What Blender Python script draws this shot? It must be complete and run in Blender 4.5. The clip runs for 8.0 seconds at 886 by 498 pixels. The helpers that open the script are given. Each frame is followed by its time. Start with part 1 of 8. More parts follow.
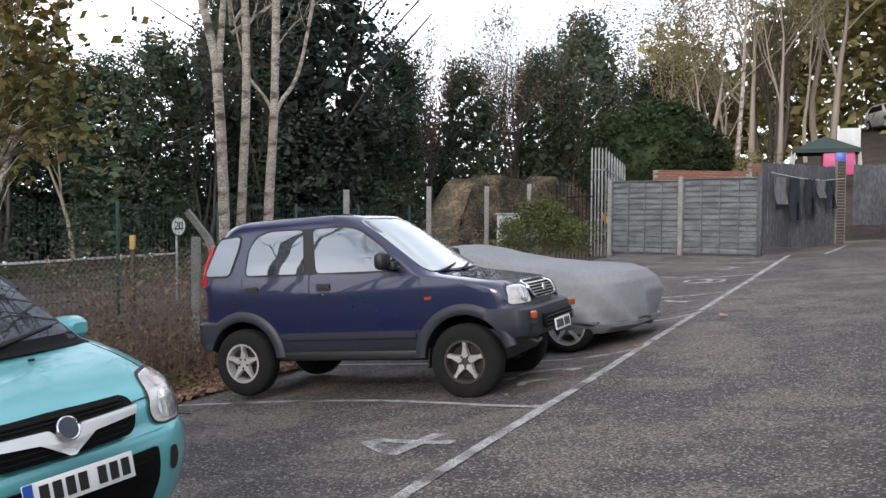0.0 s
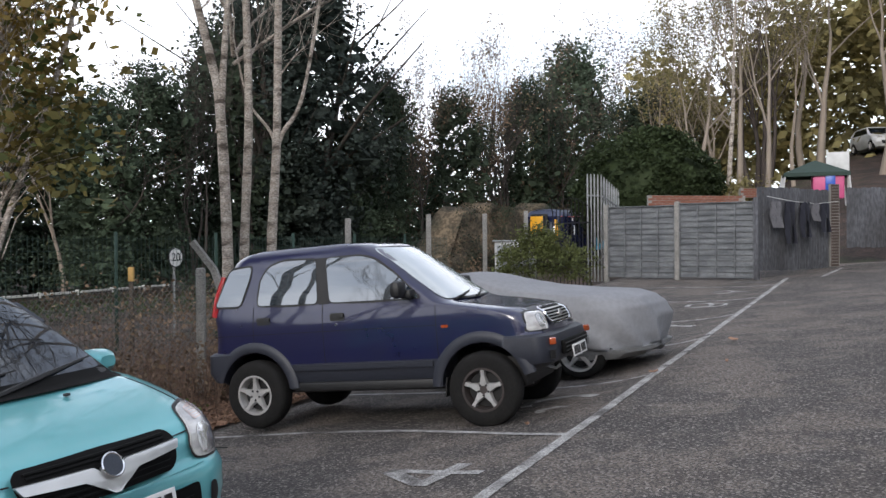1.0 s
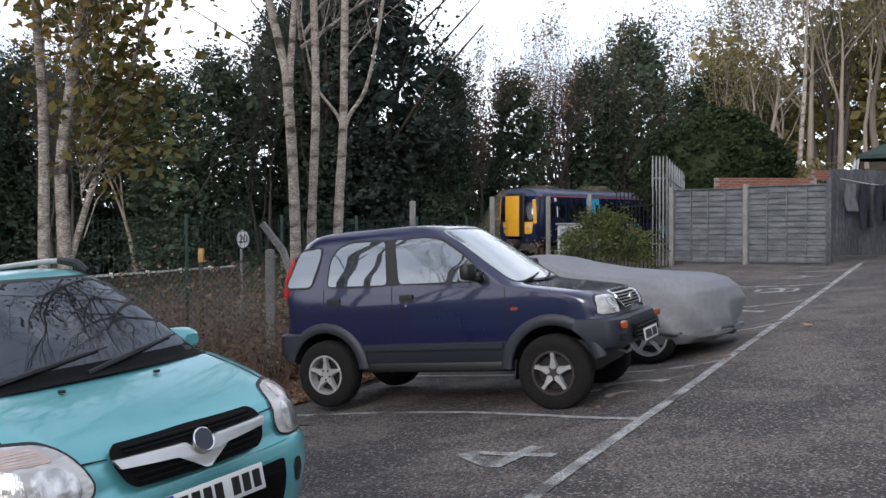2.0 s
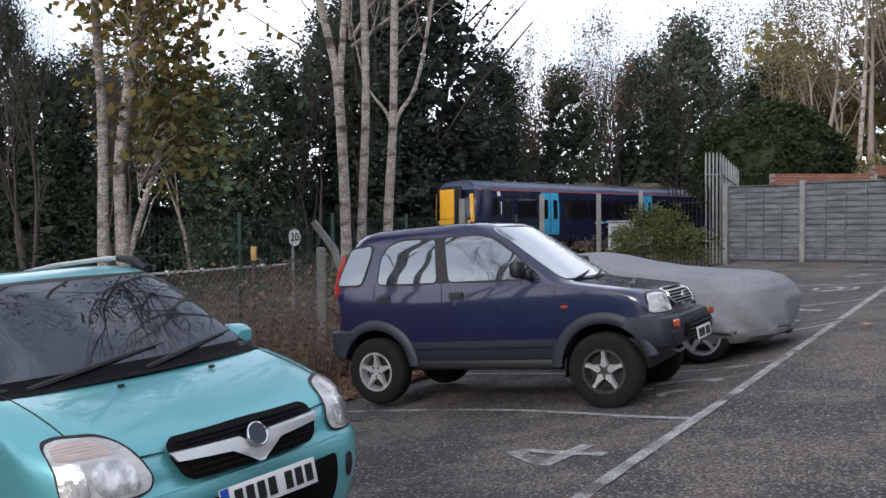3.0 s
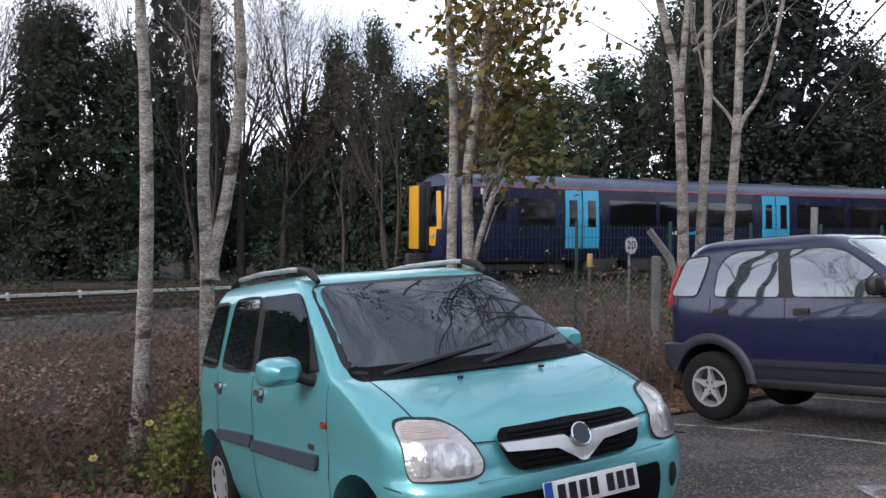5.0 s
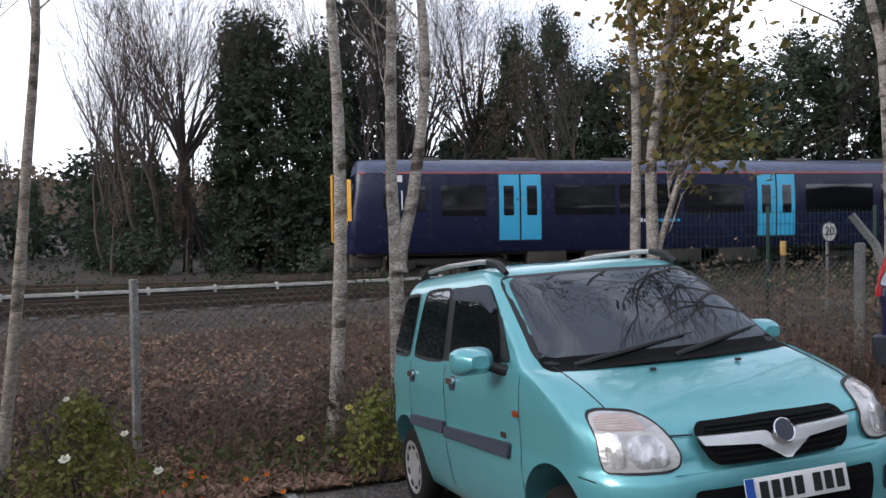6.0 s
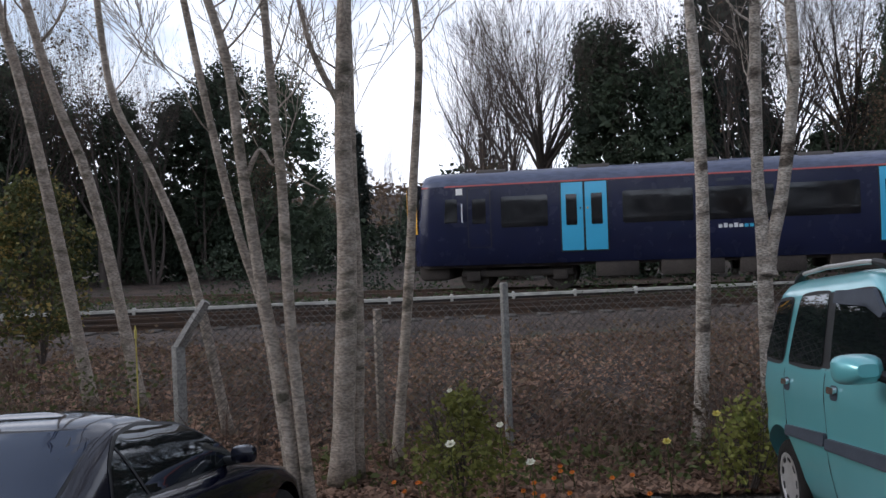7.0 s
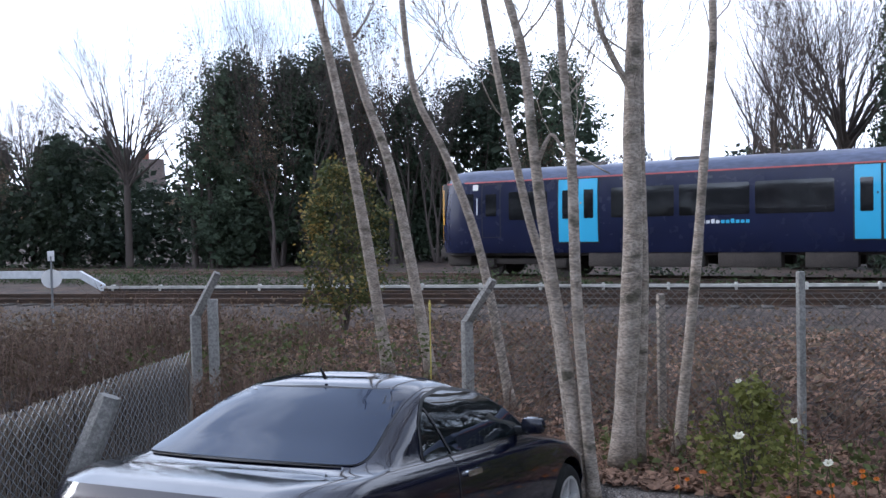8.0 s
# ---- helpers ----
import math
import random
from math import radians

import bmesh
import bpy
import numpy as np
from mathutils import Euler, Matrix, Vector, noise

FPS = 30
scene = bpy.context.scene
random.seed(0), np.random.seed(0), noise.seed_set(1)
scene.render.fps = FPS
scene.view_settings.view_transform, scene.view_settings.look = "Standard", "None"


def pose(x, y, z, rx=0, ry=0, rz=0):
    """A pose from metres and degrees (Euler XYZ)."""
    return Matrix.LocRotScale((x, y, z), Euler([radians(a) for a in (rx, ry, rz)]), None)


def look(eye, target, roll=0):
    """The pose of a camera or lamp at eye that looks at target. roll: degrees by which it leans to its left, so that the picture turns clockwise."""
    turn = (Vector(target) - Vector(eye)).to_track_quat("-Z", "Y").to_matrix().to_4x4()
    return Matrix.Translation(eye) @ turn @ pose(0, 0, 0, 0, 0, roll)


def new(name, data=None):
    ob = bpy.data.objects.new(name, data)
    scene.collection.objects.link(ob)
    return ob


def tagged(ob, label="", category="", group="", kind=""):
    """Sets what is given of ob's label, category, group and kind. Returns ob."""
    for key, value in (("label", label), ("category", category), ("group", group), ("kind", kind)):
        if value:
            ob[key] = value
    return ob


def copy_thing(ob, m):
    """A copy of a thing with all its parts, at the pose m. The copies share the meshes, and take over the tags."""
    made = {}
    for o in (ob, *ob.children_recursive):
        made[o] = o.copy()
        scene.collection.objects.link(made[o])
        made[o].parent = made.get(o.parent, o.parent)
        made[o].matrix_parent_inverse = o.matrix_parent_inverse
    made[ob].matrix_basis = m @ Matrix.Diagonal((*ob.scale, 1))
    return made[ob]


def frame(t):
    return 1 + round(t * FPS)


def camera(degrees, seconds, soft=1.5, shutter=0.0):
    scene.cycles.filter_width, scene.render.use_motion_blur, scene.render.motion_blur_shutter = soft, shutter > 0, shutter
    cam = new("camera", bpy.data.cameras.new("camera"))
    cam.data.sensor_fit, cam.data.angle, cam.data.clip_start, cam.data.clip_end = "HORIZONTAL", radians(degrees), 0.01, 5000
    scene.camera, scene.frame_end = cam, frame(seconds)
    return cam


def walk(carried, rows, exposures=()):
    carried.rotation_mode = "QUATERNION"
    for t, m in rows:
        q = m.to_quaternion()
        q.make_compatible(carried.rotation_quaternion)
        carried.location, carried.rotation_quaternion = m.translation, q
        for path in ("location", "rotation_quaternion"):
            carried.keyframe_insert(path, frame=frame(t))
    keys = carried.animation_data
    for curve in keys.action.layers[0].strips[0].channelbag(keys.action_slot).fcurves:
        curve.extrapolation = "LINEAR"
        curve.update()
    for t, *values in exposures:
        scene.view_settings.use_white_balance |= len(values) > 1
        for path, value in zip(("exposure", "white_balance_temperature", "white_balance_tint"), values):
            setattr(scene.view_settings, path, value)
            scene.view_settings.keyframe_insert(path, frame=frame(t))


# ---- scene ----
cam = camera(55.37, 8.0)
PATH = [
    (0, pose(0.000, 0.000, 1.600, 87.60, -0.30, -0.00)),
    (0.5, pose(-0.107, 0.071, 1.604, 89.18, 0.51, -1.21)),
    (1, pose(-0.264, 0.046, 1.591, 89.51, 0.44, -0.91)),
    (1.5, pose(-0.330, 0.043, 1.576, 88.85, 0.07, 1.29)),
    (2, pose(-0.372, 0.050, 1.585, 88.38, 0.27, 3.02)),
    (2.2, pose(-0.365, 0.046, 1.582, 88.40, 0.57, 3.91)),
    (3.5, pose(-0.380, 0.041, 1.581, 87.97, 0.25, 8.15)),
    (4, pose(-0.382, 0.008, 1.571, 87.65, 0.60, 11.45)),
    (4.5, pose(-0.331, -0.039, 1.579, 88.36, 0.15, 18.62)),
    (4.7, pose(-0.296, -0.029, 1.580, 88.75, -0.11, 23.59)),
    (5.8, pose(-0.309, -0.124, 1.597, 87.99, 0.19, 37.56)),
    (6, pose(-0.315, -0.129, 1.594, 88.16, 0.69, 40.94)),
    (6.5, pose(-0.302, -0.173, 1.572, 88.79, 1.22, 53.64)),
    (7, pose(-0.264, -0.224, 1.581, 89.13, 2.23, 64.73)),
    (7.5, pose(-0.177, -0.318, 1.591, 88.74, 2.23, 74.13)),
    (8, pose(-0.168, -0.357, 1.586, 88.51, 1.28, 83.18)),
]
walk(cam, PATH, exposures=(
    (0.0, 0.56, 6550, 12), (0.5, 0.54, 6550, 12), (1.0, 0.30, 6450, 12), (2.0, 0.17, 6300, 13), (3.5, 0.22, 6230, 14), (4.5, 0.26, 6200, 14),
    (6.0, 0.19, 6280, 14), (6.5, 0.06, 6280, 14), (7.0, -0.16, 6200, 14), (7.5, -0.25, 5900, 14), (7.75, 0.15, 5800, 14), (8.0, 0.62, 5700, 14)))

# ---------------------------------------------------------------- sky and light
SUN_ELEV, SUN_AZ = 24.0, 200.0
world = bpy.data.worlds.new("sky")
scene.world = world
world.use_nodes = True
wn, wl = world.node_tree.nodes, world.node_tree.links
wn.clear()
w_sky = wn.new("ShaderNodeTexSky")
w_sky.sky_type, w_sky.sun_disc = "NISHITA", False
w_sky.sun_elevation, w_sky.sun_rotation = radians(SUN_ELEV), radians(SUN_AZ)
w_co = wn.new("ShaderNodeTexCoord")
w_map = wn.new("ShaderNodeMapping")
w_map.inputs["Scale"].default_value = (1.6, 1.6, 3.6)
w_map.inputs["Location"].default_value = (3.1, 1.7, 0.4)
w_noise = wn.new("ShaderNodeTexNoise")
w_noise.inputs["Scale"].default_value, w_noise.inputs["Detail"].default_value = 1.7, 6.0
w_noise.inputs["Roughness"].default_value = 0.55
w_ramp = wn.new("ShaderNodeValToRGB")
w_ramp.color_ramp.elements[0].position, w_ramp.color_ramp.elements[1].position = 0.40, 0.60
w_ramp.color_ramp.elements[0].color = (0.32, 0.32, 0.32, 1)
w_ramp.color_ramp.elements[1].color = (0.97, 0.97, 0.97, 1)
w_mix = wn.new("ShaderNodeMix")
w_mix.data_type = "RGBA"
w_scale = wn.new("ShaderNodeVectorMath")
w_scale.operation = "SCALE"
w_scale.inputs["Scale"].default_value = 0.15
w_bg = wn.new("ShaderNodeBackground")
w_out = wn.new("ShaderNodeOutputWorld")
wl.new(w_co.outputs["Generated"], w_map.inputs["Vector"])
wl.new(w_map.outputs["Vector"], w_noise.inputs["Vector"])
w_sep = wn.new("ShaderNodeSeparateXYZ")
w_rise = wn.new("ShaderNodeMapRange")
w_rise.inputs["From Min"].default_value, w_rise.inputs["From Max"].default_value = 0.05, 0.75
w_rise.inputs["To Min"].default_value, w_rise.inputs["To Max"].default_value = 0.12, -0.16
w_cover = wn.new("ShaderNodeMath")
wl.new(w_co.outputs["Generated"], w_sep.inputs["Vector"])
wl.new(w_sep.outputs["Z"], w_rise.inputs["Value"])
wl.new(w_noise.outputs["Fac"], w_cover.inputs[0])
wl.new(w_rise.outputs["Result"], w_cover.inputs[1])
wl.new(w_cover.outputs["Value"], w_ramp.inputs["Fac"])
wl.new(w_sky.outputs["Color"], w_scale.inputs[0])
wl.new(w_ramp.outputs["Color"], w_mix.inputs["Factor"])
wl.new(w_scale.outputs["Vector"], w_mix.inputs["A"])
w_mix.inputs["B"].default_value = (1.64, 1.69, 1.79, 1)
wl.new(w_mix.outputs["Result"], w_bg.inputs["Color"])
w_bg.inputs["Strength"].default_value = 1.0
wl.new(w_bg.outputs["Background"], w_out.inputs["Surface"])

sun_data = bpy.data.lights.new("sun", "SUN")
sun_data.energy, sun_data.angle, sun_data.color = 1.5, radians(20), (1.0, 0.95, 0.88)
sun = new("sun", sun_data)
a_s, e_s = radians(SUN_AZ), radians(SUN_ELEV)
sun.matrix_world = look((0, 0, 30), (-30 * math.sin(a_s) * math.cos(e_s), -30 * math.cos(a_s) * math.cos(e_s), 30 - 30 * math.sin(e_s)))
scene.view_settings.exposure = 0.0


# ---------------------------------------------------------------- materials
def material(name, rgb, rough=0.7, metal=0.0, alt=None, scale=6.0, amount=0.5, bump=0.0, bump_scale=60.0, coat=0.0,
             fine=0.0, wear=None, wear_at=0.6, spec=0.5, rough_var=0.0, per_piece=0.0, stretch=(1, 1, 1), emit=0.0, fine_scale=0.0, specks=None, coat_rough=0.04):
    """A procedural surface: two colours mixed by noise at two scales, optional wear patches, grain bump."""
    m = bpy.data.materials.new(name)
    m.use_nodes = True
    n, l = m.node_tree.nodes, m.node_tree.links
    p = n["Principled BSDF"]
    p.inputs["Roughness"].default_value, p.inputs["Metallic"].default_value = rough, metal
    p.inputs["Coat Weight"].default_value, p.inputs["Coat Roughness"].default_value = coat, coat_rough
    p.inputs["Specular IOR Level"].default_value = spec
    co = n.new("ShaderNodeTexCoord")
    mp = n.new("ShaderNodeMapping")
    mp.inputs["Scale"].default_value = stretch
    l.new(co.outputs["Object"], mp.inputs["Vector"])

    def noise_at(s, detail=4.0):
        t = n.new("ShaderNodeTexNoise")
        t.inputs["Scale"].default_value, t.inputs["Detail"].default_value = s, detail
        l.new(mp.outputs["Vector"], t.inputs["Vector"])
        return t.outputs["Fac"]

    def mix(fac, a, b):
        x = n.new("ShaderNodeMix")
        x.data_type = "RGBA"
        for sock, v in (("Factor", fac), ("A", a), ("B", b)):
            if isinstance(v, (tuple, float, int)):
                x.inputs[sock].default_value = v
            else:
                l.new(v, x.inputs[sock])
        return x.outputs["Result"]

    def ramp(fac, lo, hi):
        r = n.new("ShaderNodeMapRange")
        r.inputs["From Min"].default_value, r.inputs["From Max"].default_value = lo, hi
        l.new(fac, r.inputs["Value"])
        return r.outputs["Result"]

    c = (*rgb, 1.0)
    alt = alt or tuple(v * 0.7 for v in rgb)
    f1 = ramp(noise_at(scale), 0.5 - 0.5 * (1.05 - amount), 0.5 + 0.5 * (1.05 - amount))
    col = mix(f1, c, (*alt, 1.0))
    if wear:
        col = mix(ramp(noise_at(scale * 0.45, 6.0), wear_at - 0.06, wear_at + 0.06), col, (*wear, 1.0))
    if fine:
        f2 = ramp(noise_at(fine_scale or scale * 14, 3.0), 0.40, 0.60)
        dark = mix(f2, tuple(max(0.0, 1 - fine) for _ in range(3)) + (1.0,), tuple(1 + fine * 0.6 for _ in range(3)) + (1.0,))
        x = n.new("ShaderNodeMix")
        x.data_type, x.blend_type = "RGBA", "MULTIPLY"
        x.inputs["Factor"].default_value = 1.0
        l.new(col, x.inputs["A"]), l.new(dark, x.inputs["B"])
        col = x.outputs["Result"]
    if specks:
        light, dark_stone, s_scale = specks
        vo, sep = n.new("ShaderNodeTexVoronoi"), n.new("ShaderNodeSeparateColor")
        vo.inputs["Scale"].default_value = s_scale
        l.new(co.outputs["Object"], vo.inputs["Vector"]), l.new(vo.outputs["Color"], sep.inputs["Color"])
        col = mix(ramp(sep.outputs["Red"], 0.70, 0.98), col, (*light, 1.0))
        col = mix(ramp(sep.outputs["Green"], 0.60, 0.95), col, (*dark_stone, 1.0))
    if per_piece:
        info = n.new("ShaderNodeNewGeometry")
        hsv = n.new("ShaderNodeHueSaturation")
        r = n.new("ShaderNodeMapRange")
        r.inputs["To Min"].default_value, r.inputs["To Max"].default_value = 1 - per_piece, 1 + per_piece
        l.new(info.outputs["Random Per Island"], r.inputs["Value"])
        l.new(r.outputs["Result"], hsv.inputs["Value"])
        l.new(col, hsv.inputs["Color"])
        col = hsv.outputs["Color"]
    l.new(col, p.inputs["Base Color"])
    if rough_var:
        r = n.new("ShaderNodeMapRange")
        r.inputs["To Min"].default_value, r.inputs["To Max"].default_value = max(0.02, rough - rough_var), min(1, rough + rough_var)
        l.new(noise_at(scale * 2.3), r.inputs["Value"])
        l.new(r.outputs["Result"], p.inputs["Roughness"])
    if bump:
        b = n.new("ShaderNodeBump")
        b.inputs["Strength"].default_value, b.inputs["Distance"].default_value = bump, 0.02
        l.new(noise_at(bump_scale, 5.0), b.inputs["Height"])
        l.new(b.outputs["Normal"], p.inputs["Normal"])
    if emit:
        p.inputs["Emission Color"].default_value = (*rgb, 1)
        p.inputs["Emission Strength"].default_value = emit
    return m


def glass_material(name, tint, mirror, see=0.0, rough=0.02):
    """Tinted car or train glass: a clear sharp reflection over a dark, partly clear pane."""
    m = bpy.data.materials.new(name)
    m.use_nodes = True
    n, l = m.node_tree.nodes, m.node_tree.links
    n.clear()
    out = n.new("ShaderNodeOutputMaterial")
    gl = n.new("ShaderNodeBsdfGlossy")
    gl.inputs["Roughness"].default_value = rough
    gl.inputs["Color"].default_value = (0.92, 0.96, 1.0, 1)
    df = n.new("ShaderNodeBsdfDiffuse")
    df.inputs["Color"].default_value = (*tint, 1)
    tr = n.new("ShaderNodeBsdfTransparent")
    tr.inputs["Color"].default_value = (0.8, 0.9, 0.92, 1)
    mx, mx2 = n.new("ShaderNodeMixShader"), n.new("ShaderNodeMixShader")
    lw = n.new("ShaderNodeFresnel")
    lw.inputs["IOR"].default_value = 1.5
    ad = n.new("ShaderNodeMath")
    ad.operation, ad.use_clamp = "ADD", True
    ad.inputs[1].default_value = mirror
    l.new(lw.outputs["Fac"], ad.inputs[0])
    mx.inputs["Fac"].default_value = see
    l.new(df.outputs["BSDF"], mx.inputs[1]), l.new(tr.outputs["BSDF"], mx.inputs[2])
    l.new(ad.outputs["Value"], mx2.inputs["Fac"])
    l.new(mx.outputs["Shader"], mx2.inputs[1]), l.new(gl.outputs["BSDF"], mx2.inputs[2])
    l.new(mx2.outputs["Shader"], out.inputs["Surface"])
    return m


ASPHALT = material("worn_asphalt", (0.172, 0.143, 0.121), 0.80, alt=(0.078, 0.068, 0.061), scale=1.5, amount=0.95, fine=0.62, fine_scale=60,
                   bump=1.0, bump_scale=70, rough_var=0.14, wear=(0.058, 0.050, 0.045), wear_at=0.56, stretch=(0.9, 1.25, 1.0), specks=((0.33, 0.295, 0.265), (0.040, 0.035, 0.032), 70))
LITTER = material("leaf_litter_soil", (0.080, 0.050, 0.036), 0.95, alt=(0.032, 0.022, 0.017), scale=1.3, amount=0.8, fine=0.6, bump=1.0, bump_scale=30, fine_scale=22,
                  wear=(0.046, 0.050, 0.024), wear_at=0.63)
BALLAST = material("brown_track_ballast", (0.090, 0.064, 0.050), 0.95, alt=(0.040, 0.030, 0.025), scale=2.2, amount=0.7, fine=0.8, bump=1.0, bump_scale=16, fine_scale=18)
PAINT_LINE = material("worn_white_road_paint", (0.52, 0.51, 0.49), 0.8, alt=(0.30, 0.29, 0.275), scale=7, amount=0.8, fine=0.5, fine_scale=75, wear=(0.13, 0.122, 0.115), wear_at=0.585, bump=0.7, bump_scale=80)
TEAL = material("teal_metallic_paint", (0.140, 0.46, 0.49), 0.33, 0.30, alt=(0.128, 0.43, 0.46), scale=2.0, coat=1.0, rough_var=0.06, amount=0.3)
NAVY = material("navy_metallic_paint", (0.0095, 0.0115, 0.052), 0.30, 0.0, alt=(0.008, 0.0095, 0.043), coat_rough=0.03, scale=2.0, coat=1.0, rough_var=0.08, amount=0.3)
BLACK_PAINT = material("black_blue_car_paint", (0.004, 0.005, 0.014), 0.12, 0.0, spec=0.3, alt=(0.003, 0.004, 0.011), scale=2.0, coat=0.7, amount=0.3)
CLAD = material("grey_plastic_cladding", (0.022, 0.025, 0.036), 0.5, alt=(0.022, 0.025, 0.036), scale=5, fine=0.1, bump=0.1, bump_scale=300)
TRIM = material("black_rubber_trim", (0.012, 0.012, 0.013), 0.55, scale=8, fine=0.15)
GRILLE_BLACK = material("matt_black_grille", (0.006, 0.006, 0.006), 0.75, spec=0.12, scale=8, fine=0.1)
GREY_TRIM = material("faded_grey_moulding", (0.045, 0.055, 0.075), 0.6, scale=8, fine=0.1)
TYRE = material("tyre_rubber", (0.010, 0.010, 0.010), 0.9, spec=0.25, alt=(0.016, 0.015, 0.014), scale=9, fine=0.3, bump=0.3, bump_scale=90)
DARK_ALLOY = material("brake_dust_alloy", (0.10, 0.085, 0.080), 0.45, 0.5, alt=(0.05, 0.042, 0.04), scale=12, fine=0.2)
ALLOY = material("silver_alloy", (0.66, 0.65, 0.64), 0.34, 0.5, alt=(0.46, 0.45, 0.44), scale=9, fine=0.1)
CHROME = material("bright_chrome", (0.82, 0.83, 0.85), 0.12, 1.0, alt=(0.75, 0.76, 0.78), scale=9)
LAMP_GLASS = material("clear_headlamp", (0.60, 0.585, 0.56), 0.14, 0.2, alt=(0.40, 0.39, 0.38), scale=9, amount=0.8, coat=1.0, bump=0.2, bump_scale=22, stretch=(1, 1, 2.5))
LAMP_BOWL = material("bright_lamp_reflector", (0.78, 0.77, 0.75), 0.16, 0.7, alt=(0.42, 0.41, 0.40), scale=16, amount=0.9, coat=1.0, bump=0.5, bump_scale=26, stretch=(1, 1, 0.35))
LAMP_FAINT = material("faint_amber_lens", (0.55, 0.40, 0.34), 0.2, alt=(0.42, 0.30, 0.26), scale=20, coat=1.0)
SATIN = material("satin_chrome", (0.62, 0.62, 0.61), 0.30, 0.9, alt=(0.55, 0.55, 0.54), scale=9)
LAMP_AMBER = material("amber_lens", (0.36, 0.060, 0.010), 0.22, scale=20, coat=1.0)
LAMP_RED = material("red_lens", (0.42, 0.008, 0.012), 0.2, scale=20, coat=1.0)
PLATE_WHITE = material("white_number_plate", (0.80, 0.80, 0.78), 0.35, alt=(0.74, 0.74, 0.72), scale=12)
PLATE_BLUE = material("blue_plate_band", (0.02, 0.10, 0.50), 0.35, scale=12)
PLATE_BAR = material("black_plate_bars", (0.012, 0.012, 0.012), 0.4, scale=12)
GLASS_DARK = glass_material("dark_car_glass", (0.006, 0.008, 0.009), 0.06)
GLASS_SCREEN = glass_material("windscreen_glass", (0.006, 0.010, 0.016), 0.05)
# the blue base colour paints in the reflection of blue sky
GLASS_REAR = glass_material("sky_blue_rear_glass", (0.006, 0.014, 0.036), 0.0)
GLASS_BRIGHT = glass_material("bright_reflecting_glass", (0.03, 0.04, 0.05), 0.17)
# opaque pale grey-green base colour under a gloss coat
GLASS_PALE = material("pale_windscreen", (0.38, 0.42, 0.42), 0.25, alt=(0.30, 0.35, 0.36), scale=1.6, amount=0.6, coat=1.0)
COVER = material("grey_car_cover_cloth", (0.25, 0.255, 0.27), 0.8, alt=(0.20, 0.205, 0.22), scale=1.4, amount=0.5, fine=0.06, bump=0.12, bump_scale=160)
TRAIN_BLUE = material("train_dark_blue", (0.011, 0.015, 0.046), 0.25, 0.0, alt=(0.008, 0.011, 0.034), scale=1.2, amount=0.6, coat=0.15, rough_var=0.12, spec=0.35)
TRAIN_ROOF = material("train_roof_grey", (0.100, 0.118, 0.185), 0.30, alt=(0.066, 0.080, 0.130), scale=1.0, amount=0.7, fine=0.2, stretch=(0.3, 1, 1))
TRAIN_DOOR = material("train_door_cyan", (0.05, 0.42, 0.68), 0.35, alt=(0.045, 0.38, 0.62), scale=2, coat=0.4)
TRAIN_YELLOW = material("train_warning_yellow", (0.72, 0.36, 0.02), 0.45, alt=(0.60, 0.30, 0.02), scale=3, fine=0.1)
TRAIN_RED = material("train_red_stripe", (0.60, 0.14, 0.13), 0.4, scale=4)
TRAIN_GLASS = glass_material("train_window_glass", (0.006, 0.006, 0.008), 0.02, rough=0.07)
UNDER = material("dirty_underframe", (0.035, 0.030, 0.027), 0.9, alt=(0.055, 0.046, 0.040), scale=2.5, amount=0.7, fine=0.3)
WHITE_MARK = material("white_lettering_vinyl", (0.75, 0.78, 0.80), 0.5, scale=6)
STEEL = material("rusty_running_rail", (0.075, 0.055, 0.045), 0.6, 0.4, alt=(0.12, 0.075, 0.05), scale=3, amount=0.7, fine=0.2)
GUARD = material("pale_grey_guard_board", (0.58, 0.57, 0.52), 0.85, alt=(0.44, 0.43, 0.39), scale=1.2, amount=0.7, fine=0.2, stretch=(0.25, 0.25, 1))
SLEEPER = material("weathered_sleeper", (0.10, 0.092, 0.082), 0.9, alt=(0.06, 0.052, 0.045), scale=3, amount=0.7, fine=0.3)
CONCRETE = material("weathered_concrete", (0.30, 0.29, 0.27), 0.9, alt=(0.20, 0.195, 0.18), scale=3, amount=0.7, fine=0.25, bump=0.5, bump_scale=60, wear=(0.14, 0.145, 0.10), wear_at=0.66)
GALV = material("galvanised_steel", (0.32, 0.33, 0.34), 0.5, 0.6, alt=(0.25, 0.26, 0.26), scale=6, amount=0.6, fine=0.15)
WIRE = material("dull_fence_wire", (0.19, 0.175, 0.155), 0.6, 0.4, scale=9)
GREEN_WIRE = material("green_coated_mesh", (0.018, 0.050, 0.038), 0.55, scale=9)
FENCE_WOOD = material("grey_weathered_fence_board", (0.185, 0.195, 0.205), 0.9, alt=(0.10, 0.108, 0.115), scale=2.0, amount=0.8, fine=0.3, bump=0.4, bump_scale=50, per_piece=0.16, stretch=(1, 1, 5))
DARK_FENCE = material("dark_wet_fence_board", (0.115, 0.12, 0.135), 0.85, alt=(0.065, 0.066, 0.072), scale=1.6, amount=0.8, fine=0.3, bump=0.4, bump_scale=50, per_piece=0.25, stretch=(1, 1, 0.3))
BRICK = material("red_garden_brick", (0.30, 0.115, 0.07), 0.9, alt=(0.22, 0.085, 0.055), scale=4, amount=0.7, fine=0.25, bump=0.4, bump_scale=60, per_piece=0.2)
BRICK_DARK = material("dark_stained_brick", (0.085, 0.060, 0.050), 0.9, alt=(0.055, 0.042, 0.036), scale=4, amount=0.7, fine=0.3)
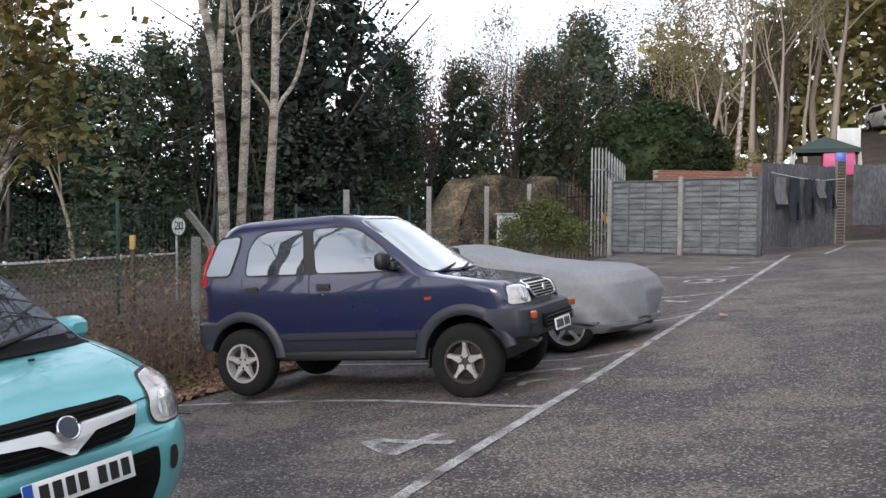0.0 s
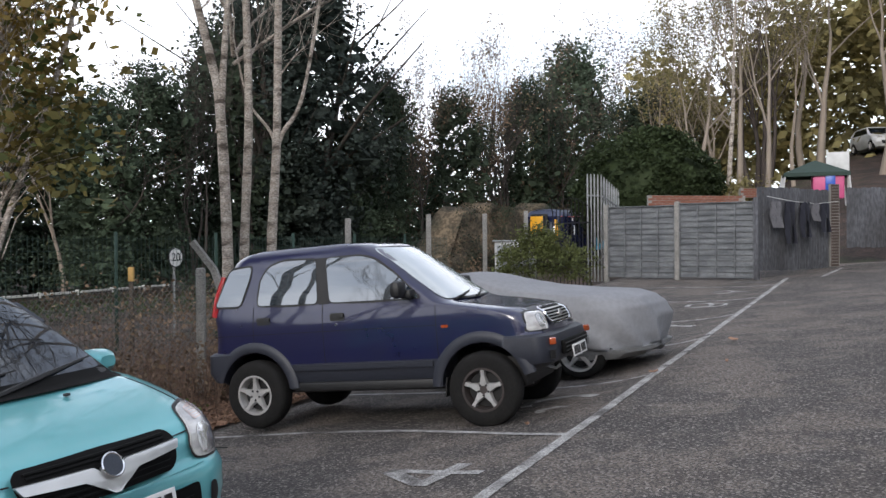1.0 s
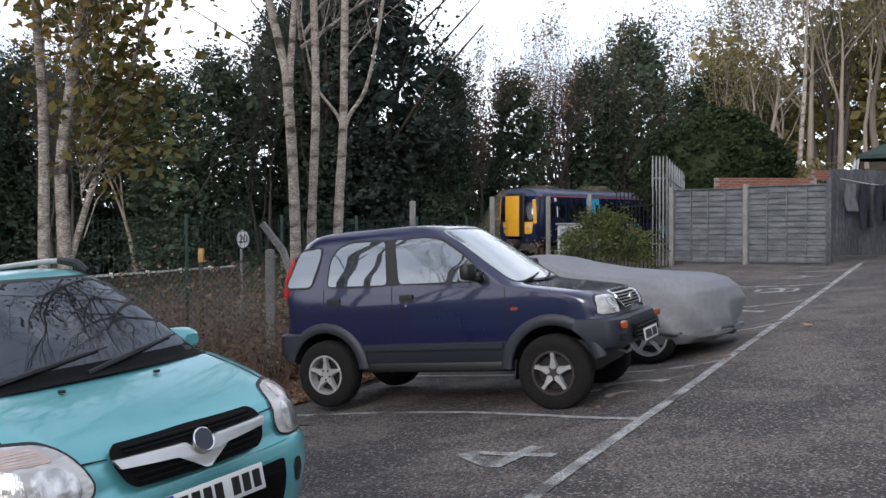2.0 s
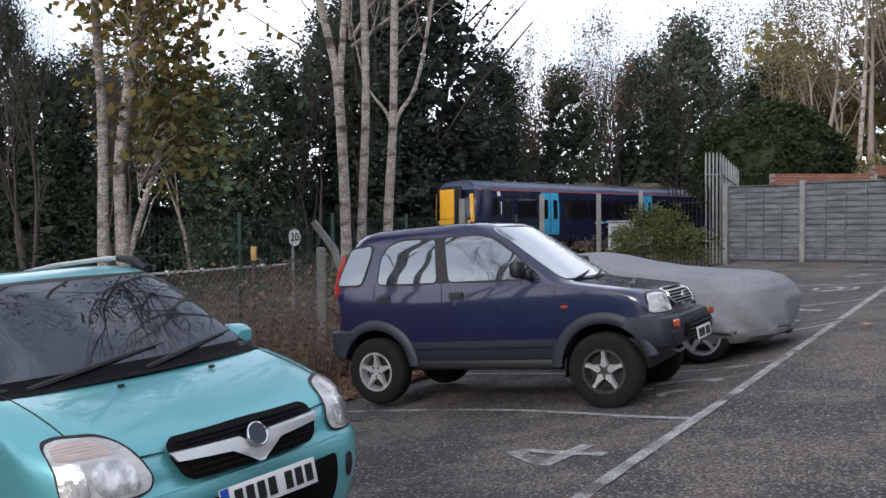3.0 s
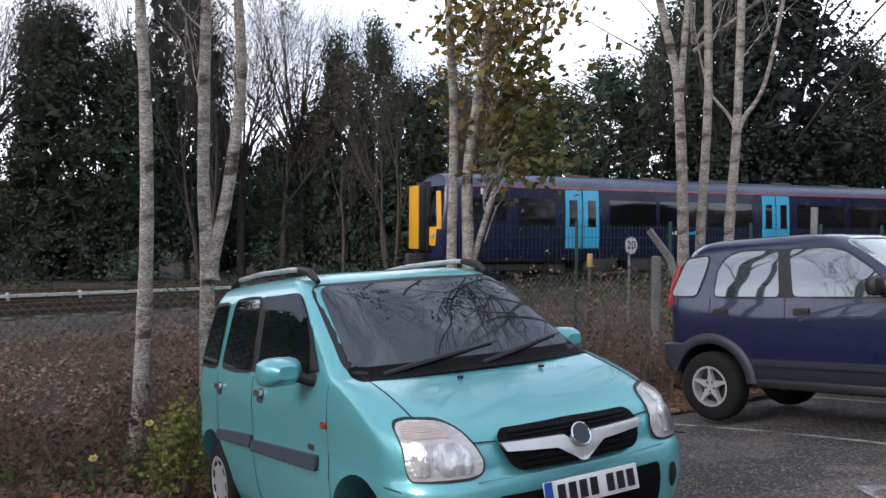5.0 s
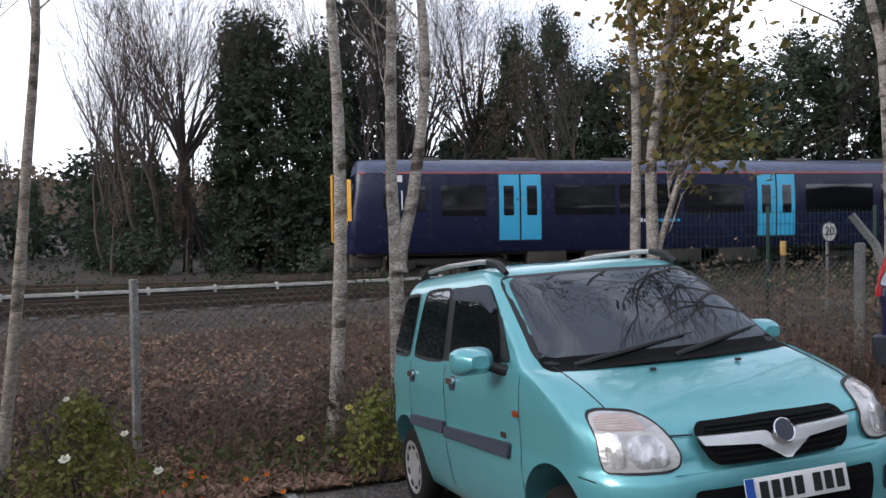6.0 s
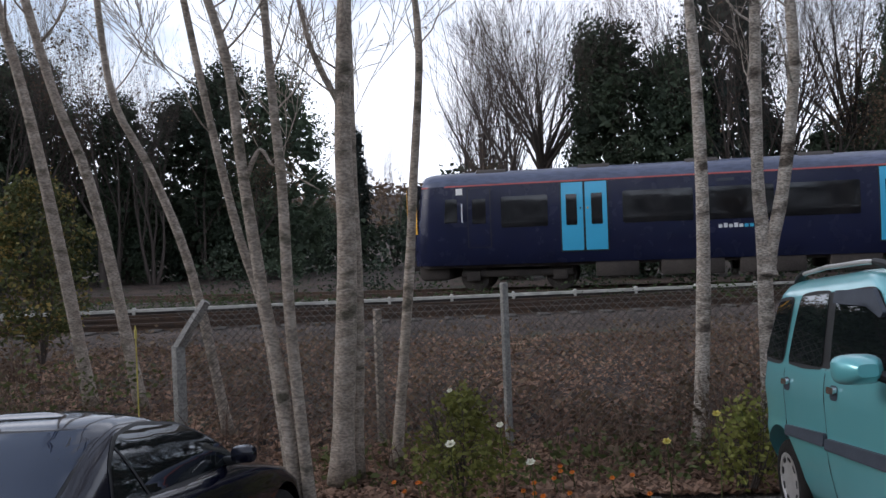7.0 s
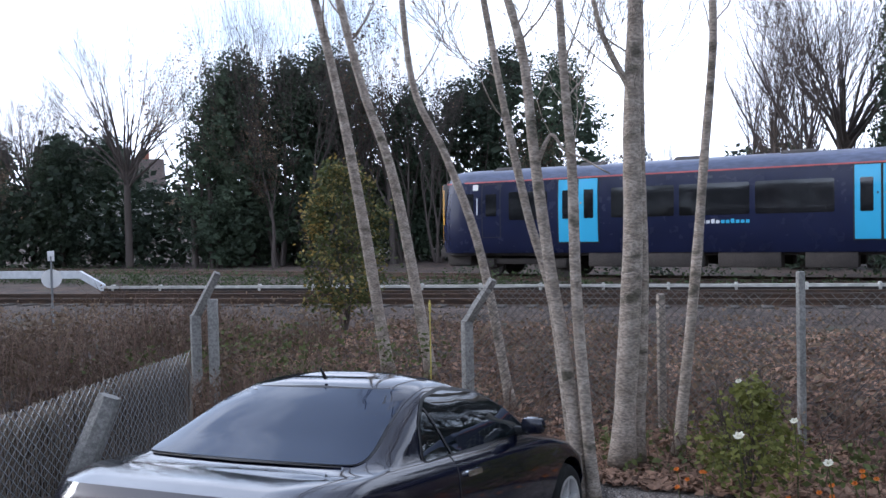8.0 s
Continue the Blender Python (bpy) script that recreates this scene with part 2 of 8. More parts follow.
BARK_PALE = material("pale_birch_bark", (0.50, 0.445, 0.385), 0.85, alt=(0.34, 0.29, 0.24), scale=6.5, amount=0.8, fine=0.45, fine_scale=34, bump=0.8, bump_scale=30, wear=(0.095, 0.075, 0.058), wear_at=0.60, stretch=(1, 1, 2.6))
BARK_GREY = material("grey_green_smooth_bark", (0.42, 0.355, 0.295), 0.9, alt=(0.26, 0.215, 0.172), scale=6.0, amount=0.75, fine=0.32, fine_scale=30, bump=0.8, bump_scale=30, wear=(0.10, 0.088, 0.062), wear_at=0.63, stretch=(1, 1, 2.2))
BARK_DARK = material("dark_bark", (0.075, 0.062, 0.050), 0.95, alt=(0.048, 0.040, 0.032), scale=1.5, amount=0.6, fine=0.3)
TWIG = material("bare_twigs", (0.085, 0.068, 0.058), 0.9, alt=(0.060, 0.048, 0.042), scale=1.0, amount=0.5)
TWIG_PALE = material("pale_bare_twigs", (0.30, 0.25, 0.195), 0.9, alt=(0.22, 0.18, 0.145), scale=1.0, amount=0.5)


def leaf_material(name, rgb, alt, rough=0.65, per_piece=0.34):
    m = material(name, rgb, rough, alt=alt, scale=0.35, amount=0.75, per_piece=per_piece, spec=0.18)
    n, l = m.node_tree.nodes, m.node_tree.links
    p = n["Principled BSDF"]
    src = p.inputs["Base Color"].links[0].from_socket
    info, span, tone = n.new("ShaderNodeObjectInfo"), n.new("ShaderNodeMapRange"), n.new("ShaderNodeHueSaturation")
    span.inputs["To Min"].default_value, span.inputs["To Max"].default_value = 0.62, 1.4
    l.new(info.outputs["Random"], span.inputs["Value"])
    l.new(span.outputs["Result"], tone.inputs["Value"])
    l.new(src, tone.inputs["Color"])
    src = tone.outputs["Color"]
    l.new(src, p.inputs["Base Color"])
    tl = n.new("ShaderNodeBsdfTranslucent")
    l.new(src, tl.inputs["Color"])
    mx = n.new("ShaderNodeMixShader")
    mx.inputs["Fac"].default_value = 0.25
    l.new(p.outputs["BSDF"], mx.inputs[1]), l.new(tl.outputs["BSDF"], mx.inputs[2])
    l.new(mx.outputs["Shader"], n["Material Output"].inputs["Surface"])
    return m


LEAF_DARK = leaf_material("dark_ivy_leaves", (0.068, 0.092, 0.056), (0.042, 0.060, 0.042))
LEAF_PINE = leaf_material("blue_green_needles", (0.048, 0.062, 0.050), (0.030, 0.042, 0.038))
LEAF_OLIVE = leaf_material("olive_autumn_leaves", (0.27, 0.225, 0.095), (0.165, 0.150, 0.070))
LEAF_YELLOW = leaf_material("yellow_autumn_leaves", (0.23, 0.155, 0.045), (0.085, 0.095, 0.038))
LEAF_BROWN = leaf_material("brown_autumn_leaves", (0.20, 0.137, 0.090), (0.115, 0.086, 0.058))
LEAF_GREEN = leaf_material("bright_shrub_leaves", (0.135, 0.150, 0.052), (0.078, 0.095, 0.036))
LEAF_BED = leaf_material("yellow_green_bed_leaves", (0.29, 0.29, 0.075), (0.17, 0.185, 0.055))
EARTH = material("ochre_cutting_earth", (0.17, 0.130, 0.085), 0.95, alt=(0.07, 0.060, 0.042), scale=0.7, amount=0.9, fine=0.4, fine_scale=6, bump=1.0, bump_scale=3, wear=(0.045, 0.050, 0.028), wear_at=0.55)
LEAF_HEDGE = leaf_material("clipped_hedge_leaves", (0.052, 0.074, 0.030), (0.034, 0.050, 0.022))
DEAD_LEAF = leaf_material("fallen_dead_leaves", (0.48, 0.30, 0.205), (0.19, 0.118, 0.086), 0.8, 0.65)
DEAD_STEM = material("dead_grass_stems", (0.20, 0.132, 0.095), 0.95, alt=(0.11, 0.072, 0.054), scale=0.8, amount=0.7, per_piece=0.4)


# ---------------------------------------------------------------- mesh builders
class Mesh:
    """Collects vertices and faces, then becomes one object."""

    def __init__(self):
        self.v, self.f = [], []

    def add(self, verts, faces):
        k = len(self.v)
        self.v.extend([tuple(p) for p in verts])
        self.f.extend([tuple(i + k for i in q) for q in faces])
        return self

    def box(self, cx, cy, cz, sx, sy, sz, rz=0.0, ry=0.0, rx=0.0, bev=0.0):
        m = pose(cx, cy, cz, rx, ry, rz)
        hx, hy, hz = sx / 2, sy / 2, sz / 2
        if bev <= 0:
            vs = [m @ Vector((a * hx, b * hy, c * hz)) for c in (-1, 1) for a, b in ((-1, -1), (1, -1), (1, 1), (-1, 1))]
            return self.add(vs, [(3, 2, 1, 0), (4, 5, 6, 7), (0, 1, 5, 4), (1, 2, 6, 5), (2, 3, 7, 6), (3, 0, 4, 7)])
        bev = min(bev, hx * 0.9, hy * 0.9, hz * 0.9)
        bm = bmesh.new()
        bmesh.ops.create_cube(bm, size=1.0)
        for q in bm.verts:
            q.co = Vector((q.co.x * sx, q.co.y * sy, q.co.z * sz))
        bmesh.ops.bevel(bm, geom=bm.edges[:], offset=bev, segments=2, affect="EDGES", profile=0.5)
        bm.verts.index_update()
        self.add([m @ q.co for q in bm.verts], [[q.index for q in fc.verts] for fc in bm.faces])
        bm.free()
        return self

    def tube(self, pts, radii, n=8, cap=True):
        pts = [Vector(p) for p in pts]
        if not isinstance(radii, (list, tuple)):
            radii = [radii] * len(pts)
        k, rings, side = len(self.v), [], None
        for i, p in enumerate(pts):
            d = (pts[min(i + 1, len(pts) - 1)] - pts[max(i - 1, 0)])
            d = d.normalized() if d.length > 1e-9 else Vector((0, 0, 1))
            if side is None:
                side = d.orthogonal().normalized()
            side = (side - d * side.dot(d))
            side = side.normalized() if side.length > 1e-6 else d.orthogonal().normalized()
            up = d.cross(side)
            for j in range(n):
                a = 2 * math.pi * j / n
                self.v.append(tuple(p + (side * math.cos(a) + up * math.sin(a)) * radii[i]))
        for i in range(len(pts) - 1):
            for j in range(n):
                a, b = k + i * n + j, k + i * n + (j + 1) % n
                self.f.append((a, b, b + n, a + n))
        if cap:
            self.f.append(tuple(k + j for j in reversed(range(n))))
            self.f.append(tuple(k + (len(pts) - 1) * n + j for j in range(n)))
        return self

    def lathe(self, prof, n, m, closed=False):
        """prof: (radius, height) along local z."""
        k = len(self.v)
        for r, z in prof:
            for j in range(n):
                a = 2 * math.pi * j / n
                self.v.append(tuple(m @ Vector((r * math.cos(a), r * math.sin(a), z))))
        rows = len(prof)
        for i in range(rows if closed else rows - 1):
            for j in range(n):
                a, b = k + i * n + j, k + i * n + (j + 1) % n
                c, d = k + ((i + 1) % rows) * n + (j + 1) % n, k + ((i + 1) % rows) * n + j
                self.f.append((a, b, c, d))
        if not closed:
            self.f.append(tuple(k + j for j in reversed(range(n))))
            self.f.append(tuple(k + (rows - 1) * n + j for j in range(n)))
        return self

    def grid(self, rows):
        """rows: list of equally long lists of points."""
        k, w = len(self.v), len(rows[0])
        for r in rows:
            self.v.extend([tuple(p) for p in r])
        for i in range(len(rows) - 1):
            for j in range(w - 1):
                a = k + i * w + j
                self.f.append((a, a + 1, a + w + 1, a + w))
        return self

    def prism(self, poly, m, depth):
        """A flat polygon in local x, z of m, thickened along local y by depth."""
        n, k = len(poly), len(self.v)
        for y in (0.0, depth):
            for a, b in poly:
                self.v.append(tuple(m @ Vector((a, y, b))))
        self.f.append(tuple(k + i for i in range(n)))
        self.f.append(tuple(k + n + i for i in reversed(range(n))))
        for i in range(n):
            j = (i + 1) % n
            self.f.append((k + i, k + n + i, k + n + j, k + j))
        return self

    def data(self, name, mat, smooth=True, fix=True, sharp=35):
        me = bpy.data.meshes.new(name)
        me.from_pydata(self.v, [], self.f)
        me.update(calc_edges=True)
        if len(self.f) < 60000:
            me.validate()
        if fix:
            bm = bmesh.new()
            bm.from_mesh(me)
            bmesh.ops.recalc_face_normals(bm, faces=bm.faces[:])
            bm.to_mesh(me)
            bm.free()
        if smooth:
            me.polygons.foreach_set("use_smooth", [True] * len(me.polygons))
            if sharp:
                me.set_sharp_from_angle(angle=radians(sharp))
        me.materials.append(mat)
        me.update()
        return me


def part(name, mesh, mat, parent=None, label="", smooth=True, fix=True, sharp=35):
    """Links a Mesh as one object under a thing or a part."""
    ob = new(name, mesh.data(name, mat, smooth, fix, sharp))
    ob.parent = parent
    return tagged(ob, label)


def thing(name, m, label, category, group="", kind=""):
    ob = new(name)
    ob.empty_display_size = 0.2
    ob.matrix_basis = m
    return tagged(ob, label, category, group, kind)


# ---------------------------------------------------------------- the lie of the land
# The yard is laid out along its long painted line: v runs along it, u to the railway side of it.
LINE_X, LINE_Y, LU, LV = 0.76, 6.43, (-0.873, 0.488), (0.488, 0.873)
YAW_BAY = math.degrees(math.atan2(-LU[1], -LU[0]))


def uv(x, y):
    dx, dy = x - LINE_X, y - LINE_Y
    return LU[0] * dx + LU[1] * dy, LV[0] * dx + LV[1] * dy


def xy(u, v):
    return LINE_X + LU[0] * u + LV[0] * v, LINE_Y + LU[1] * u + LV[1] * v


def ease(a, b, t):
    t = max(0.0, min(1.0, (t - a) / (b - a)))
    return t * t * (3 - 2 * t)


def yard_z(x, y):
    """Height of the yard: it climbs along the line, and its bays fall away towards the railway."""
    u, v = uv(x, y)
    v = max(-16.0, min(v, 20.0))
    if u <= 0:
        return 0.10 + 0.041 * v - 0.06 * max(u, -14.0)
    k = min(u, 4.45)
    bend = 1 - math.exp(-k / 0.6)
    fall = 0.098 * k + 0.083 * bend
    z = 0.10 + 0.041 * v - 0.023 * bend * max(-16.0, min(v, 3.0)) - fall * (1 - 0.85 * ease(4, 13, v))
    z -= 0.24 * ease(-5.4, -7.6, v) * ease(0.2, 1.6, u) * (1 - ease(3.7, 4.45, u))
    if u > 4.45:
        t = ease(4.45, 8.5, u)
        z = z * (1 - t) - 0.38 * t
    return max(z, -0.5 if u > 3.9 else -0.8)


def hill_z(x, y):
    """Gardens rise behind the yard's end."""
    u, v = uv(x, y)
    side = 1 / (1 + math.exp(max(-40, min(40, (u - 5.0) * 0.9))))
    return side * max(0.0, min(v - 19.0, 34.0)) * 0.19


def ground_z(x, y):
    return yard_z(x, y) + hill_z(x, y)


def on_ground(x, y, dz=0.0):
    return (x, y, ground_z(x, y) + dz)


def polar(deg, dist):
    """A spot seen that many degrees to the left of straight ahead."""
    return -0.3 - dist * math.sin(radians(deg)), dist * math.cos(radians(deg))


def build_ground():
    steps = [-900, -600, -400, -260, -180, -130, -95, -75, -62] + [-54 + 1.5 * i for i in range(73)] + [62, 75, 95, 130, 180, 260, 400, 600, 900]
    g = Mesh()
    rows = []
    for y in steps:
        row = []
        for x in steps:
            u, v = uv(x, y)
            z = ground_z(x, y) - 0.06
            far = max(0.0, math.hypot(x, y) - 70)
            z += min(far * 0.03, 9.0)
            if 5 < u < 40 and abs(v) < 40:
                z += 0.10 * noise.noise((x * 0.6, y * 0.6, 0.3))
            row.append((x, y, z))
        rows.append(row)
    g.grid(rows)
    return tagged(part("ground", g, LITTER, fix=False, sharp=0), "brown leaf-strewn soil reaching to the woods", "ground", kind="structure")


ground = build_ground()
EDGE_U = 4.45


def build_yard():
    g = Mesh()
    us = [EDGE_U, EDGE_U - 0.25] + [4 - 0.25 * i for i in range(17)] + [-0.6 - 0.8 * i for i in range(24)]
    vs = [-16 + 0.6 * i for i in range(59)]
    rows = [[(*xy(u, v), yard_z(*xy(u, v)) + 0.012 * noise.noise((u * 0.5, v * 0.5, 2.0)) + (-0.09 if i == 0 else 0.0)) for v in vs] for i, u in enumerate(us)]
    g.grid(rows)
    return tagged(part("car_park", g, ASPHALT, fix=False, sharp=0), "worn dark grey asphalt car park sloping to the railway", "car park", kind="structure")


build_yard()


def painted(name, poly, label):
    """A painted mark given by (u, v) corners, draped on the asphalt."""
    g = Mesh()
    n = len(poly)
    if n == 4:
        (a, b, c, d), k = [Vector((*p, 0)) for p in poly], 24
        rows = []
        for i in range(k + 1):
            t = i / k
            rows.append([(*xy(q.x, q.y), yard_z(*xy(q.x, q.y)) + 0.012 * noise.noise((q.x * 0.5, q.y * 0.5, 2.0)) + 0.007) for q in (a.lerp(d, t), a.lerp(d, t).lerp(b.lerp(c, t), 0.5), b.lerp(c, t))])
        g.grid(rows)
    else:
        g.add([(*xy(u, v), yard_z(*xy(u, v)) + 0.010) for u, v in poly], [tuple(range(n))])
    return tagged(part(name, g, PAINT_LINE, fix=False, sharp=0), label, "road marking", kind="structure")


def stroke(u0, v0, u1, v1, w):
    d = Vector((u1 - u0, v1 - v0)).normalized() * w / 2
    return [(u0 - d.y, v0 + d.x), (u0 + d.y, v0 - d.x), (u1 + d.y, v1 - d.x), (u1 - d.y, v1 + d.x)]


painted("line_1", stroke(0, -9, 0, 14.7, 0.10), "worn white line along the parking bays")
for i, vv in enumerate((-7.8, -5.2, -2.6, 0.0, 2.59, 5.2, 7.8, 10.4, 13.0)):
    bay_pts = [(0.05 + (EDGE_U - 0.30) * k / 16, vv + (0.10 + 0.42 * math.sin(math.pi * (k / 16) ** 0.85) if vv == 0.0 else 0.0)) for k in range(17)]
    g = Mesh().grid([[(*xy(a, b + e), yard_z(*xy(a, b + e)) + 0.012 * noise.noise((a * 0.5, (b + e) * 0.5, 2.0)) + 0.0075) for e in (-0.038, 0.0, 0.038)] for a, b in bay_pts])
    tagged(part(f"line_{i + 2}", g, PAINT_LINE, fix=False, sharp=0), "worn white bay divider line", "road marking", kind="structure")
painted("line_11", stroke(-0.74, 14.6, -1.01, 17.3, 0.10), "worn white painted line by the fence")


# ---------------------------------------------------------------- vehicles
def rounded_ring(x0, x1, w, r0, r1, n=10, bow0=0.0, bow1=0.0):
    """Plan outline, counter-clockwise from the rear right: x from x0 to x1, half width w, corner radii at rear and front, bowed ends."""
    pts = []
    lim = (x1 - x0) * 0.47
    r0, r1 = min(r0, w * 0.98, lim), min(r1, w * 0.98, lim)
    for cx, cy, r, a0 in ((x0 + r0, -(w - r0), r0, 180), (x1 - r1, -(w - r1), r1, 270), (x1 - r1, w - r1, r1, 0), (x0 + r0, w - r0, r0, 90)):
        for i in range(n + 1):
            a = radians(a0 + 90 * i / n)
            pts.append([cx + r * math.cos(a), cy + r * math.sin(a)])
    for p in pts:
        k = (p[1] / w) ** 2
        m = (p[0] - x0) / (x1 - x0)
        p[0] += bow0 * k * max(0, 1 - 3 * m) - bow1 * k * max(0, 3 * m - 2)
    return pts


def refine(ring, per=0.12):
    """Splits the long edges of an outline."""
    out = []
    for i, a in enumerate(ring):
        b = ring[(i + 1) % len(ring)]
        out.append(tuple(a))
        for j in range(1, 24):
            if i % 11 == 10:
                out.append((a[0] + (b[0] - a[0]) * j / 24, a[1] + (b[1] - a[1]) * j / 24))
    return out


class Shell:
    """A car's outer skin: a stack of plan outlines. rows: z, x0, x1, half width, rear radius, front radius, rear bow, front bow."""

    def __init__(self, rows):
        self.rows = rows

    def at(self, z):
        rs = self.rows
        for a, b in zip(rs, rs[1:]):
            if z <= b[0]:
                t = 0 if b[0] == a[0] else max(0.0, (z - a[0]) / (b[0] - a[0]))
                return [p + (q - p) * t for p, q in zip(a, b)]
        return list(rs[-1])

    def side(self, x, z, off=0.0, sign=-1):
        return Vector((x, sign * (self.at(z)[3] + off), z))

    def front(self, y, z, off=0.0):
        r = self.at(z)
        return Vector((r[2] - r[7] * (y / r[3]) ** 2 - self.turn_in(y, r[3], r[5]) + off, y, z))

    def turn_in(self, y, w, r):
        """How far the rounded corner draws the end in at y."""
        r = min(r, w * 0.98)
        over = min(max(0.0, abs(y) - (w - r)), r * 0.985)
        return r - math.sqrt(r * r - over * over)

    def back(self, y, z, off=0.0):
        r = self.at(z)
        return Vector((r[1] + r[6] * (y / r[3]) ** 2 + self.turn_in(y, r[3], r[4]) - off, y, z))

    def mesh(self, lo=None, hi=None, dome=0.0, grow=0.0, steps=1):
        g, rings = Mesh(), []
        zs = []
        for a, b in zip(self.rows, self.rows[1:]):
            for i in range(steps):
                zs.append(a[0] + (b[0] - a[0]) * i / steps)
        zs.append(self.rows[-1][0])
        if lo is not None:
            zs = [lo] + [z for z in zs if lo < z < hi] + [hi]
        for z in zs:
            _, x0, x1, w, r0, r1, b0, b1 = self.at(z)
            ring = refine(rounded_ring(x0 - grow, x1 + grow, w + grow, r0, r1, 10, b0, b1))
            rings.append([(x, y, z) for x, y in ring])
        n = len(rings[0])
        for r in rings:
            g.v.extend(r)
        for i in range(len(rings) - 1):
            for j in range(n):
                g.f.append((i * n + j, i * n + (j + 1) % n, (i + 1) * n + (j + 1) % n, (i + 1) * n + j))
        g.f.append(tuple(reversed(range(n))))
        base = (len(rings) - 1) * n
        c = Vector((sum(p[0] for p in rings[-1]) / n, 0, rings[-1][0][2] + dome))
        prev = base
        for k, s in ((1, 0.7), (2, 0.35)):
            start = len(g.v)
            for p in rings[-1]:
                q = Vector(p)
                g.v.append((c.x + (q.x - c.x) * s, q.y * s, q.z + dome * (1 - s * s)))
            for j in range(n):
                g.f.append((prev + j, prev + (j + 1) % n, start + (j + 1) % n, start + j))
            prev = start
        g.v.append(tuple(c))
        for j in range(n):
            g.f.append((prev + j, prev + (j + 1) % n, len(g.v) - 1))
        return g


def cut_arches(ob, wheels, radius):
    """Cuts round wheel openings through both flanks of a body and drops the cutters again."""
    bm = bmesh.new()
    for x, z in wheels:
        bmesh.ops.create_cone(bm, cap_ends=True, segments=40, radius1=radius, radius2=radius, depth=3.0,
                              matrix=pose(x, 0, z, 90, 0, 0))
    me = bpy.data.meshes.new("cutter")
    bm.to_mesh(me)
    bm.free()
    cutter = new("cutter", me)
    mod = ob.modifiers.new("arches", "BOOLEAN")
    mod.object, mod.operation, mod.solver = cutter, "DIFFERENCE", "EXACT"
    par, ob.parent = ob.parent, None
    basis = ob.matrix_basis.copy()
    ob.matrix_basis = Matrix.Identity(4)
    bpy.context.view_layer.update()
    done = bpy.data.meshes.new_from_object(ob.evaluated_get(bpy.context.evaluated_depsgraph_get()))
    ob.modifiers.clear()
    mats = list(ob.data.materials)
    ob.data = done
    done.materials.clear()
    done.materials.append(mats[0])
    done.polygons.foreach_set("use_smooth", [True] * len(done.polygons))
    done.set_sharp_from_angle(angle=radians(32))
    ob.parent, ob.matrix_basis = par, basis
    bpy.data.objects.remove(cutter)


def round_poly(pts, r, n=4):
    """Rounds a polygon's corners."""
    out = []
    m = len(pts)
    for i in range(m):
        p, a, b = Vector(pts[i]), Vector(pts[i - 1]), Vector(pts[(i + 1) % m])
        ra = min(r, (a - p).length * 0.45, (b - p).length * 0.45)
        s, e = p + (a - p).normalized() * ra, p + (b - p).normalized() * ra
        for k in range(n + 1):
            t = k / n
            out.append((s * (1 - t) ** 2 + p * 2 * t * (1 - t) + e * t * t)[:2])
    return out


def panel(poly, onto, off, r=0.05, depth=0.0, grow=0.0):
    """A pane or flat part that follows a shell: polygon corners in the shell's two coordinates, mapped by onto(a, b, off)."""
    g = Mesh()
    pts = round_poly([Vector(p) for p in poly], r)
    dense = []
    for i, a in enumerate(pts):
        b = pts[(i + 1) % len(pts)]
        dense.append(Vector(a))
        d = (Vector(b) - Vector(a)).length
        k = int(d / 0.08)
        for j in range(1, k + 1):
            dense.append(Vector(a).lerp(Vector(b), j / (k + 1)))
    c = sum(dense, Vector((0, 0))) / len(dense)
    if grow:
        dense = [p + (p - c).normalized() * grow for p in dense]
    n, scales = len(dense), (1.0, 0.86, 0.66, 0.44, 0.22)
    if depth:
        g.v.extend(tuple(onto(p.x, p.y, off - depth)) for p in dense)
    first = len(g.v)
    for s in scales:
        g.v.extend(tuple(onto(*(c + (p - c) * s), off)) for p in dense)
    g.v.append(tuple(onto(c.x, c.y, off)))
    if depth:
        for j in range(n):
            g.f.append((j, (j + 1) % n, first + (j + 1) % n, first + j))
    for i in range(len(scales) - 1):
        a = first + i * n
        for j in range(n):
            g.f.append((a + j, a + (j + 1) % n, a + n + (j + 1) % n, a + n + j))
    a = first + (len(scales) - 1) * n
    for j in range(n):
        g.f.append((a + j, a + (j + 1) % n, len(g.v) - 1))
    return g


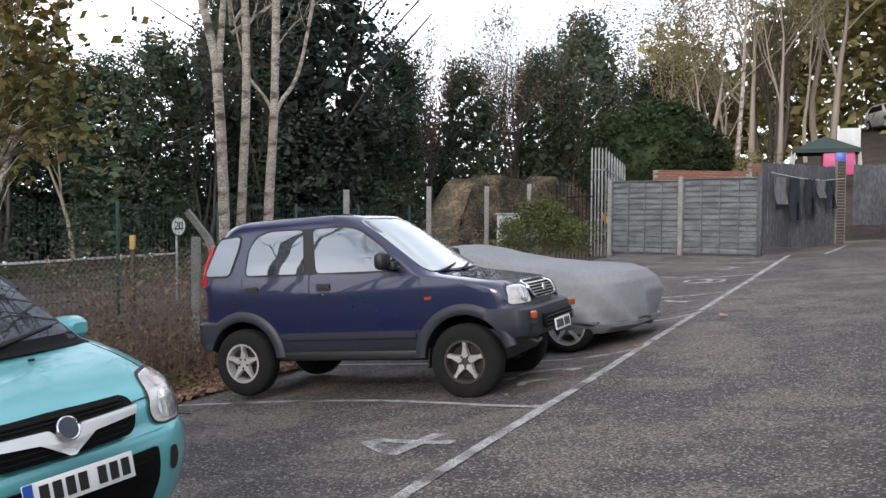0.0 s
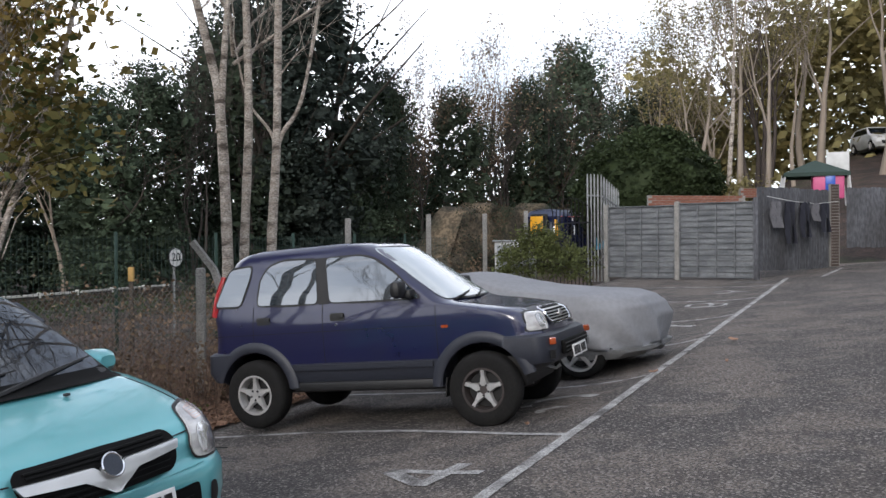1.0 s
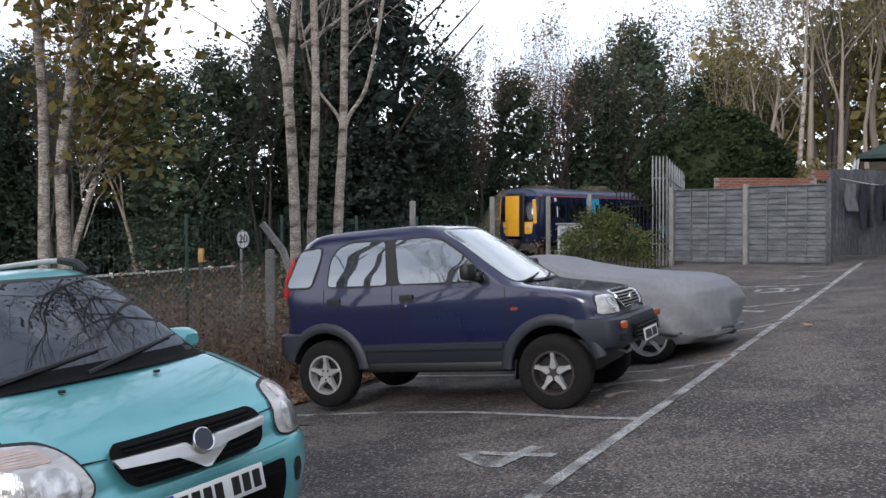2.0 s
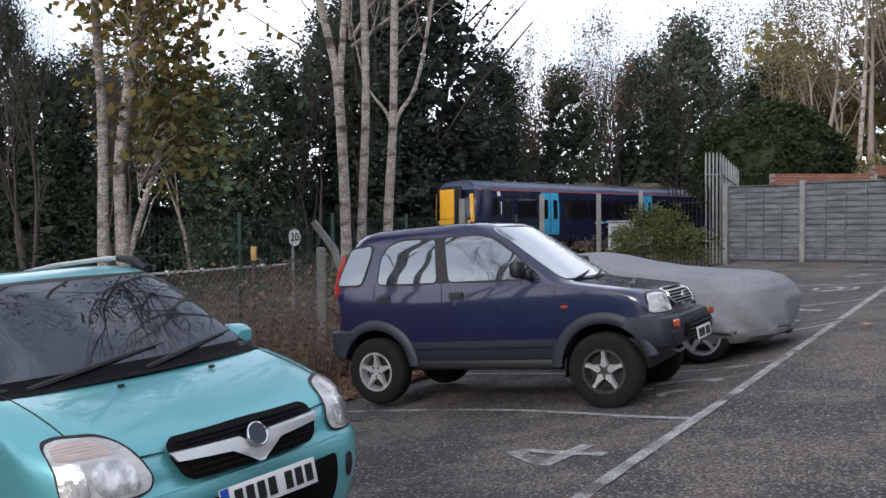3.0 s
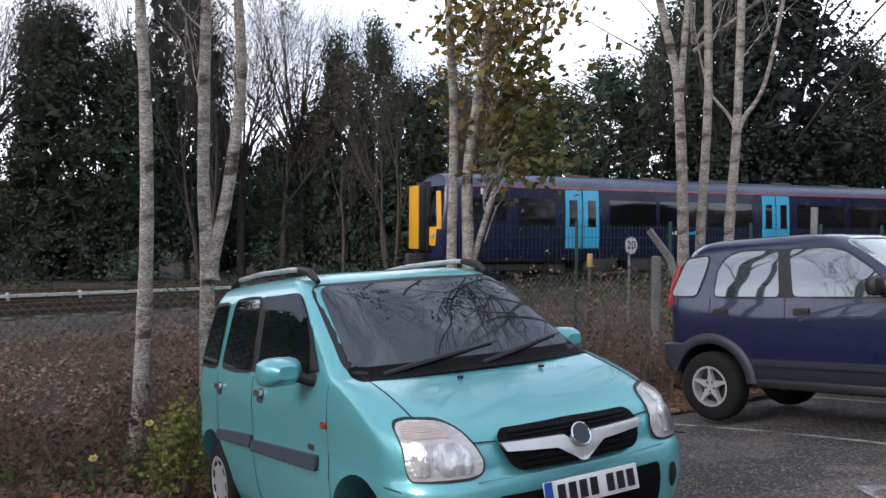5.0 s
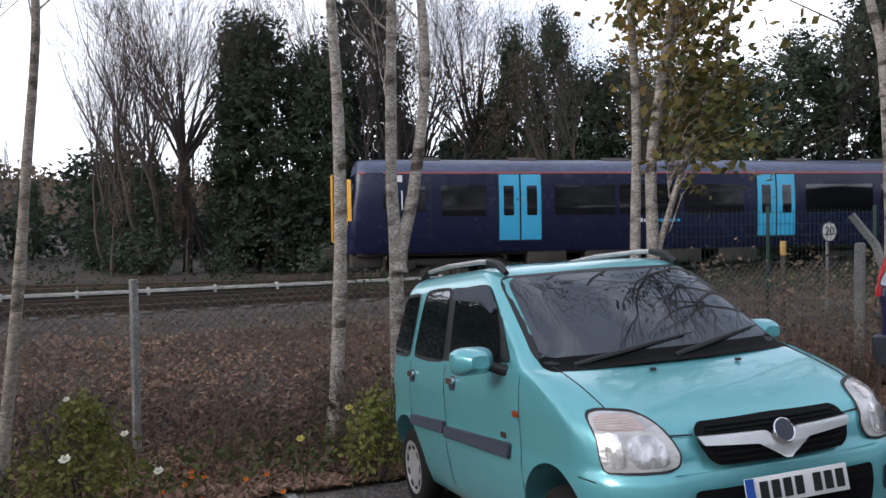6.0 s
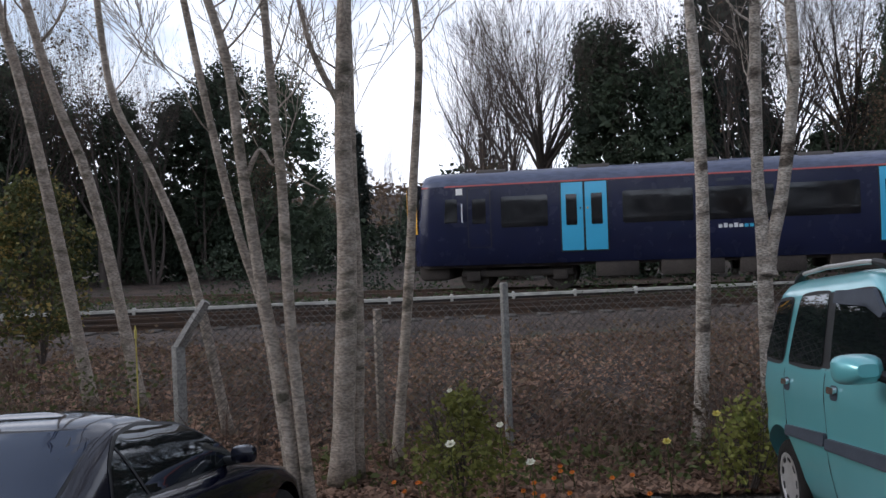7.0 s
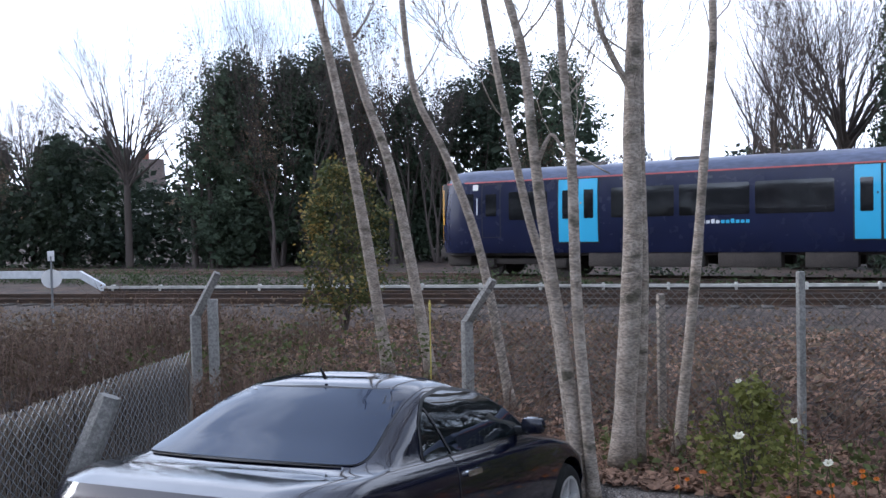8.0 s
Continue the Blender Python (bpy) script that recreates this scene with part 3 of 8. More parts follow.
def wheel(parent, x, y, z, radius, rim, width, spokes, style, steer=0.0, rim_mat=None):
    """A wheel under its car: tyre, rim, spokes and hub; y < 0 faces the right-hand side."""
    s = -1 if y < 0 else 1
    m = pose(x, y, z, 90 * -s, 0, 0) if not steer else pose(x, y, z, 0, 0, steer) @ pose(0, 0, 0, 90 * -s, 0, 0)
    root = new("wheel")
    root.parent, root.matrix_basis = parent, m
    h = width / 2
    t = Mesh().lathe([(rim - 0.01, -h * 0.9), (rim + 0.02, -h), (radius - 0.03, -h), (radius - 0.008, -h * 0.75), (radius, -h * 0.4), (radius, h * 0.4), (radius - 0.008, h * 0.75),
                      (radius - 0.03, h), (rim + 0.02, h), (rim - 0.01, h * 0.85)], 48, Matrix.Identity(4), True)
    part("tyre", t, TYRE, root, sharp=60)
    r = Mesh().lathe([(rim, h * 0.95), (rim + 0.008, h), (rim - 0.012, h * 1.0), (rim - 0.025, h * 0.55), (rim - 0.03, -h * 0.8), (rim, -h * 0.8)], 48, Matrix.Identity(4), True)
    part("rim", r, rim_mat or ALLOY, root)
    part("brake_disc", Mesh().lathe([(0.01, h * 0.1), (rim - 0.035, h * 0.1), (rim - 0.035, h * 0.2), (0.01, h * 0.2)], 32, Matrix.Identity(4)), TRIM, root)
    if style == "star":
        for k in range(spokes):
            a = 2 * math.pi * k / spokes + 0.3
            mm = Matrix.Rotation(a, 4, "Z")
            g = Mesh()
            poly = [(0.035, 0.052), (0.075, 0.036), (rim - 0.06, 0.019), (rim - 0.008, 0.024), (rim - 0.008, -0.024), (rim - 0.06, -0.019), (0.075, -0.036), (0.035, -0.052)]
            lo = [mm @ Vector((p, q, h * 0.5)) for p, q in poly]
            hi = [mm @ Vector((p, q * 0.72, h * (0.86 + 0.1 * (p / rim)))) for p, q in poly]
            nn = len(poly)
            g.add(lo + hi, [tuple(reversed(range(nn))), tuple(range(nn, 2 * nn))] + [(i, (i + 1) % nn, nn + (i + 1) % nn, nn + i) for i in range(nn)])
            part("spoke", g, ALLOY, root)
        part("hub_cap", Mesh().lathe([(0.07, h * 0.5), (0.068, h * 0.82), (0.03, h * 0.88), (0.004, h * 0.88)], 24, Matrix.Identity(4)), rim_mat or ALLOY, root)
        for k in range(spokes):
            a = 2 * math.pi * (k + 0.5) / spokes + 0.3
            part("wheel_nut", Mesh().lathe([(0.011, h * 0.8), (0.011, h * 0.93), (0.002, h * 0.94)], 8, Matrix.Translation((0.048 * math.cos(a), 0.048 * math.sin(a), 0))), TRIM, root)
    else:
        g = Mesh().lathe([(0.01, h * 0.9), (0.06, h * 0.92), (0.10, h * 0.84), (rim - 0.02, h * 0.92), (rim - 0.005, h * 0.86), (rim - 0.02, h * 0.7), (0.01, h * 0.7)], 40, Matrix.Identity(4))
        part("wheel_trim", g, ALLOY, root, "silver plastic wheel trim")
        for k in range(spokes):
            a = 2 * math.pi * k / spokes
            part("vent_slot", Mesh().box(0.145 * math.cos(a), 0.145 * math.sin(a), h * 0.9, 0.05, 0.022, 0.012, math.degrees(a) + 90), TRIM, root)
    return root


def number_plate(parent, m, band, chars):
    """A plate on local x (across) and z (up), facing local -y; its writing is plain bars."""
    pl = part("number_plate", Mesh().box(0, 0, 0, 0.52, 0.008, 0.111, bev=0.003), PLATE_WHITE, parent)
    pl.matrix_basis = m
    if band:
        part("country_band", Mesh().box(-0.24, -0.006, 0, 0.04, 0.004, 0.109), PLATE_BLUE, pl)
    x = -0.195 if band else -0.225
    for ch in chars:
        if ch == " ":
            x += 0.033
            continue
        g = Mesh()
        part("plate_bar", g.box(x + 0.023, -0.006, 0, 0.040, 0.004, 0.074), PLATE_BAR, pl)
        x += 0.059
    return pl


def hatchback(m):
    """The small tall teal five-door car."""
    car = thing("hatchback_car", m, "small tall teal metallic five-door car parked in a bay", "car")
    sh = Shell([
        (0.18, -1.50, 1.54, 0.68, 0.20, 0.28, 0.05, 0.09), (0.24, -1.62, 1.71, 0.75, 0.22, 0.30, 0.06, 0.12), (0.36, -1.66, 1.785, 0.79, 0.22, 0.28, 0.06, 0.13),
        (0.52, -1.68, 1.82, 0.812, 0.22, 0.27, 0.06, 0.13), (0.63, -1.68, 1.82, 0.816, 0.22, 0.26, 0.06, 0.13), (0.665, -1.68, 1.805, 0.810, 0.22, 0.26, 0.06, 0.13), (0.69, -1.68, 1.785, 0.806, 0.22, 0.26, 0.06, 0.13), (0.74, -1.675, 1.775, 0.806, 0.22, 0.26, 0.06, 0.13),
        (0.80, -1.675, 1.755, 0.806, 0.22, 0.26, 0.06, 0.13), (0.85, -1.67, 1.715, 0.806, 0.20, 0.25, 0.06, 0.13), (0.885, -1.67, 1.655, 0.806, 0.20, 0.24, 0.06, 0.12), (0.925, -1.67, 1.57, 0.803, 0.20, 0.23, 0.06, 0.11), (0.965, -1.665, 1.47, 0.798, 0.20, 0.21, 0.06, 0.10), (1.015, -1.66, 1.32, 0.790, 0.20, 0.19, 0.06, 0.08),
        (1.06, -1.66, 1.16, 0.780, 0.20, 0.16, 0.06, 0.07), (1.085, -1.655, 1.06, 0.768, 0.20, 0.13, 0.06, 0.10),
        (1.25, -1.635, 0.83, 0.728, 0.20, 0.12, 0.06, 0.10), (1.44, -1.60, 0.55, 0.678, 0.20, 0.12, 0.06, 0.09), (1.535, -1.565, 0.40, 0.648, 0.20, 0.13, 0.06, 0.08), (1.59, -1.52, 0.29, 0.612, 0.22, 0.16, 0.06, 0.07),
        (1.622, -1.45, 0.16, 0.555, 0.22, 0.20, 0.06, 0.07)])
    body = part("body", sh.mesh(dome=0.03, steps=2), TEAL, car)
    cut_arches(body, [(1.19, 0.30), (-1.18, 0.285)], 0.37)
    part("underbody", Mesh().box(0, 0, 0.30, 3.0, 1.02, 0.34, bev=0.05), TRIM, car)
    for y in (-0.705, 0.705):
        for x in (1.18, -1.18):
            wheel(car, x, y, 0.278, 0.278, 0.180, 0.155, 9, "trim")
    screen = [(-0.705, 1.098), (0.705, 1.098), (0.598, 1.556), (-0.598, 1.556)]
    part("screen_seal", panel(screen, sh.front, 0.010, 0.07, 0.012, 0.012), TRIM, car)
    part("windscreen", panel([(-0.683, 1.125), (0.683, 1.125), (0.580, 1.545), (-0.580, 1.545)], sh.front, 0.014, 0.06), GLASS_SCREEN, car, "tinted windscreen reflecting bare branches and sky")
    part("rear_window", panel([(-0.60, 1.12), (0.60, 1.12), (0.52, 1.50), (-0.52, 1.50)], sh.back, 0.006, 0.07), GLASS_DARK, car)
    for sg in (-1, 1):
        def flank(a, b, off, sg=sg):
            return sh.side(a, b, off, sg)
        wins = (("front_side_window", [(-0.21, 1.085), (0.60, 1.105), (0.55, 1.25), (0.44, 1.37), (0.26, 1.495), (-0.27, 1.508)]), ("rear_side_window", [(-0.965, 1.09), (-0.335, 1.08), (-0.395, 1.510), (-0.90, 1.505)]),
                ("quarter_window", [(-1.47, 1.10), (-1.09, 1.09), (-1.06, 1.495), (-1.36, 1.485)]))
        part("pillar_trim", panel([(-0.33, 1.075), (-0.21, 1.075), (-0.28, 1.515), (-0.385, 1.515)], flank, 0.006, 0.01), TRIM, car)
        part("mirror_sail", panel([(0.58, 1.10), (0.725, 1.11), (0.50, 1.36)], flank, 0.007, 0.03), TRIM, car)
        for nm, poly in wins:
            part("window_frame", panel(poly, flank, 0.004, 0.06, 0.0, 0.026), TRIM, car)
            part(nm, panel(poly, flank, 0.009, 0.05), GLASS_DARK, car)
        part("wind_deflector", panel([(-0.26, 1.45), (0.30, 1.415), (0.42, 1.355), (0.455, 1.385), (0.27, 1.512), (-0.27, 1.522)], flank, 0.03, 0.02, 0.022), GREY_TRIM, car, "smoked wind deflector")
        for m0, m1 in ((-0.99, -0.285), (-0.265, 0.745)):
            part("side_moulding", panel([(m0, 0.615), (m1, 0.63), (m1, 0.705), (m0, 0.68)], flank, 0.022, 0.02, 0.024), GREY_TRIM, car, "faded grey side moulding")
        part("wing_badge", panel([(0.62, 0.722), (0.70, 0.722), (0.70, 0.752), (0.62, 0.752)], flank, 0.006, 0.006, 0.005), CHROME, car)
        part("wing_crease", panel([(1.46, 0.655), (1.62, 0.655), (1.62, 0.661), (1.46, 0.661)], flank, 0.002, 0.002), TRIM, car)
        part("door_seam", panel([(-0.279, 0.30), (-0.272, 0.30), (-0.272, 1.08), (-0.279, 1.08)], flank, 0.0025, 0.002), TRIM, car)
        part("door_seam", panel([(0.870, 0.36), (0.874, 0.36), (0.874, 1.06), (0.870, 1.06)], flank, 0.0025, 0.002), TRIM, car)
        part("door_seam", panel([(-1.02, 0.55), (-1.012, 0.55), (-1.012, 1.05), (-1.02, 1.05)], flank, 0.0025, 0.002), TRIM, car)
        for hx in (-0.12, -0.95):
            part("handle_recess", panel([(hx - 0.06, 0.905), (hx + 0.06, 0.905), (hx + 0.06, 0.99), (hx - 0.06, 0.99)], flank, 0.003, 0.035), GREY_TRIM, car)
            part("door_handle", panel([(hx - 0.055, 0.945), (hx + 0.055, 0.945), (hx + 0.055, 0.982), (hx - 0.055, 0.982)], flank, 0.026, 0.018, 0.02), CHROME, car, "chrome-capped door handle")
        part("side_indicator", panel([(0.81, 0.845), (0.87, 0.845), (0.87, 0.878), (0.81, 0.878)], flank, 0.012, 0.015, 0.012), LAMP_AMBER, car, "amber side indicator")
        # door mirror
        mir = Mesh()
        mm = pose(0.62, sg * 0.915, 1.12, 0, 0, 0)
        rows = []
        for i in range(9):
            t = i / 8
            px = 0.07 - 0.17 * t
            s = math.sin(math.pi * min(0.98, 0.12 + 0.80 * t) * 0.62) ** 0.6
            rows.append([mm @ Vector((px, 0.115 * s * math.copysign(abs(math.cos(a)) ** 0.6, math.cos(a)), 0.075 * s * math.copysign(abs(math.sin(a)) ** 0.6, math.sin(a)))) for a in [2 * math.pi * k / 20 for k in range(21)]])
        mir.grid(rows)
        mir.add([rows[-1][k] for k in range(20)], [tuple(range(20))])
        mir.add([rows[0][k] for k in range(20)], [tuple(reversed(range(20)))])
        mo = part("door_mirror", mir, TEAL, car)
        part("mirror_glass", Mesh().box(0.62 - 0.106, sg * 0.915, 1.12, 0.004, 0.17, 0.10, bev=0.0015), CHROME, mo)
        part("mirror_arm", Mesh().tube([(0.68, sg * 0.755, 1.06), (0.66, sg * 0.80, 1.07), (0.64, sg * 0.87, 1.10)], [0.035, 0.03, 0.026], 10), TRIM, mo)
        # roof rail
        rail = Mesh().tube([(0.20, sg * 0.565, 1.62), (0.10, sg * 0.565, 1.655), (-0.1, sg * 0.565, 1.668), (-0.7, sg * 0.565, 1.678), (-1.15, sg * 0.56, 1.662), (-1.28, sg * 0.555, 1.61)], [0.010, 0.014, 0.016, 0.016, 0.015, 0.012], 10)
        ro = part("roof_rail", rail, ALLOY, car, "silver roof rail")
        part("rail_foot", Mesh().tube([(0.30, sg * 0.565, 1.575), (0.20, sg * 0.565, 1.63), (0.04, sg * 0.565, 1.66)], [0.016, 0.026, 0.020], 10), TRIM, ro)
        part("rail_foot", Mesh().tube([(-1.35, sg * 0.555, 1.56), (-1.26, sg * 0.555, 1.63), (-1.12, sg * 0.56, 1.67)], [0.02, 0.03, 0.023], 10), TRIM, ro)

        def nose(a, b, off, sg=sg):
            # wraps round the front corner: a runs from the middle outwards
            r = sh.at(b)
            ring = rounded_ring(r[1], r[2], r[3], r[4], r[5], 14, r[6], r[7])
            ring = [Vector(p) for p in ring if p[1] * sg >= -0.001 and p[0] > 0.6]
            ring.sort(key=lambda p: (-p.x + 0 * p.y, abs(p.y)) if abs(p.y) < r[3] - r[5] - 1e-4 else (-p.x, abs(p.y)))
            ring = [Vector((sh.front(0, b).x, 0))] + ring
            d = 0
            for p, q in zip(ring, ring[1:]):
                e = (q - p).length
                if d + e >= a or q is ring[-1]:
                    t = (a - d) / max(e, 1e-6)
                    s = p + (q - p) * t
                    nrm = Vector((q.y - p.y, -(q.x - p.x))).normalized() if sg > 0 else Vector((-(q.y - p.y), (q.x - p.x))).normalized()
                    return Vector((s.x + nrm.x * off, s.y + nrm.y * off, b))
                d += e
        lamp = [(0.478, 0.745), (0.495, 0.700), (0.55, 0.690), (0.795, 0.690), (0.806, 0.74), (0.785, 0.885), (0.755, 0.916), (0.70, 0.925), (0.575, 0.912), (0.535, 0.880), (0.505, 0.815)]
        part("headlamp_surround", panel(lamp, nose, 0.005, 0.03, 0.0, 0.012), TRIM, car)
        hl = part("headlamp", panel(lamp, nose, 0.012, 0.03, 0.012), LAMP_GLASS, car, "clear headlamp")
        part("reflector_bowl", panel([(0.53, 0.705), (0.66, 0.70), (0.69, 0.76), (0.67, 0.83), (0.57, 0.835), (0.525, 0.78)], nose, 0.0155, 0.05), LAMP_BOWL, hl)
        part("side_reflector", panel([(0.70, 0.705), (0.775, 0.705), (0.775, 0.79), (0.755, 0.845), (0.70, 0.845)], nose, 0.0155, 0.03), LAMP_BOWL, hl)
        lens = part("indicator_lens", panel([(0.58, 0.853), (0.775, 0.853), (0.755, 0.902), (0.70, 0.912), (0.60, 0.905)], nose, 0.0155, 0.015), LAMP_FAINT, hl)
        for k in range(5):
            part("lens_rib", panel([(0.60, 0.860 + 0.009 * k), (0.765 - 0.003 * k, 0.860 + 0.009 * k), (0.765 - 0.003 * k, 0.8635 + 0.009 * k), (0.60, 0.8635 + 0.009 * k)], nose, 0.018, 0.001), LAMP_GLASS, lens)
        part("bonnet_seam", Mesh().tube([nose(0.395 + 0.013 * k, 0.812 + 0.0007 * k, 0.002) for k in range(9)], 0.0035, 5), TRIM, car)
        part("fog_lamp_recess", panel([(0.54, 0.46), (0.585, 0.46), (0.60, 0.515), (0.585, 0.575), (0.54, 0.575), (0.53, 0.515)], nose, 0.004, 0.03), TRIM, car)
    upper = [(-0.315, 0.688), (0.315, 0.688), (0.352, 0.715), (0.385, 0.79), (0.378, 0.835), (0.345, 0.858), (-0.345, 0.858), (-0.378, 0.835), (-0.385, 0.79), (-0.352, 0.715)]
    lower = [(-0.40, 0.35), (0.40, 0.35), (0.45, 0.44), (0.452, 0.60), (-0.452, 0.60), (-0.45, 0.44)]
    for nm, poly, slats in (("upper_grille", upper, (0.705, 0.729, 0.753, 0.826, 0.842)), ("lower_grille", lower, (0.40, 0.45, 0.50, 0.55))):
        part("grille_rim", panel(poly, sh.front, 0.003, 0.03, 0.0, 0.006), GRILLE_BLACK, car)
        gr = part(nm, panel(poly, sh.front, 0.005, 0.03), GRILLE_BLACK, car)
        for zz in slats:
            hw = 0.40 if nm == "lower_grille" else (0.31 + 0.45 * (zz - 0.70) if zz < 0.8 else 0.335)
            part("grille_bar", panel([(-hw, zz - 0.004), (hw, zz - 0.004), (hw, zz + 0.004), (-hw, zz + 0.004)], sh.front, 0.014, 0.002, 0.009), GRILLE_BLACK, gr)
    part("bumper_crease", Mesh().tube([sh.front(-0.52 + 1.04 * k / 24, 0.668, 0.001) for k in range(25)], 0.003, 5), TEAL, car)
    for sg in (-1, 1):
        part("chrome_grille_wing", panel([(0.0, 0.684), (sg * 0.014, 0.684), (sg * 0.092, 0.766), (sg * 0.372, 0.770), (sg * 0.392, 0.808), (sg * 0.078, 0.801), (sg * 0.004, 0.738), (0.0, 0.738)], sh.front, 0.022, 0.008, 0.018), SATIN, car, "satin chrome grille wing")
    part("badge_face", Mesh().lathe([(0.045, 0), (0.045, 0.016), (0.002, 0.016)], 24, Matrix.Translation(sh.front(0, 0.788, 0.022)) @ pose(0, 0, 0, 0, 68, 0)), GREY_TRIM, car)
    bd = part("round_badge", Mesh().lathe([(0.054, 0), (0.054, 0.018), (0.049, 0.022), (0.044, 0.018), (0.044, 0.0)], 32, Matrix.Translation(sh.front(0, 0.788, 0.020)) @ pose(0, 0, 0, 0, 68, 0), True), CHROME, car, "round chrome badge")
    number_plate(car, Matrix.Translation(sh.front(0, 0.575, 0.02)) @ pose(0, 0, 0, 0, 0, 90) @ pose(0, 0, 0, -6, 0, 0), True, "AAAA AAA")
    part("scuttle", panel([(-0.70, 1.068), (0.70, 1.068), (0.70, 1.128), (-0.70, 1.128)], sh.front, 0.013, 0.02, 0.01), GRILLE_BLACK, car, "dark plastic scuttle below the windscreen")
    for y0, y1 in ((-0.56, 0.13), (-0.02, 0.60)):
        wp = Mesh().tube([sh.front(y0, 1.085, 0.02), sh.front(y0 * 0.6 + y1 * 0.4, 1.125, 0.03), sh.front(y1, 1.175, 0.024)], [0.013, 0.015, 0.006], 6)
        wi = part("wiper", wp, TRIM, car)
        part("wiper_blade", Mesh().tube([sh.front(y0 * 0.55 + y1 * 0.45, 1.120, 0.014), sh.front(y1 + 0.06, 1.178, 0.012)], 0.006, 5), TRIM, wi)
    for y in (-0.24, 0.25):
        part("washer_jet", Mesh().box(*sh.front(y, 1.045, 0.006), 0.03, 0.022, 0.014, bev=0.004), TRIM, car)
    for sg in (-1, 1):
        part("bonnet_seam", Mesh().tube([sh.front(sg * 0.660, 1.085 - 0.0165 * k, 0.002) for k in range(11)], 0.0032, 5), TRIM, car)
    return car


def off_roader(m):
    """The compact navy off-roader with grey cladding."""
    car = thing("off_road_car", m, "compact navy off-road car with faded grey lower cladding", "car")
    sh = Shell([
        (0.36, -1.62, 1.30, 0.62, 0.20, 0.22, 0.05, 0.06), (0.46, -1.75, 1.50, 0.690, 0.20, 0.22, 0.05, 0.07), (0.58, -1.79, 1.86, 0.712, 0.18, 0.20, 0.05, 0.07), (0.74, -1.79, 1.855, 0.722, 0.18, 0.20, 0.05, 0.07),
        (0.80, -1.78, 1.79, 0.722, 0.18, 0.20, 0.05, 0.07), (0.90, -1.77, 1.765, 0.722, 0.18, 0.20, 0.05, 0.07), (0.98, -1.77, 1.72, 0.722, 0.18, 0.20, 0.05, 0.07), (1.03, -1.77, 1.60, 0.718, 0.18, 0.20, 0.05, 0.07),
        (1.080, -1.785, 1.30, 0.712, 0.18, 0.18, 0.05, 0.06), (1.125, -1.79, 1.00, 0.705, 0.18, 0.14, 0.05, 0.05), (1.15, -1.79, 0.92, 0.700, 0.18, 0.13, 0.05, 0.06),
        (1.34, -1.74, 0.66, 0.664, 0.18, 0.13, 0.05, 0.06), (1.57, -1.65, 0.36, 0.612, 0.18, 0.13, 0.05, 0.06), (1.68, -1.57, 0.20, 0.578, 0.20, 0.15, 0.05, 0.06), (1.735, -1.49, 0.10, 0.540, 0.20, 0.16, 0.05, 0.06), (1.765, -1.39, -0.02, 0.48, 0.2, 0.2, 0.05, 0.06)])
    body = part("body", sh.mesh(dome=0.03, steps=2), NAVY, car)
    cut_arches(body, [(1.21, 0.36), (-1.21, 0.36)], 0.41)
    clad = part("lower_cladding", sh.mesh(0.37, 0.625, 0.0, 0.014), CLAD, car, "faded grey plastic lower cladding")
    cut_arches(clad, [(1.21, 0.36), (-1.21, 0.36)], 0.405)
    bumper = part("front_bumper", Shell([(0.49, 1.35, 1.76, 0.69, 0.02, 0.20, 0, 0.07), (0.55, 1.36, 1.87, 0.735, 0.02, 0.20, 0, 0.07), (0.66, 1.38, 1.905, 0.755, 0.02, 0.20, 0, 0.07), (0.78, 1.42, 1.875, 0.745, 0.02, 0.2, 0, 0.07), (0.80, 1.42, 1.83, 0.73, 0.02, 0.2, 0, 0.07)]).mesh(), CLAD, car, "grey plastic front bumper")
    cut_arches(bumper, [(1.21, 0.36)], 0.41)
    bumper = part("rear_bumper", Shell([(0.46, -1.80, -1.45, 0.715, 0.16, 0.02, 0.04, 0), (0.56, -1.85, -1.45, 0.745, 0.16, 0.02, 0.04, 0), (0.74, -1.84, -1.47, 0.745, 0.16, 0.02, 0.04, 0), (0.76, -1.80, -1.5, 0.72, 0.16, 0.02, 0.04, 0)]).mesh(), CLAD, car, "grey plastic rear bumper")
    cut_arches(bumper, [(-1.21, 0.36)], 0.41)
    part("underbody", Mesh().box(0, 0, 0.46, 3.1, 0.96, 0.30, bev=0.05), TRIM, car)
    for x in (1.21, -1.21):
        for y in (-0.665, 0.665):
            wheel(car, x, y, 0.338, 0.338, 0.190, 0.20, 5, "star", rim_mat=DARK_ALLOY if x > 0 else None)
            sg = -1 if y < 0 else 1
            flare = Mesh()
            rows = []
            for k in range(25):
                a = radians((14 if x > 0 else 4) + (164 if x > 0 else 160) * k / 24)
                ro = []
                for dr, dy in ((0.0, -0.03), (0.0, 0.022), (0.012, 0.032), (0.075, 0.028), (0.10, 0.012), (0.105, -0.03)):
                    r = 0.398 + dr
                    ro.append((x + r * math.cos(a), sg * (0.715 + dy), 0.36 + r * math.sin(a)))
                rows.append(ro)
            flare.grid(rows)
            part("wheel_arch_flare", flare, CLAD, car, sharp=50)
            if x > 0:
                part("mud_flap", Mesh().box(x - 0.38, sg * 0.62, 0.36, 0.012, 0.14, 0.18, ry=8), TRIM, car)
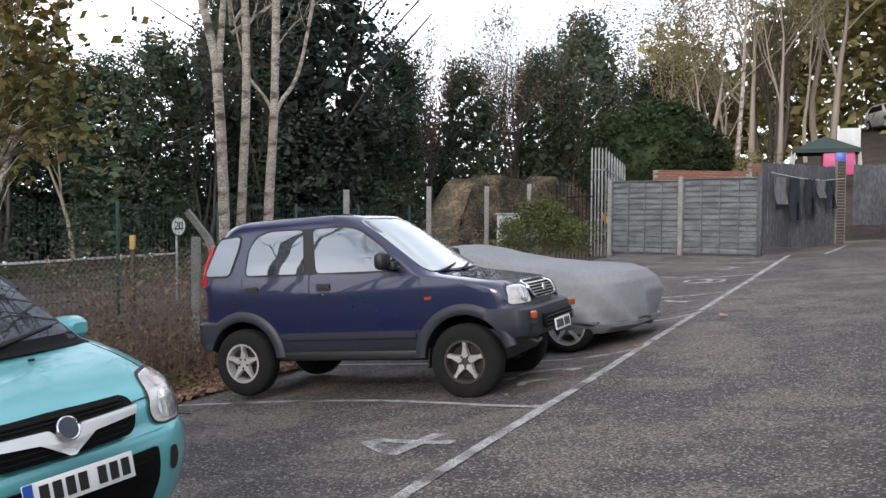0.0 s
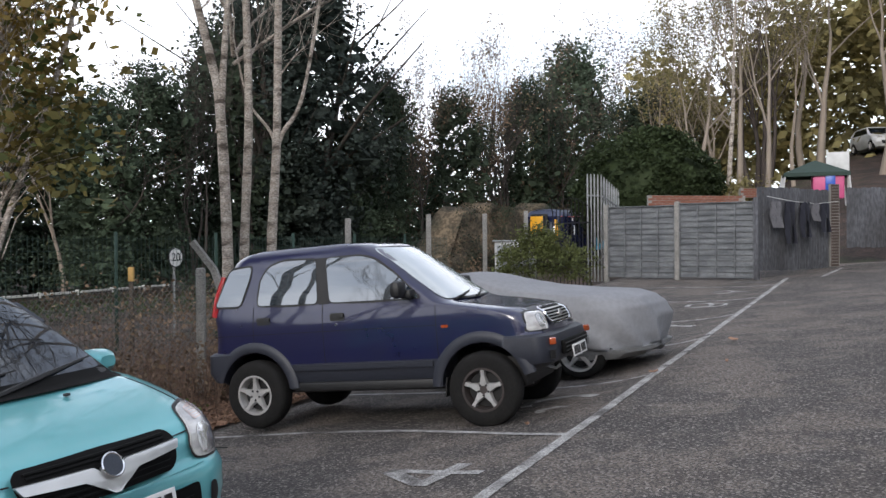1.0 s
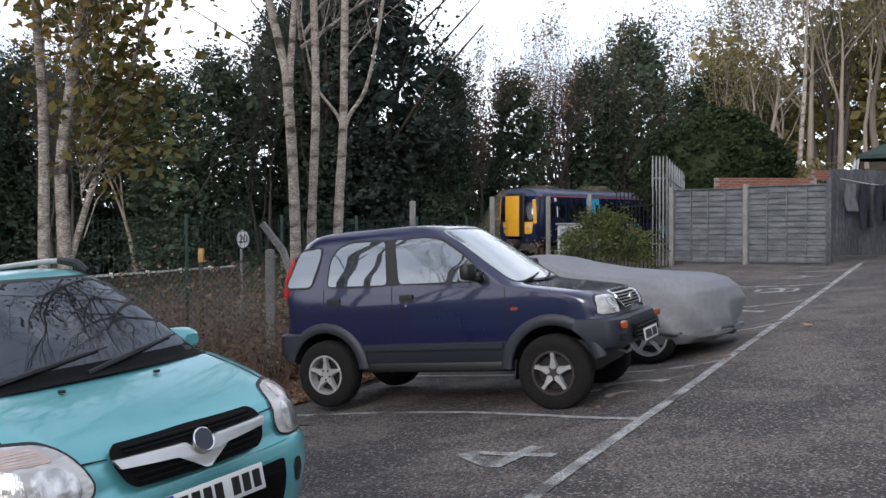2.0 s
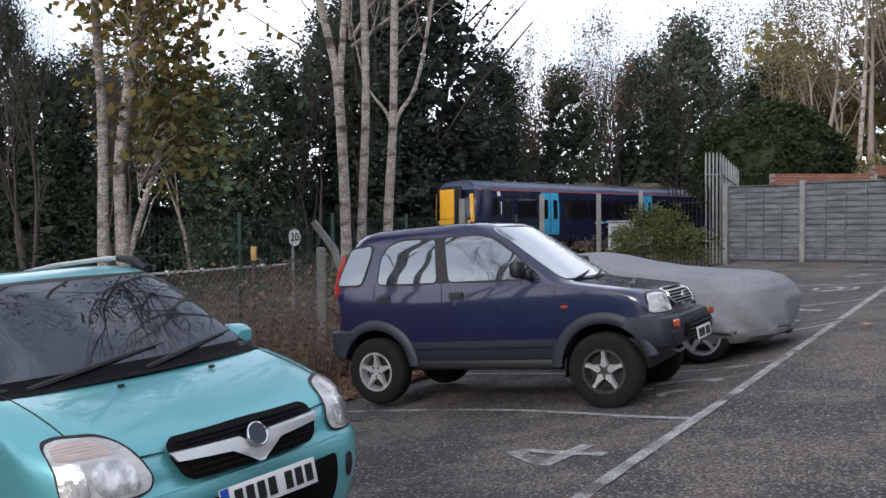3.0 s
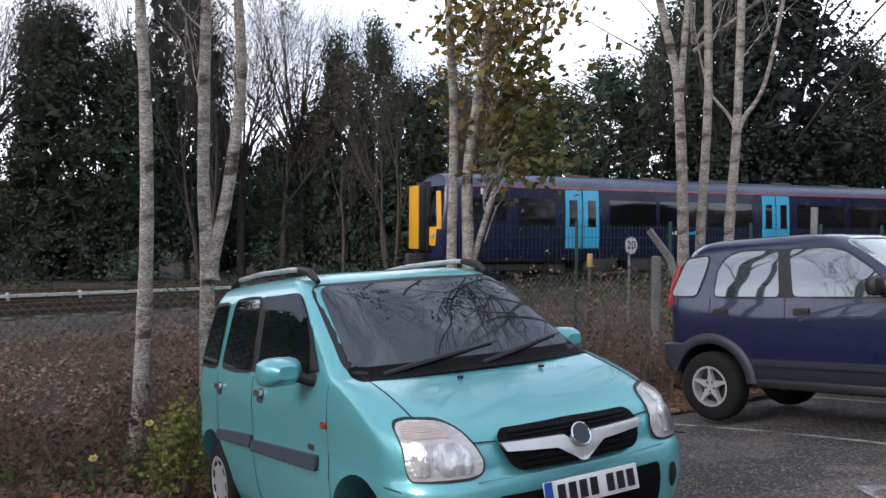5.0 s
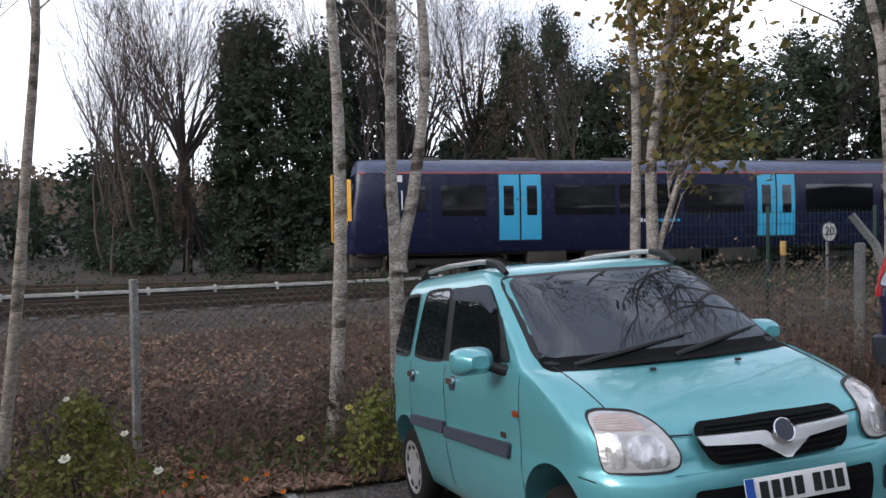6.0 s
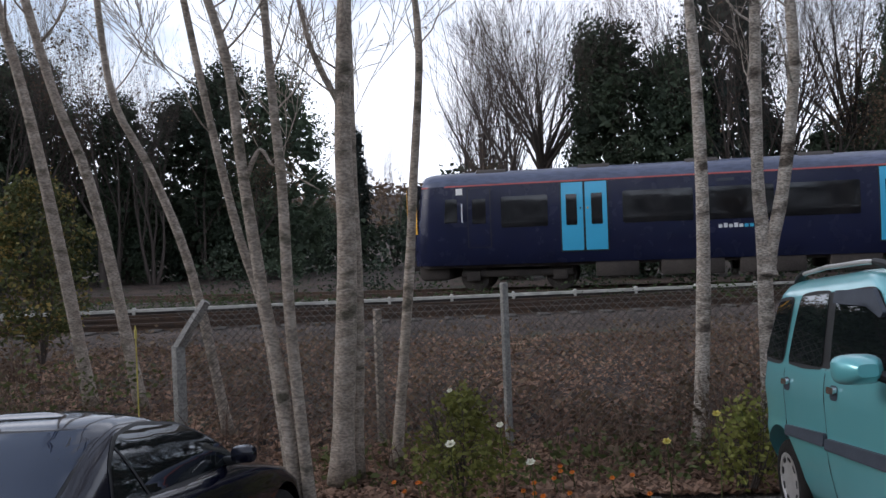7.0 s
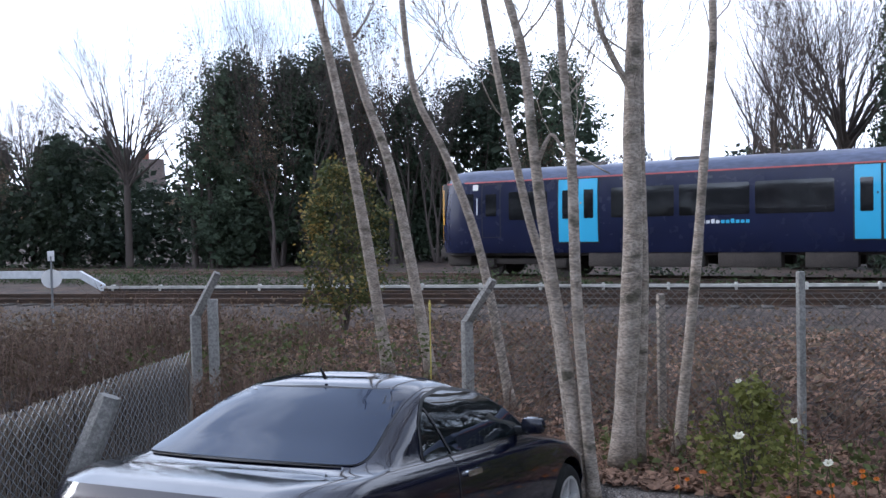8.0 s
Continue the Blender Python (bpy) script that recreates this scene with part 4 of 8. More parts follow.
    for sg in (-1, 1):
        def flank(a, b, off, sg=sg):
            return sh.side(a, b, off, sg)
        wins = (("front_side_window", [(-0.315, 1.205), (0.64, 1.190), (0.56, 1.27), (0.385, 1.43), (0.155, 1.59), (0.0, 1.632), (-0.375, 1.638)]), ("rear_side_window", [(-1.15, 1.220), (-0.455, 1.205), (-0.49, 1.638), (-0.88, 1.645), (-1.03, 1.60), (-1.12, 1.48)]),
                ("quarter_window", [(-1.66, 1.235), (-1.36, 1.228), (-1.26, 1.50), (-1.24, 1.62), (-1.50, 1.60)]))
        part("pillar_trim", panel([(-0.45, 1.195), (-0.32, 1.195), (-0.37, 1.645), (-0.49, 1.645)], flank, 0.006, 0.01), TRIM, car)
        for nm, poly in wins:
            part("window_frame", panel(poly, flank, 0.004, 0.06, 0.0, 0.022), TRIM, car)
            part(nm, panel(poly, flank, 0.009, 0.05), GLASS_BRIGHT, car, "side window reflecting pale sky")
        for hx in (-0.235, -1.075):
            part("handle_recess", panel([(hx - 0.08, 1.025), (hx + 0.08, 1.025), (hx + 0.08, 1.10), (hx - 0.08, 1.10)], flank, 0.003, 0.02), PLATE_BAR, car)
            part("door_handle", panel([(hx - 0.075, 1.058), (hx + 0.075, 1.058), (hx + 0.075, 1.095), (hx - 0.075, 1.095)], flank, 0.018, 0.012, 0.016), TRIM, car, "black door handle")
        part("door_lock", Mesh().lathe([(0.012, 0), (0.012, 0.01), (0.002, 0.01)], 12, Matrix.Translation(sh.side(-0.25, 0.99, 0, sg)) @ pose(0, 0, 0, 90 if sg < 0 else -90, 0, 0)), CHROME, car)
        for x0, z0, z1 in ((-0.40, 0.62, 1.20), (0.79, 0.62, 1.12), (-1.20, 0.86, 1.21)):
            part("door_seam", panel([(x0 - 0.004, z0), (x0 + 0.004, z0), (x0 + 0.004, z1), (x0 - 0.004, z1)], flank, 0.003, 0.002), TRIM, car)
        part("swage_line", panel([(-1.66, 0.928), (0.80, 0.930), (0.80, 0.937), (-1.66, 0.935)], flank, 0.003, 0.002), TRIM, car)
        part("side_moulding", panel([(-0.74, 0.56), (0.74, 0.56), (0.74, 0.615), (-0.74, 0.615)], flank, 0.034, 0.01, 0.02), CLAD, car)
        part("sill", Mesh().box(0, sg * 0.67, 0.40, 1.56, 0.09, 0.09, bev=0.02), TRIM, car)
        part("side_indicator", panel([(0.84, 0.905), (0.91, 0.905), (0.91, 0.932), (0.84, 0.932)], flank, 0.01, 0.012, 0.008), LAMP_AMBER, car)
        mir = part("door_mirror", Mesh().box(0.50, sg * 0.855, 1.285, 0.11, 0.20, 0.16, bev=0.05), TRIM, car, "black door mirror")
        part("mirror_arm", Mesh().box(0.54, sg * 0.73, 1.235, 0.10, 0.14, 0.08, bev=0.02), TRIM, mir)
        part("tail_lamp", Mesh().tube([sh.side(-1.70, 1.13, -0.06, sg), sh.side(-1.665, 1.32, -0.045, sg), sh.side(-1.60, 1.54, -0.03, sg)], [0.045, 0.045, 0.030], 8), LAMP_RED, car, "tall red tail lamp")

        def nose(a, b, off, sg=sg):
            r = sh.at(b)
            x = r[2] - r[7] * (a / r[3]) ** 2
            over = max(0.0, a - (r[3] - r[5]))
            x -= r[5] - math.sqrt(max(0.0, r[5] ** 2 - min(over, r[5] * 0.98) ** 2)) if over > 0 else 0
            return Vector((x + off, sg * a, b))
        lamp = [(0.44, 0.835), (0.69, 0.832), (0.66, 0.985), (0.60, 1.0), (0.40, 1.0)]
        part("headlamp_surround", panel(lamp, nose, 0.006, 0.03, 0.0, 0.012), TRIM, car)
        hl = part("headlamp", panel(lamp, nose, 0.012, 0.03, 0.02), LAMP_GLASS, car, "clear rectangular headlamp")
        part("reflector_bowl", panel([(0.47, 0.85), (0.60, 0.85), (0.60, 0.98), (0.45, 0.98)], nose, 0.0155, 0.06), LAMP_BOWL, hl)
        part("bumper_indicator", Mesh().box(1.83, sg * 0.60, 0.735, 0.06, 0.16, 0.065, rz=-sg * 22, bev=0.012), LAMP_AMBER, car)
    ring = [(-0.31, 0.865), (0.31, 0.865), (0.37, 0.92), (0.37, 0.985), (0.32, 1.015), (-0.32, 1.015), (-0.37, 0.985), (-0.37, 0.92)]
    gr = part("grille", panel(ring, sh.front, 0.008, 0.05), GRILLE_BLACK, car)
    for k in range(5):
        zz = 0.886 + 0.026 * k
        hw = 0.31 if k == 0 else 0.35
        part("grille_bar", panel([(-hw, zz), (hw, zz), (hw, zz + 0.009), (-hw, zz + 0.009)], sh.front, 0.020, 0.004, 0.012), SATIN, gr)
    part("grille_surround", Mesh().tube([sh.front(y, z, 0.012) for y, z in round_poly([Vector(q) for q in ring], 0.06) + [round_poly([Vector(q) for q in ring], 0.06)[0]]], 0.011, 6), CHROME, gr)
    part("round_badge", Mesh().lathe([(0.035, 0), (0.035, 0.012), (0.002, 0.014)], 20, Matrix.Translation(sh.front(0, 0.945, 0.02)) @ pose(0, 0, 0, 0, 80, 0)), SATIN, gr)
    part("air_intake", Mesh().box(1.885, 0, 0.655, 0.05, 0.86, 0.13, bev=0.02), GRILLE_BLACK, car)
    for zz in (0.62, 0.655, 0.69):
        part("intake_bar", Mesh().box(1.908, 0, zz, 0.02, 0.84, 0.010, bev=0.003), TRIM, car)
    for sg in (-1, 1):
        for k in range(5):
            part("bumper_rib", Mesh().box(1.828, sg * 0.60, 0.585 + 0.017 * k, 0.05, 0.12, 0.008, rz=-sg * 22, bev=0.002), TRIM, car)
        part("tow_eye", Mesh().tube([(1.70, sg * 0.42, 0.50), (1.80, sg * 0.42, 0.47), (1.84, sg * 0.42, 0.50)], 0.014, 6), GALV, car)
    number_plate(car, pose(1.928, 0, 0.60, -6, 0, 90), False, "A000 AAA")
    part("windscreen", panel([(-0.625, 1.165), (0.625, 1.165), (0.525, 1.70), (-0.525, 1.70)], sh.front, 0.007, 0.07), GLASS_PALE, car, "pale grey windscreen")
    part("screen_seal", panel([(-0.625, 1.165), (0.625, 1.165), (0.525, 1.70), (-0.525, 1.70)], sh.front, 0.003, 0.08, 0.0, 0.02), TRIM, car)
    for y0, y1 in ((-0.48, 0.05), (0.02, 0.5)):
        part("wiper", Mesh().tube([sh.front(y0, 1.155, 0.02), sh.front((y0 + y1) / 2, 1.185, 0.03), sh.front(y1, 1.215, 0.022)], [0.012, 0.012, 0.006], 6), TRIM, car)
    for y in (-0.2, 0.22):
        part("washer_jet", Mesh().box(*sh.front(y, 1.085, 0.008), 0.03, 0.02, 0.012, bev=0.003), TRIM, car)
    for sg in (-1, 1):
        part("bonnet_seam", Mesh().tube([sh.front(sg * 0.56, 1.10 - 0.018 * k, 0.003) for k in range(7)], 0.003, 5), TRIM, car)
    return car


def coupe(m):
    """The low black-blue coupe parked nose in, seen from behind."""
    car = thing("coupe_car", m, "low black-blue coupe parked nose towards the railway fence", "car")
    sh = Shell([
        (0.16, -1.70, 1.75, 0.70, 0.25, 0.3, 0.08, 0.14), (0.30, -1.90, 1.95, 0.82, 0.28, 0.36, 0.10, 0.18), (0.50, -1.95, 1.98, 0.865, 0.30, 0.36, 0.11, 0.18), (0.64, -1.93, 1.90, 0.870, 0.30, 0.36, 0.11, 0.18),
        (0.76, -1.89, 1.62, 0.860, 0.30, 0.34, 0.11, 0.16), (0.82, -1.84, 1.25, 0.845, 0.28, 0.30, 0.10, 0.12), (0.86, -1.66, 0.92, 0.815, 0.24, 0.24, 0.06, 0.10), (0.885, -1.32, 0.80, 0.785, 0.20, 0.2, 0.06, 0.10),
        (0.99, -1.10, 0.60, 0.745, 0.20, 0.2, 0.07, 0.10), (1.09, -0.92, 0.40, 0.700, 0.20, 0.2, 0.07, 0.09), (1.17, -0.77, 0.22, 0.645, 0.20, 0.2, 0.07, 0.08), (1.23, -0.64, 0.06, 0.58, 0.22, 0.22, 0.06, 0.07), (1.265, -0.52, -0.06, 0.50, 0.22, 0.22, 0.05, 0.05), (1.283, -0.42, -0.16, 0.40, 0.2, 0.2, 0.05, 0.05)])
    body = part("body", sh.mesh(dome=0.025, steps=2), BLACK_PAINT, car)
    cut_arches(body, [(1.22, 0.31), (-1.22, 0.31)], 0.36)
    part("underbody", Mesh().box(0, 0, 0.30, 3.2, 1.2, 0.26, bev=0.05), TRIM, car)
    for x in (1.22, -1.22):
        for y in (-0.765, 0.765):
            wheel(car, x, y, 0.31, 0.31, 0.215, 0.20, 5, "star")
    part("rear_window", panel([(-0.69, 0.905), (0.69, 0.905), (0.565, 1.222), (-0.565, 1.222)], sh.back, 0.013, 0.06), GLASS_REAR, car, "dark rear window, blue sky reflection put into its colour")
    part("screen_seal", panel([(-0.69, 0.905), (0.69, 0.905), (0.565, 1.222), (-0.565, 1.222)], sh.back, 0.009, 0.06, 0.01, 0.012), TRIM, car)
    part("windscreen", panel([(-0.66, 0.93), (0.66, 0.93), (0.56, 1.21), (-0.56, 1.21)], sh.front, 0.006, 0.06), GLASS_SCREEN, car)
    for sg in (-1, 1):
        def flank(a, b, off, sg=sg):
            return sh.side(a, b, off, sg)
        poly = [(-0.82, 0.875), (0.62, 0.905), (0.38, 1.06), (0.10, 1.175), (-0.30, 1.205), (-0.55, 1.175), (-0.72, 1.07)]
        part("window_frame", panel(poly, flank, 0.004, 0.06, 0.0, 0.022), TRIM, car)
        part("side_window", panel(poly, flank, 0.009, 0.05), GLASS_DARK, car, "dark side window reflecting trees")
        part("quarter_bar", panel([(-0.52, 0.88), (-0.50, 0.88), (-0.62, 1.13), (-0.64, 1.13)], flank, 0.014, 0.004), TRIM, car)
        part("door_seam", panel([(-0.54, 0.35), (-0.532, 0.35), (-0.532, 0.90), (-0.54, 0.90)], flank, 0.003, 0.002), TRIM, car)
        part("door_handle", panel([(-0.46, 0.76), (-0.28, 0.76), (-0.28, 0.79), (-0.46, 0.79)], flank, 0.02, 0.012, 0.02), CHROME, car, "chrome door handle")
        mir = part("door_mirror", Mesh().box(0.40, sg * 0.915, 0.96, 0.09, 0.16, 0.105, bev=0.04), BLACK_PAINT, car)
        part("mirror_arm", Mesh().box(0.45, sg * 0.82, 0.92, 0.06, 0.12, 0.05, bev=0.015), TRIM, mir)
    seam = [sh.back(y * 0.6 / 10, 0.895, 0.004) for y in range(-10, 11)]
    part("boot_seam", Mesh().tube(seam, 0.004, 5), TRIM, car)
    part("aerial", Mesh().tube([(-0.55, 0, 1.27), (-0.60, 0, 1.33)], [0.012, 0.006], 6), TRIM, car)
    return car


def covered_car(m):
    """A low car under a loose grey cloth cover."""
    car = thing("covered_car", m, "low car under a grey cloth cover, silver bumper showing below", "car")
    sh = Shell([
        (0.20, -1.90, 2.02, 0.80, 0.35, 0.42, 0.08, 0.18), (0.45, -1.96, 2.08, 0.86, 0.35, 0.42, 0.10, 0.20), (0.62, -1.95, 2.06, 0.86, 0.35, 0.42, 0.10, 0.20), (0.76, -1.92, 2.03, 0.85, 0.32, 0.42, 0.10, 0.18), (0.86, -1.88, 1.93, 0.82, 0.30, 0.40, 0.10, 0.16),
        (0.93, -1.82, 1.70, 0.79, 0.30, 0.36, 0.10, 0.13), (0.99, -1.70, 1.22, 0.75, 0.30, 0.3, 0.10, 0.12), (1.07, -1.50, 0.72, 0.70, 0.3, 0.3, 0.10, 0.1), (1.19, -1.15, 0.28, 0.62, 0.28, 0.28, 0.08, 0.1), (1.27, -0.85, 0.02, 0.54, 0.25, 0.25, 0.06, 0.08), (1.31, -0.62, -0.14, 0.46, 0.25, 0.25, 0.06, 0.06)])
    g = sh.mesh(dome=0.03, steps=5)
    out = []
    for p in g.v:
        q = Vector(p)
        low = max(0.0, 0.95 - q.z)
        f = 0.16 * (0.5 - abs(math.sin(q.x * 4.2 + q.y * 3.1 + 1.8 * math.sin(q.z * 4 + q.y * 2)))) * low + 0.060 * noise.noise((q.x * 1.7, q.y * 1.7, q.z * 2.0)) + 0.020 * noise.noise((q.x * 4, q.y * 4, q.z * 2.5))
        d = Vector((q.x * 0.35, q.y, 0)).normalized() if abs(q.y) + abs(q.x) > 0.01 else Vector((0, 0, 1))
        q = q + d * f
        if q.z < 0.3:
            q.z += 0.14 * noise.noise((q.x * 2.5, q.y * 2.5, 7)) + (0.09 if abs(q.x - 1.25) < 0.45 or abs(q.x + 1.2) < 0.4 else 0.04)
        out.append(tuple(q))
    g.v = out
    part("cover", g, COVER, car, "wrinkled grey cloth cover", sharp=0)
    part("front_bumper", Shell([(0.20, 1.2, 1.92, 0.76, 0.05, 0.4, 0, 0.2), (0.27, 1.2, 2.06, 0.82, 0.05, 0.42, 0, 0.2), (0.31, 1.2, 2.07, 0.83, 0.05, 0.42, 0, 0.2)]).mesh(), GALV, car, "silver bumper lip")
    for x in (1.25, -1.2):
        for y in (-0.72, 0.72):
            wheel(car, x, y, 0.31, 0.31, 0.22, 0.19, 5, "star")
    return car


hatchback(pose(-3.000, 4.343, -0.284, 0, 0, -30.17) @ pose(0, 0, 0, 1.93, -6.33, 0))
off_roader(pose(-0.582, 8.685, -0.168, 0, 0, -23.26) @ pose(0, 0, 0, -0.35, -4.70, 0))
cx, cy = xy(2.17, 3.85)
covered_car(pose(cx, cy, yard_z(cx, cy), 0, 0, YAW_BAY) @ pose(0, 0, 0, 0, -6.0, 0))
coupe(pose(-5.20, -0.22, -0.53, 0, 0, 145.8) @ pose(0, 0, 0, -2.5, 7.5, 0) @ Matrix.Diagonal((0.965, 0.965, 0.965, 1)))


# ---------------------------------------------------------------- railway
def strip(g, pts, prof):
    """Sweeps a cross-section (sideways, up) along a level line of points."""
    rows = []
    for i, p in enumerate(pts):
        a, b = Vector(pts[max(i - 1, 0)]), Vector(pts[min(i + 1, len(pts) - 1)])
        d = (b - a).normalized()
        s = Vector((d.y, -d.x, 0))
        rows.append([Vector(p) + s * q + Vector((0, 0, z)) for q, z in prof + [prof[0]]])
    g.grid(rows)
    g.add(rows[0][:-1], [tuple(range(len(prof)))])
    g.add(rows[-1][:-1], [tuple(reversed(range(len(prof))))])
    return g


RAIL_PROF = [(-0.035, 0.0), (0.035, 0.0), (0.035, -0.05), (0.012, -0.06), (0.012, -0.13), (0.07, -0.15), (-0.07, -0.15), (-0.012, -0.13), (-0.012, -0.06), (-0.035, -0.05)]


def track(name, x, y, yaw, back, ahead, z, label):
    """A straight track through (x, y); back and ahead are metres each way."""
    d = Vector((math.cos(radians(yaw)), math.sin(radians(yaw)), 0))
    s = Vector((d.y, -d.x, 0))
    c = Vector((x, y, z))
    tr = thing(name, Matrix.Identity(4), label, "railway track", kind="structure")
    pts = [c + d * (-back + (back + ahead) * i / 30) for i in range(31)]
    bed = Mesh()
    rows = []
    for q in pts:
        rows.append([q + s * w + Vector((0, 0, h - 0.02)) for w, h in ((-3.2, -0.75), (-1.9, -0.22), (-1.3, -0.15), (1.3, -0.15), (1.9, -0.22), (3.2, -0.75))])
    bed.grid(rows)
    part("ballast_bed", bed, BALLAST, tr, fix=False)
    for w in (-0.755, 0.755):
        part("rail", strip(Mesh(), [q + s * w for q in pts], RAIL_PROF), STEEL, tr)
    n = int((back + ahead) / 0.7)
    me = Mesh().box(0, 0, 0, 0.25, 2.5, 0.12, bev=0.015).data("sleeper", SLEEPER)
    n = min(n, 140)
    for i in range(n):
        q = c + d * (-min(back, 45) + 0.7 * i)
        o = new("sleeper", me)
        o.parent = tr
        o.matrix_basis = pose(q.x, q.y, q.z - 0.19, 0, 0, yaw)
    return tr


TRAIN_YAW = 231.77


ROOF_PTS = [(1.335, 3.13), (1.30, 3.25), (1.18, 3.38), (0.95, 3.49), (0.5, 3.56), (0.0, 3.58)]
NOSE = [(-1.5, 1.0), (-1.0, 0.985), (-0.6, 0.95), (-0.3, 0.88), (-0.12, 0.79), (-0.04, 0.70)]


def side_of(x, z, off, sg):
    half = [(1.30, 0.80), (1.37, 1.05), (1.40, 1.45), (1.40, 2.1), (1.38, 2.6), (1.33, 3.13)]
    y = half[-1][0]
    for (y0, z0), (y1, z1) in zip(half, half[1:]):
        if z0 <= z <= z1:
            y = y0 + (y1 - y0) * (z - z0) / (z1 - z0)
            break
    k = 1.0
    for (x0, k0), (x1, k1) in zip(NOSE, NOSE[1:]):
        if x0 <= x <= x1:
            k = k0 + (k1 - k0) * (x - x0) / (x1 - x0)
    return Vector((x, sg * (y * k + off), z))


def train_car(name, cab, label):
    car = thing(name, Matrix.Identity(4), label, "train")
    L = 20.1
    xs = [-L, -L + 0.1] + [-L + 1 + i * 1.2 for i in range(15)] + [x for x, _ in NOSE] if cab else [-L, -L + 0.1] + [-L + 1 + i * 1.2 for i in range(15)] + [-1.0, -0.1, 0.0]
    ks = {round(x, 3): k for x, k in NOSE} if cab else {}

    def loop(pts, x):
        k = ks.get(round(x, 3), 1.0)
        rake = (1 - k) * 0.9
        right = [(x - rake * max(0, z - 1.8) * 0.8, -y * k, z - (0.25 * (1 - k) if z > 3.2 else 0)) for y, z in pts]
        left = [(x - rake * max(0, z - 1.8) * 0.8, y * k, z - (0.25 * (1 - k) if z > 3.2 else 0)) for y, z in pts]
        return right, left

    half = [(1.30, 0.80), (1.37, 1.05), (1.40, 1.45), (1.40, 2.1), (1.38, 2.6), (1.33, 3.13)]
    body, roof = Mesh(), Mesh()
    rr = []
    for x in xs:
        a, b = loop(ROOF_PTS, x)
        rr.append(a + b[::-1][1:])
    # sides, floor and end walls
    ring = []
    for x in xs:
        a, b = loop(half, x)
        ring.append(a[::-1] + b + [a[-1]])
    body.grid(ring)
    body.add(ring[0][:-1], [tuple(range(len(ring[0]) - 1))])
    body.add(ring[-1][:-1], [tuple(reversed(range(len(ring[-1]) - 1)))])
    part("body", body, TRAIN_BLUE, car)
    roof.grid(rr)
    roof.add(rr[-1], [tuple(range(len(rr[-1])))])
    roof.add(rr[0], [tuple(reversed(range(len(rr[0]))))])
    part("roof", roof, TRAIN_ROOF, car)
    for i in range(6):
        part("roof_vent", Mesh().box(-2.4 - 3.0 * i, 0.75, 3.535, 0.9, 0.35, 0.05, rx=-22, bev=0.01), UNDER, car)
        part("roof_vent", Mesh().box(-2.4 - 3.0 * i, -0.75, 3.535, 0.9, 0.35, 0.05, rx=22, bev=0.01), UNDER, car)
    for sg in (-1, 1):
        def flank(a, b, off, sg=sg):
            return side_of(a, b, off, sg)
        x_end = -0.35 if cab else -0.1
        part("red_stripe", strip(Mesh(), [side_of(x_end - (L - 0.6) * i / 24, 3.12, 0.004, sg) for i in range(25)], [(-0.006, 0.02), (0.006, 0.02), (0.006, -0.02), (-0.006, -0.02)]), TRAIN_RED, car)
        doors = (-5.13, -13.47)
        for dx in doors:
            part("door_gap", panel([(dx - 0.68, 1.10), (dx + 0.68, 1.10), (dx + 0.68, 3.10), (dx - 0.68, 3.10)], flank, 0.004, 0.01), TRIM, car)
            for e in (-1, 1):
                c = dx + e * 0.335
                leaf = part("door_leaf", panel([(c - 0.305, 1.14), (c + 0.305, 1.14), (c + 0.305, 3.07), (c - 0.305, 3.07)], flank, 0.022, 0.015, 0.02), TRAIN_DOOR, car, "cyan sliding door leaf")
                wc = c + e * 0.02
                part("door_window", panel([(wc - 0.155, 1.86), (wc + 0.155, 1.86), (wc + 0.155, 2.74), (wc - 0.155, 2.74)], flank, 0.027, 0.03), TRAIN_GLASS, leaf)
                part("door_button", panel([(dx + e * 0.10 - 0.02, 2.30), (dx + e * 0.10 + 0.02, 2.30), (dx + e * 0.10 + 0.02, 2.36), (dx + e * 0.10 - 0.02, 2.36)], flank, 0.03, 0.015), TRIM if e > 0 else TRAIN_YELLOW, leaf)
        spans = [(-19.4, -17.2), (-16.9, -14.5), (-12.35, -10.35), (-10.2, -8.25), (-8.1, -6.2)] + ([(-4.1, -2.75)] if cab else [(-4.1, -2.6), (-2.4, -0.8)])
        for a, b in spans:
            part("window", panel([(a, 1.86), (b, 1.86), (b, 2.76), (a, 2.76)], flank, 0.006, 0.06), TRAIN_GLASS, car)
        part("car_number", panel([(-9.2, 2.90), (-8.75, 2.90), (-8.75, 2.98), (-9.2, 2.98)], flank, 0.005, 0.01), GREY_TRIM, car)
        for k in range(11):
            a = -8.75 - 0.135 * k
            hgt = 0.12 if k in (1, 3, 7) else 0.09
            part("name_bar", panel([(a - 0.1, 1.62), (a, 1.62), (a, 1.62 + hgt), (a - 0.1, 1.62 + hgt)], flank, 0.006, 0.01), WHITE_MARK if k < 5 else TRAIN_DOOR, car)
        if cab:
            part("cab_door_seam", panel([(-2.45, 1.3), (-1.75, 1.3), (-1.75, 3.05), (-2.45, 3.05)], flank, 0.003, 0.03), TRIM, car)
            part("cab_door", panel([(-2.42, 1.32), (-1.78, 1.32), (-1.78, 3.03), (-2.42, 3.03)], flank, 0.008, 0.03), TRAIN_BLUE, car)
            part("cab_door_window", panel([(-2.3, 2.0), (-1.9, 2.0), (-1.9, 2.72), (-2.3, 2.72)], flank, 0.013, 0.04), TRAIN_GLASS, car)
            part("cab_window", panel([(-1.45, 2.05), (-1.05, 2.05), (-1.1, 2.75), (-1.45, 2.75)], flank, 0.008, 0.04), TRAIN_GLASS, car)
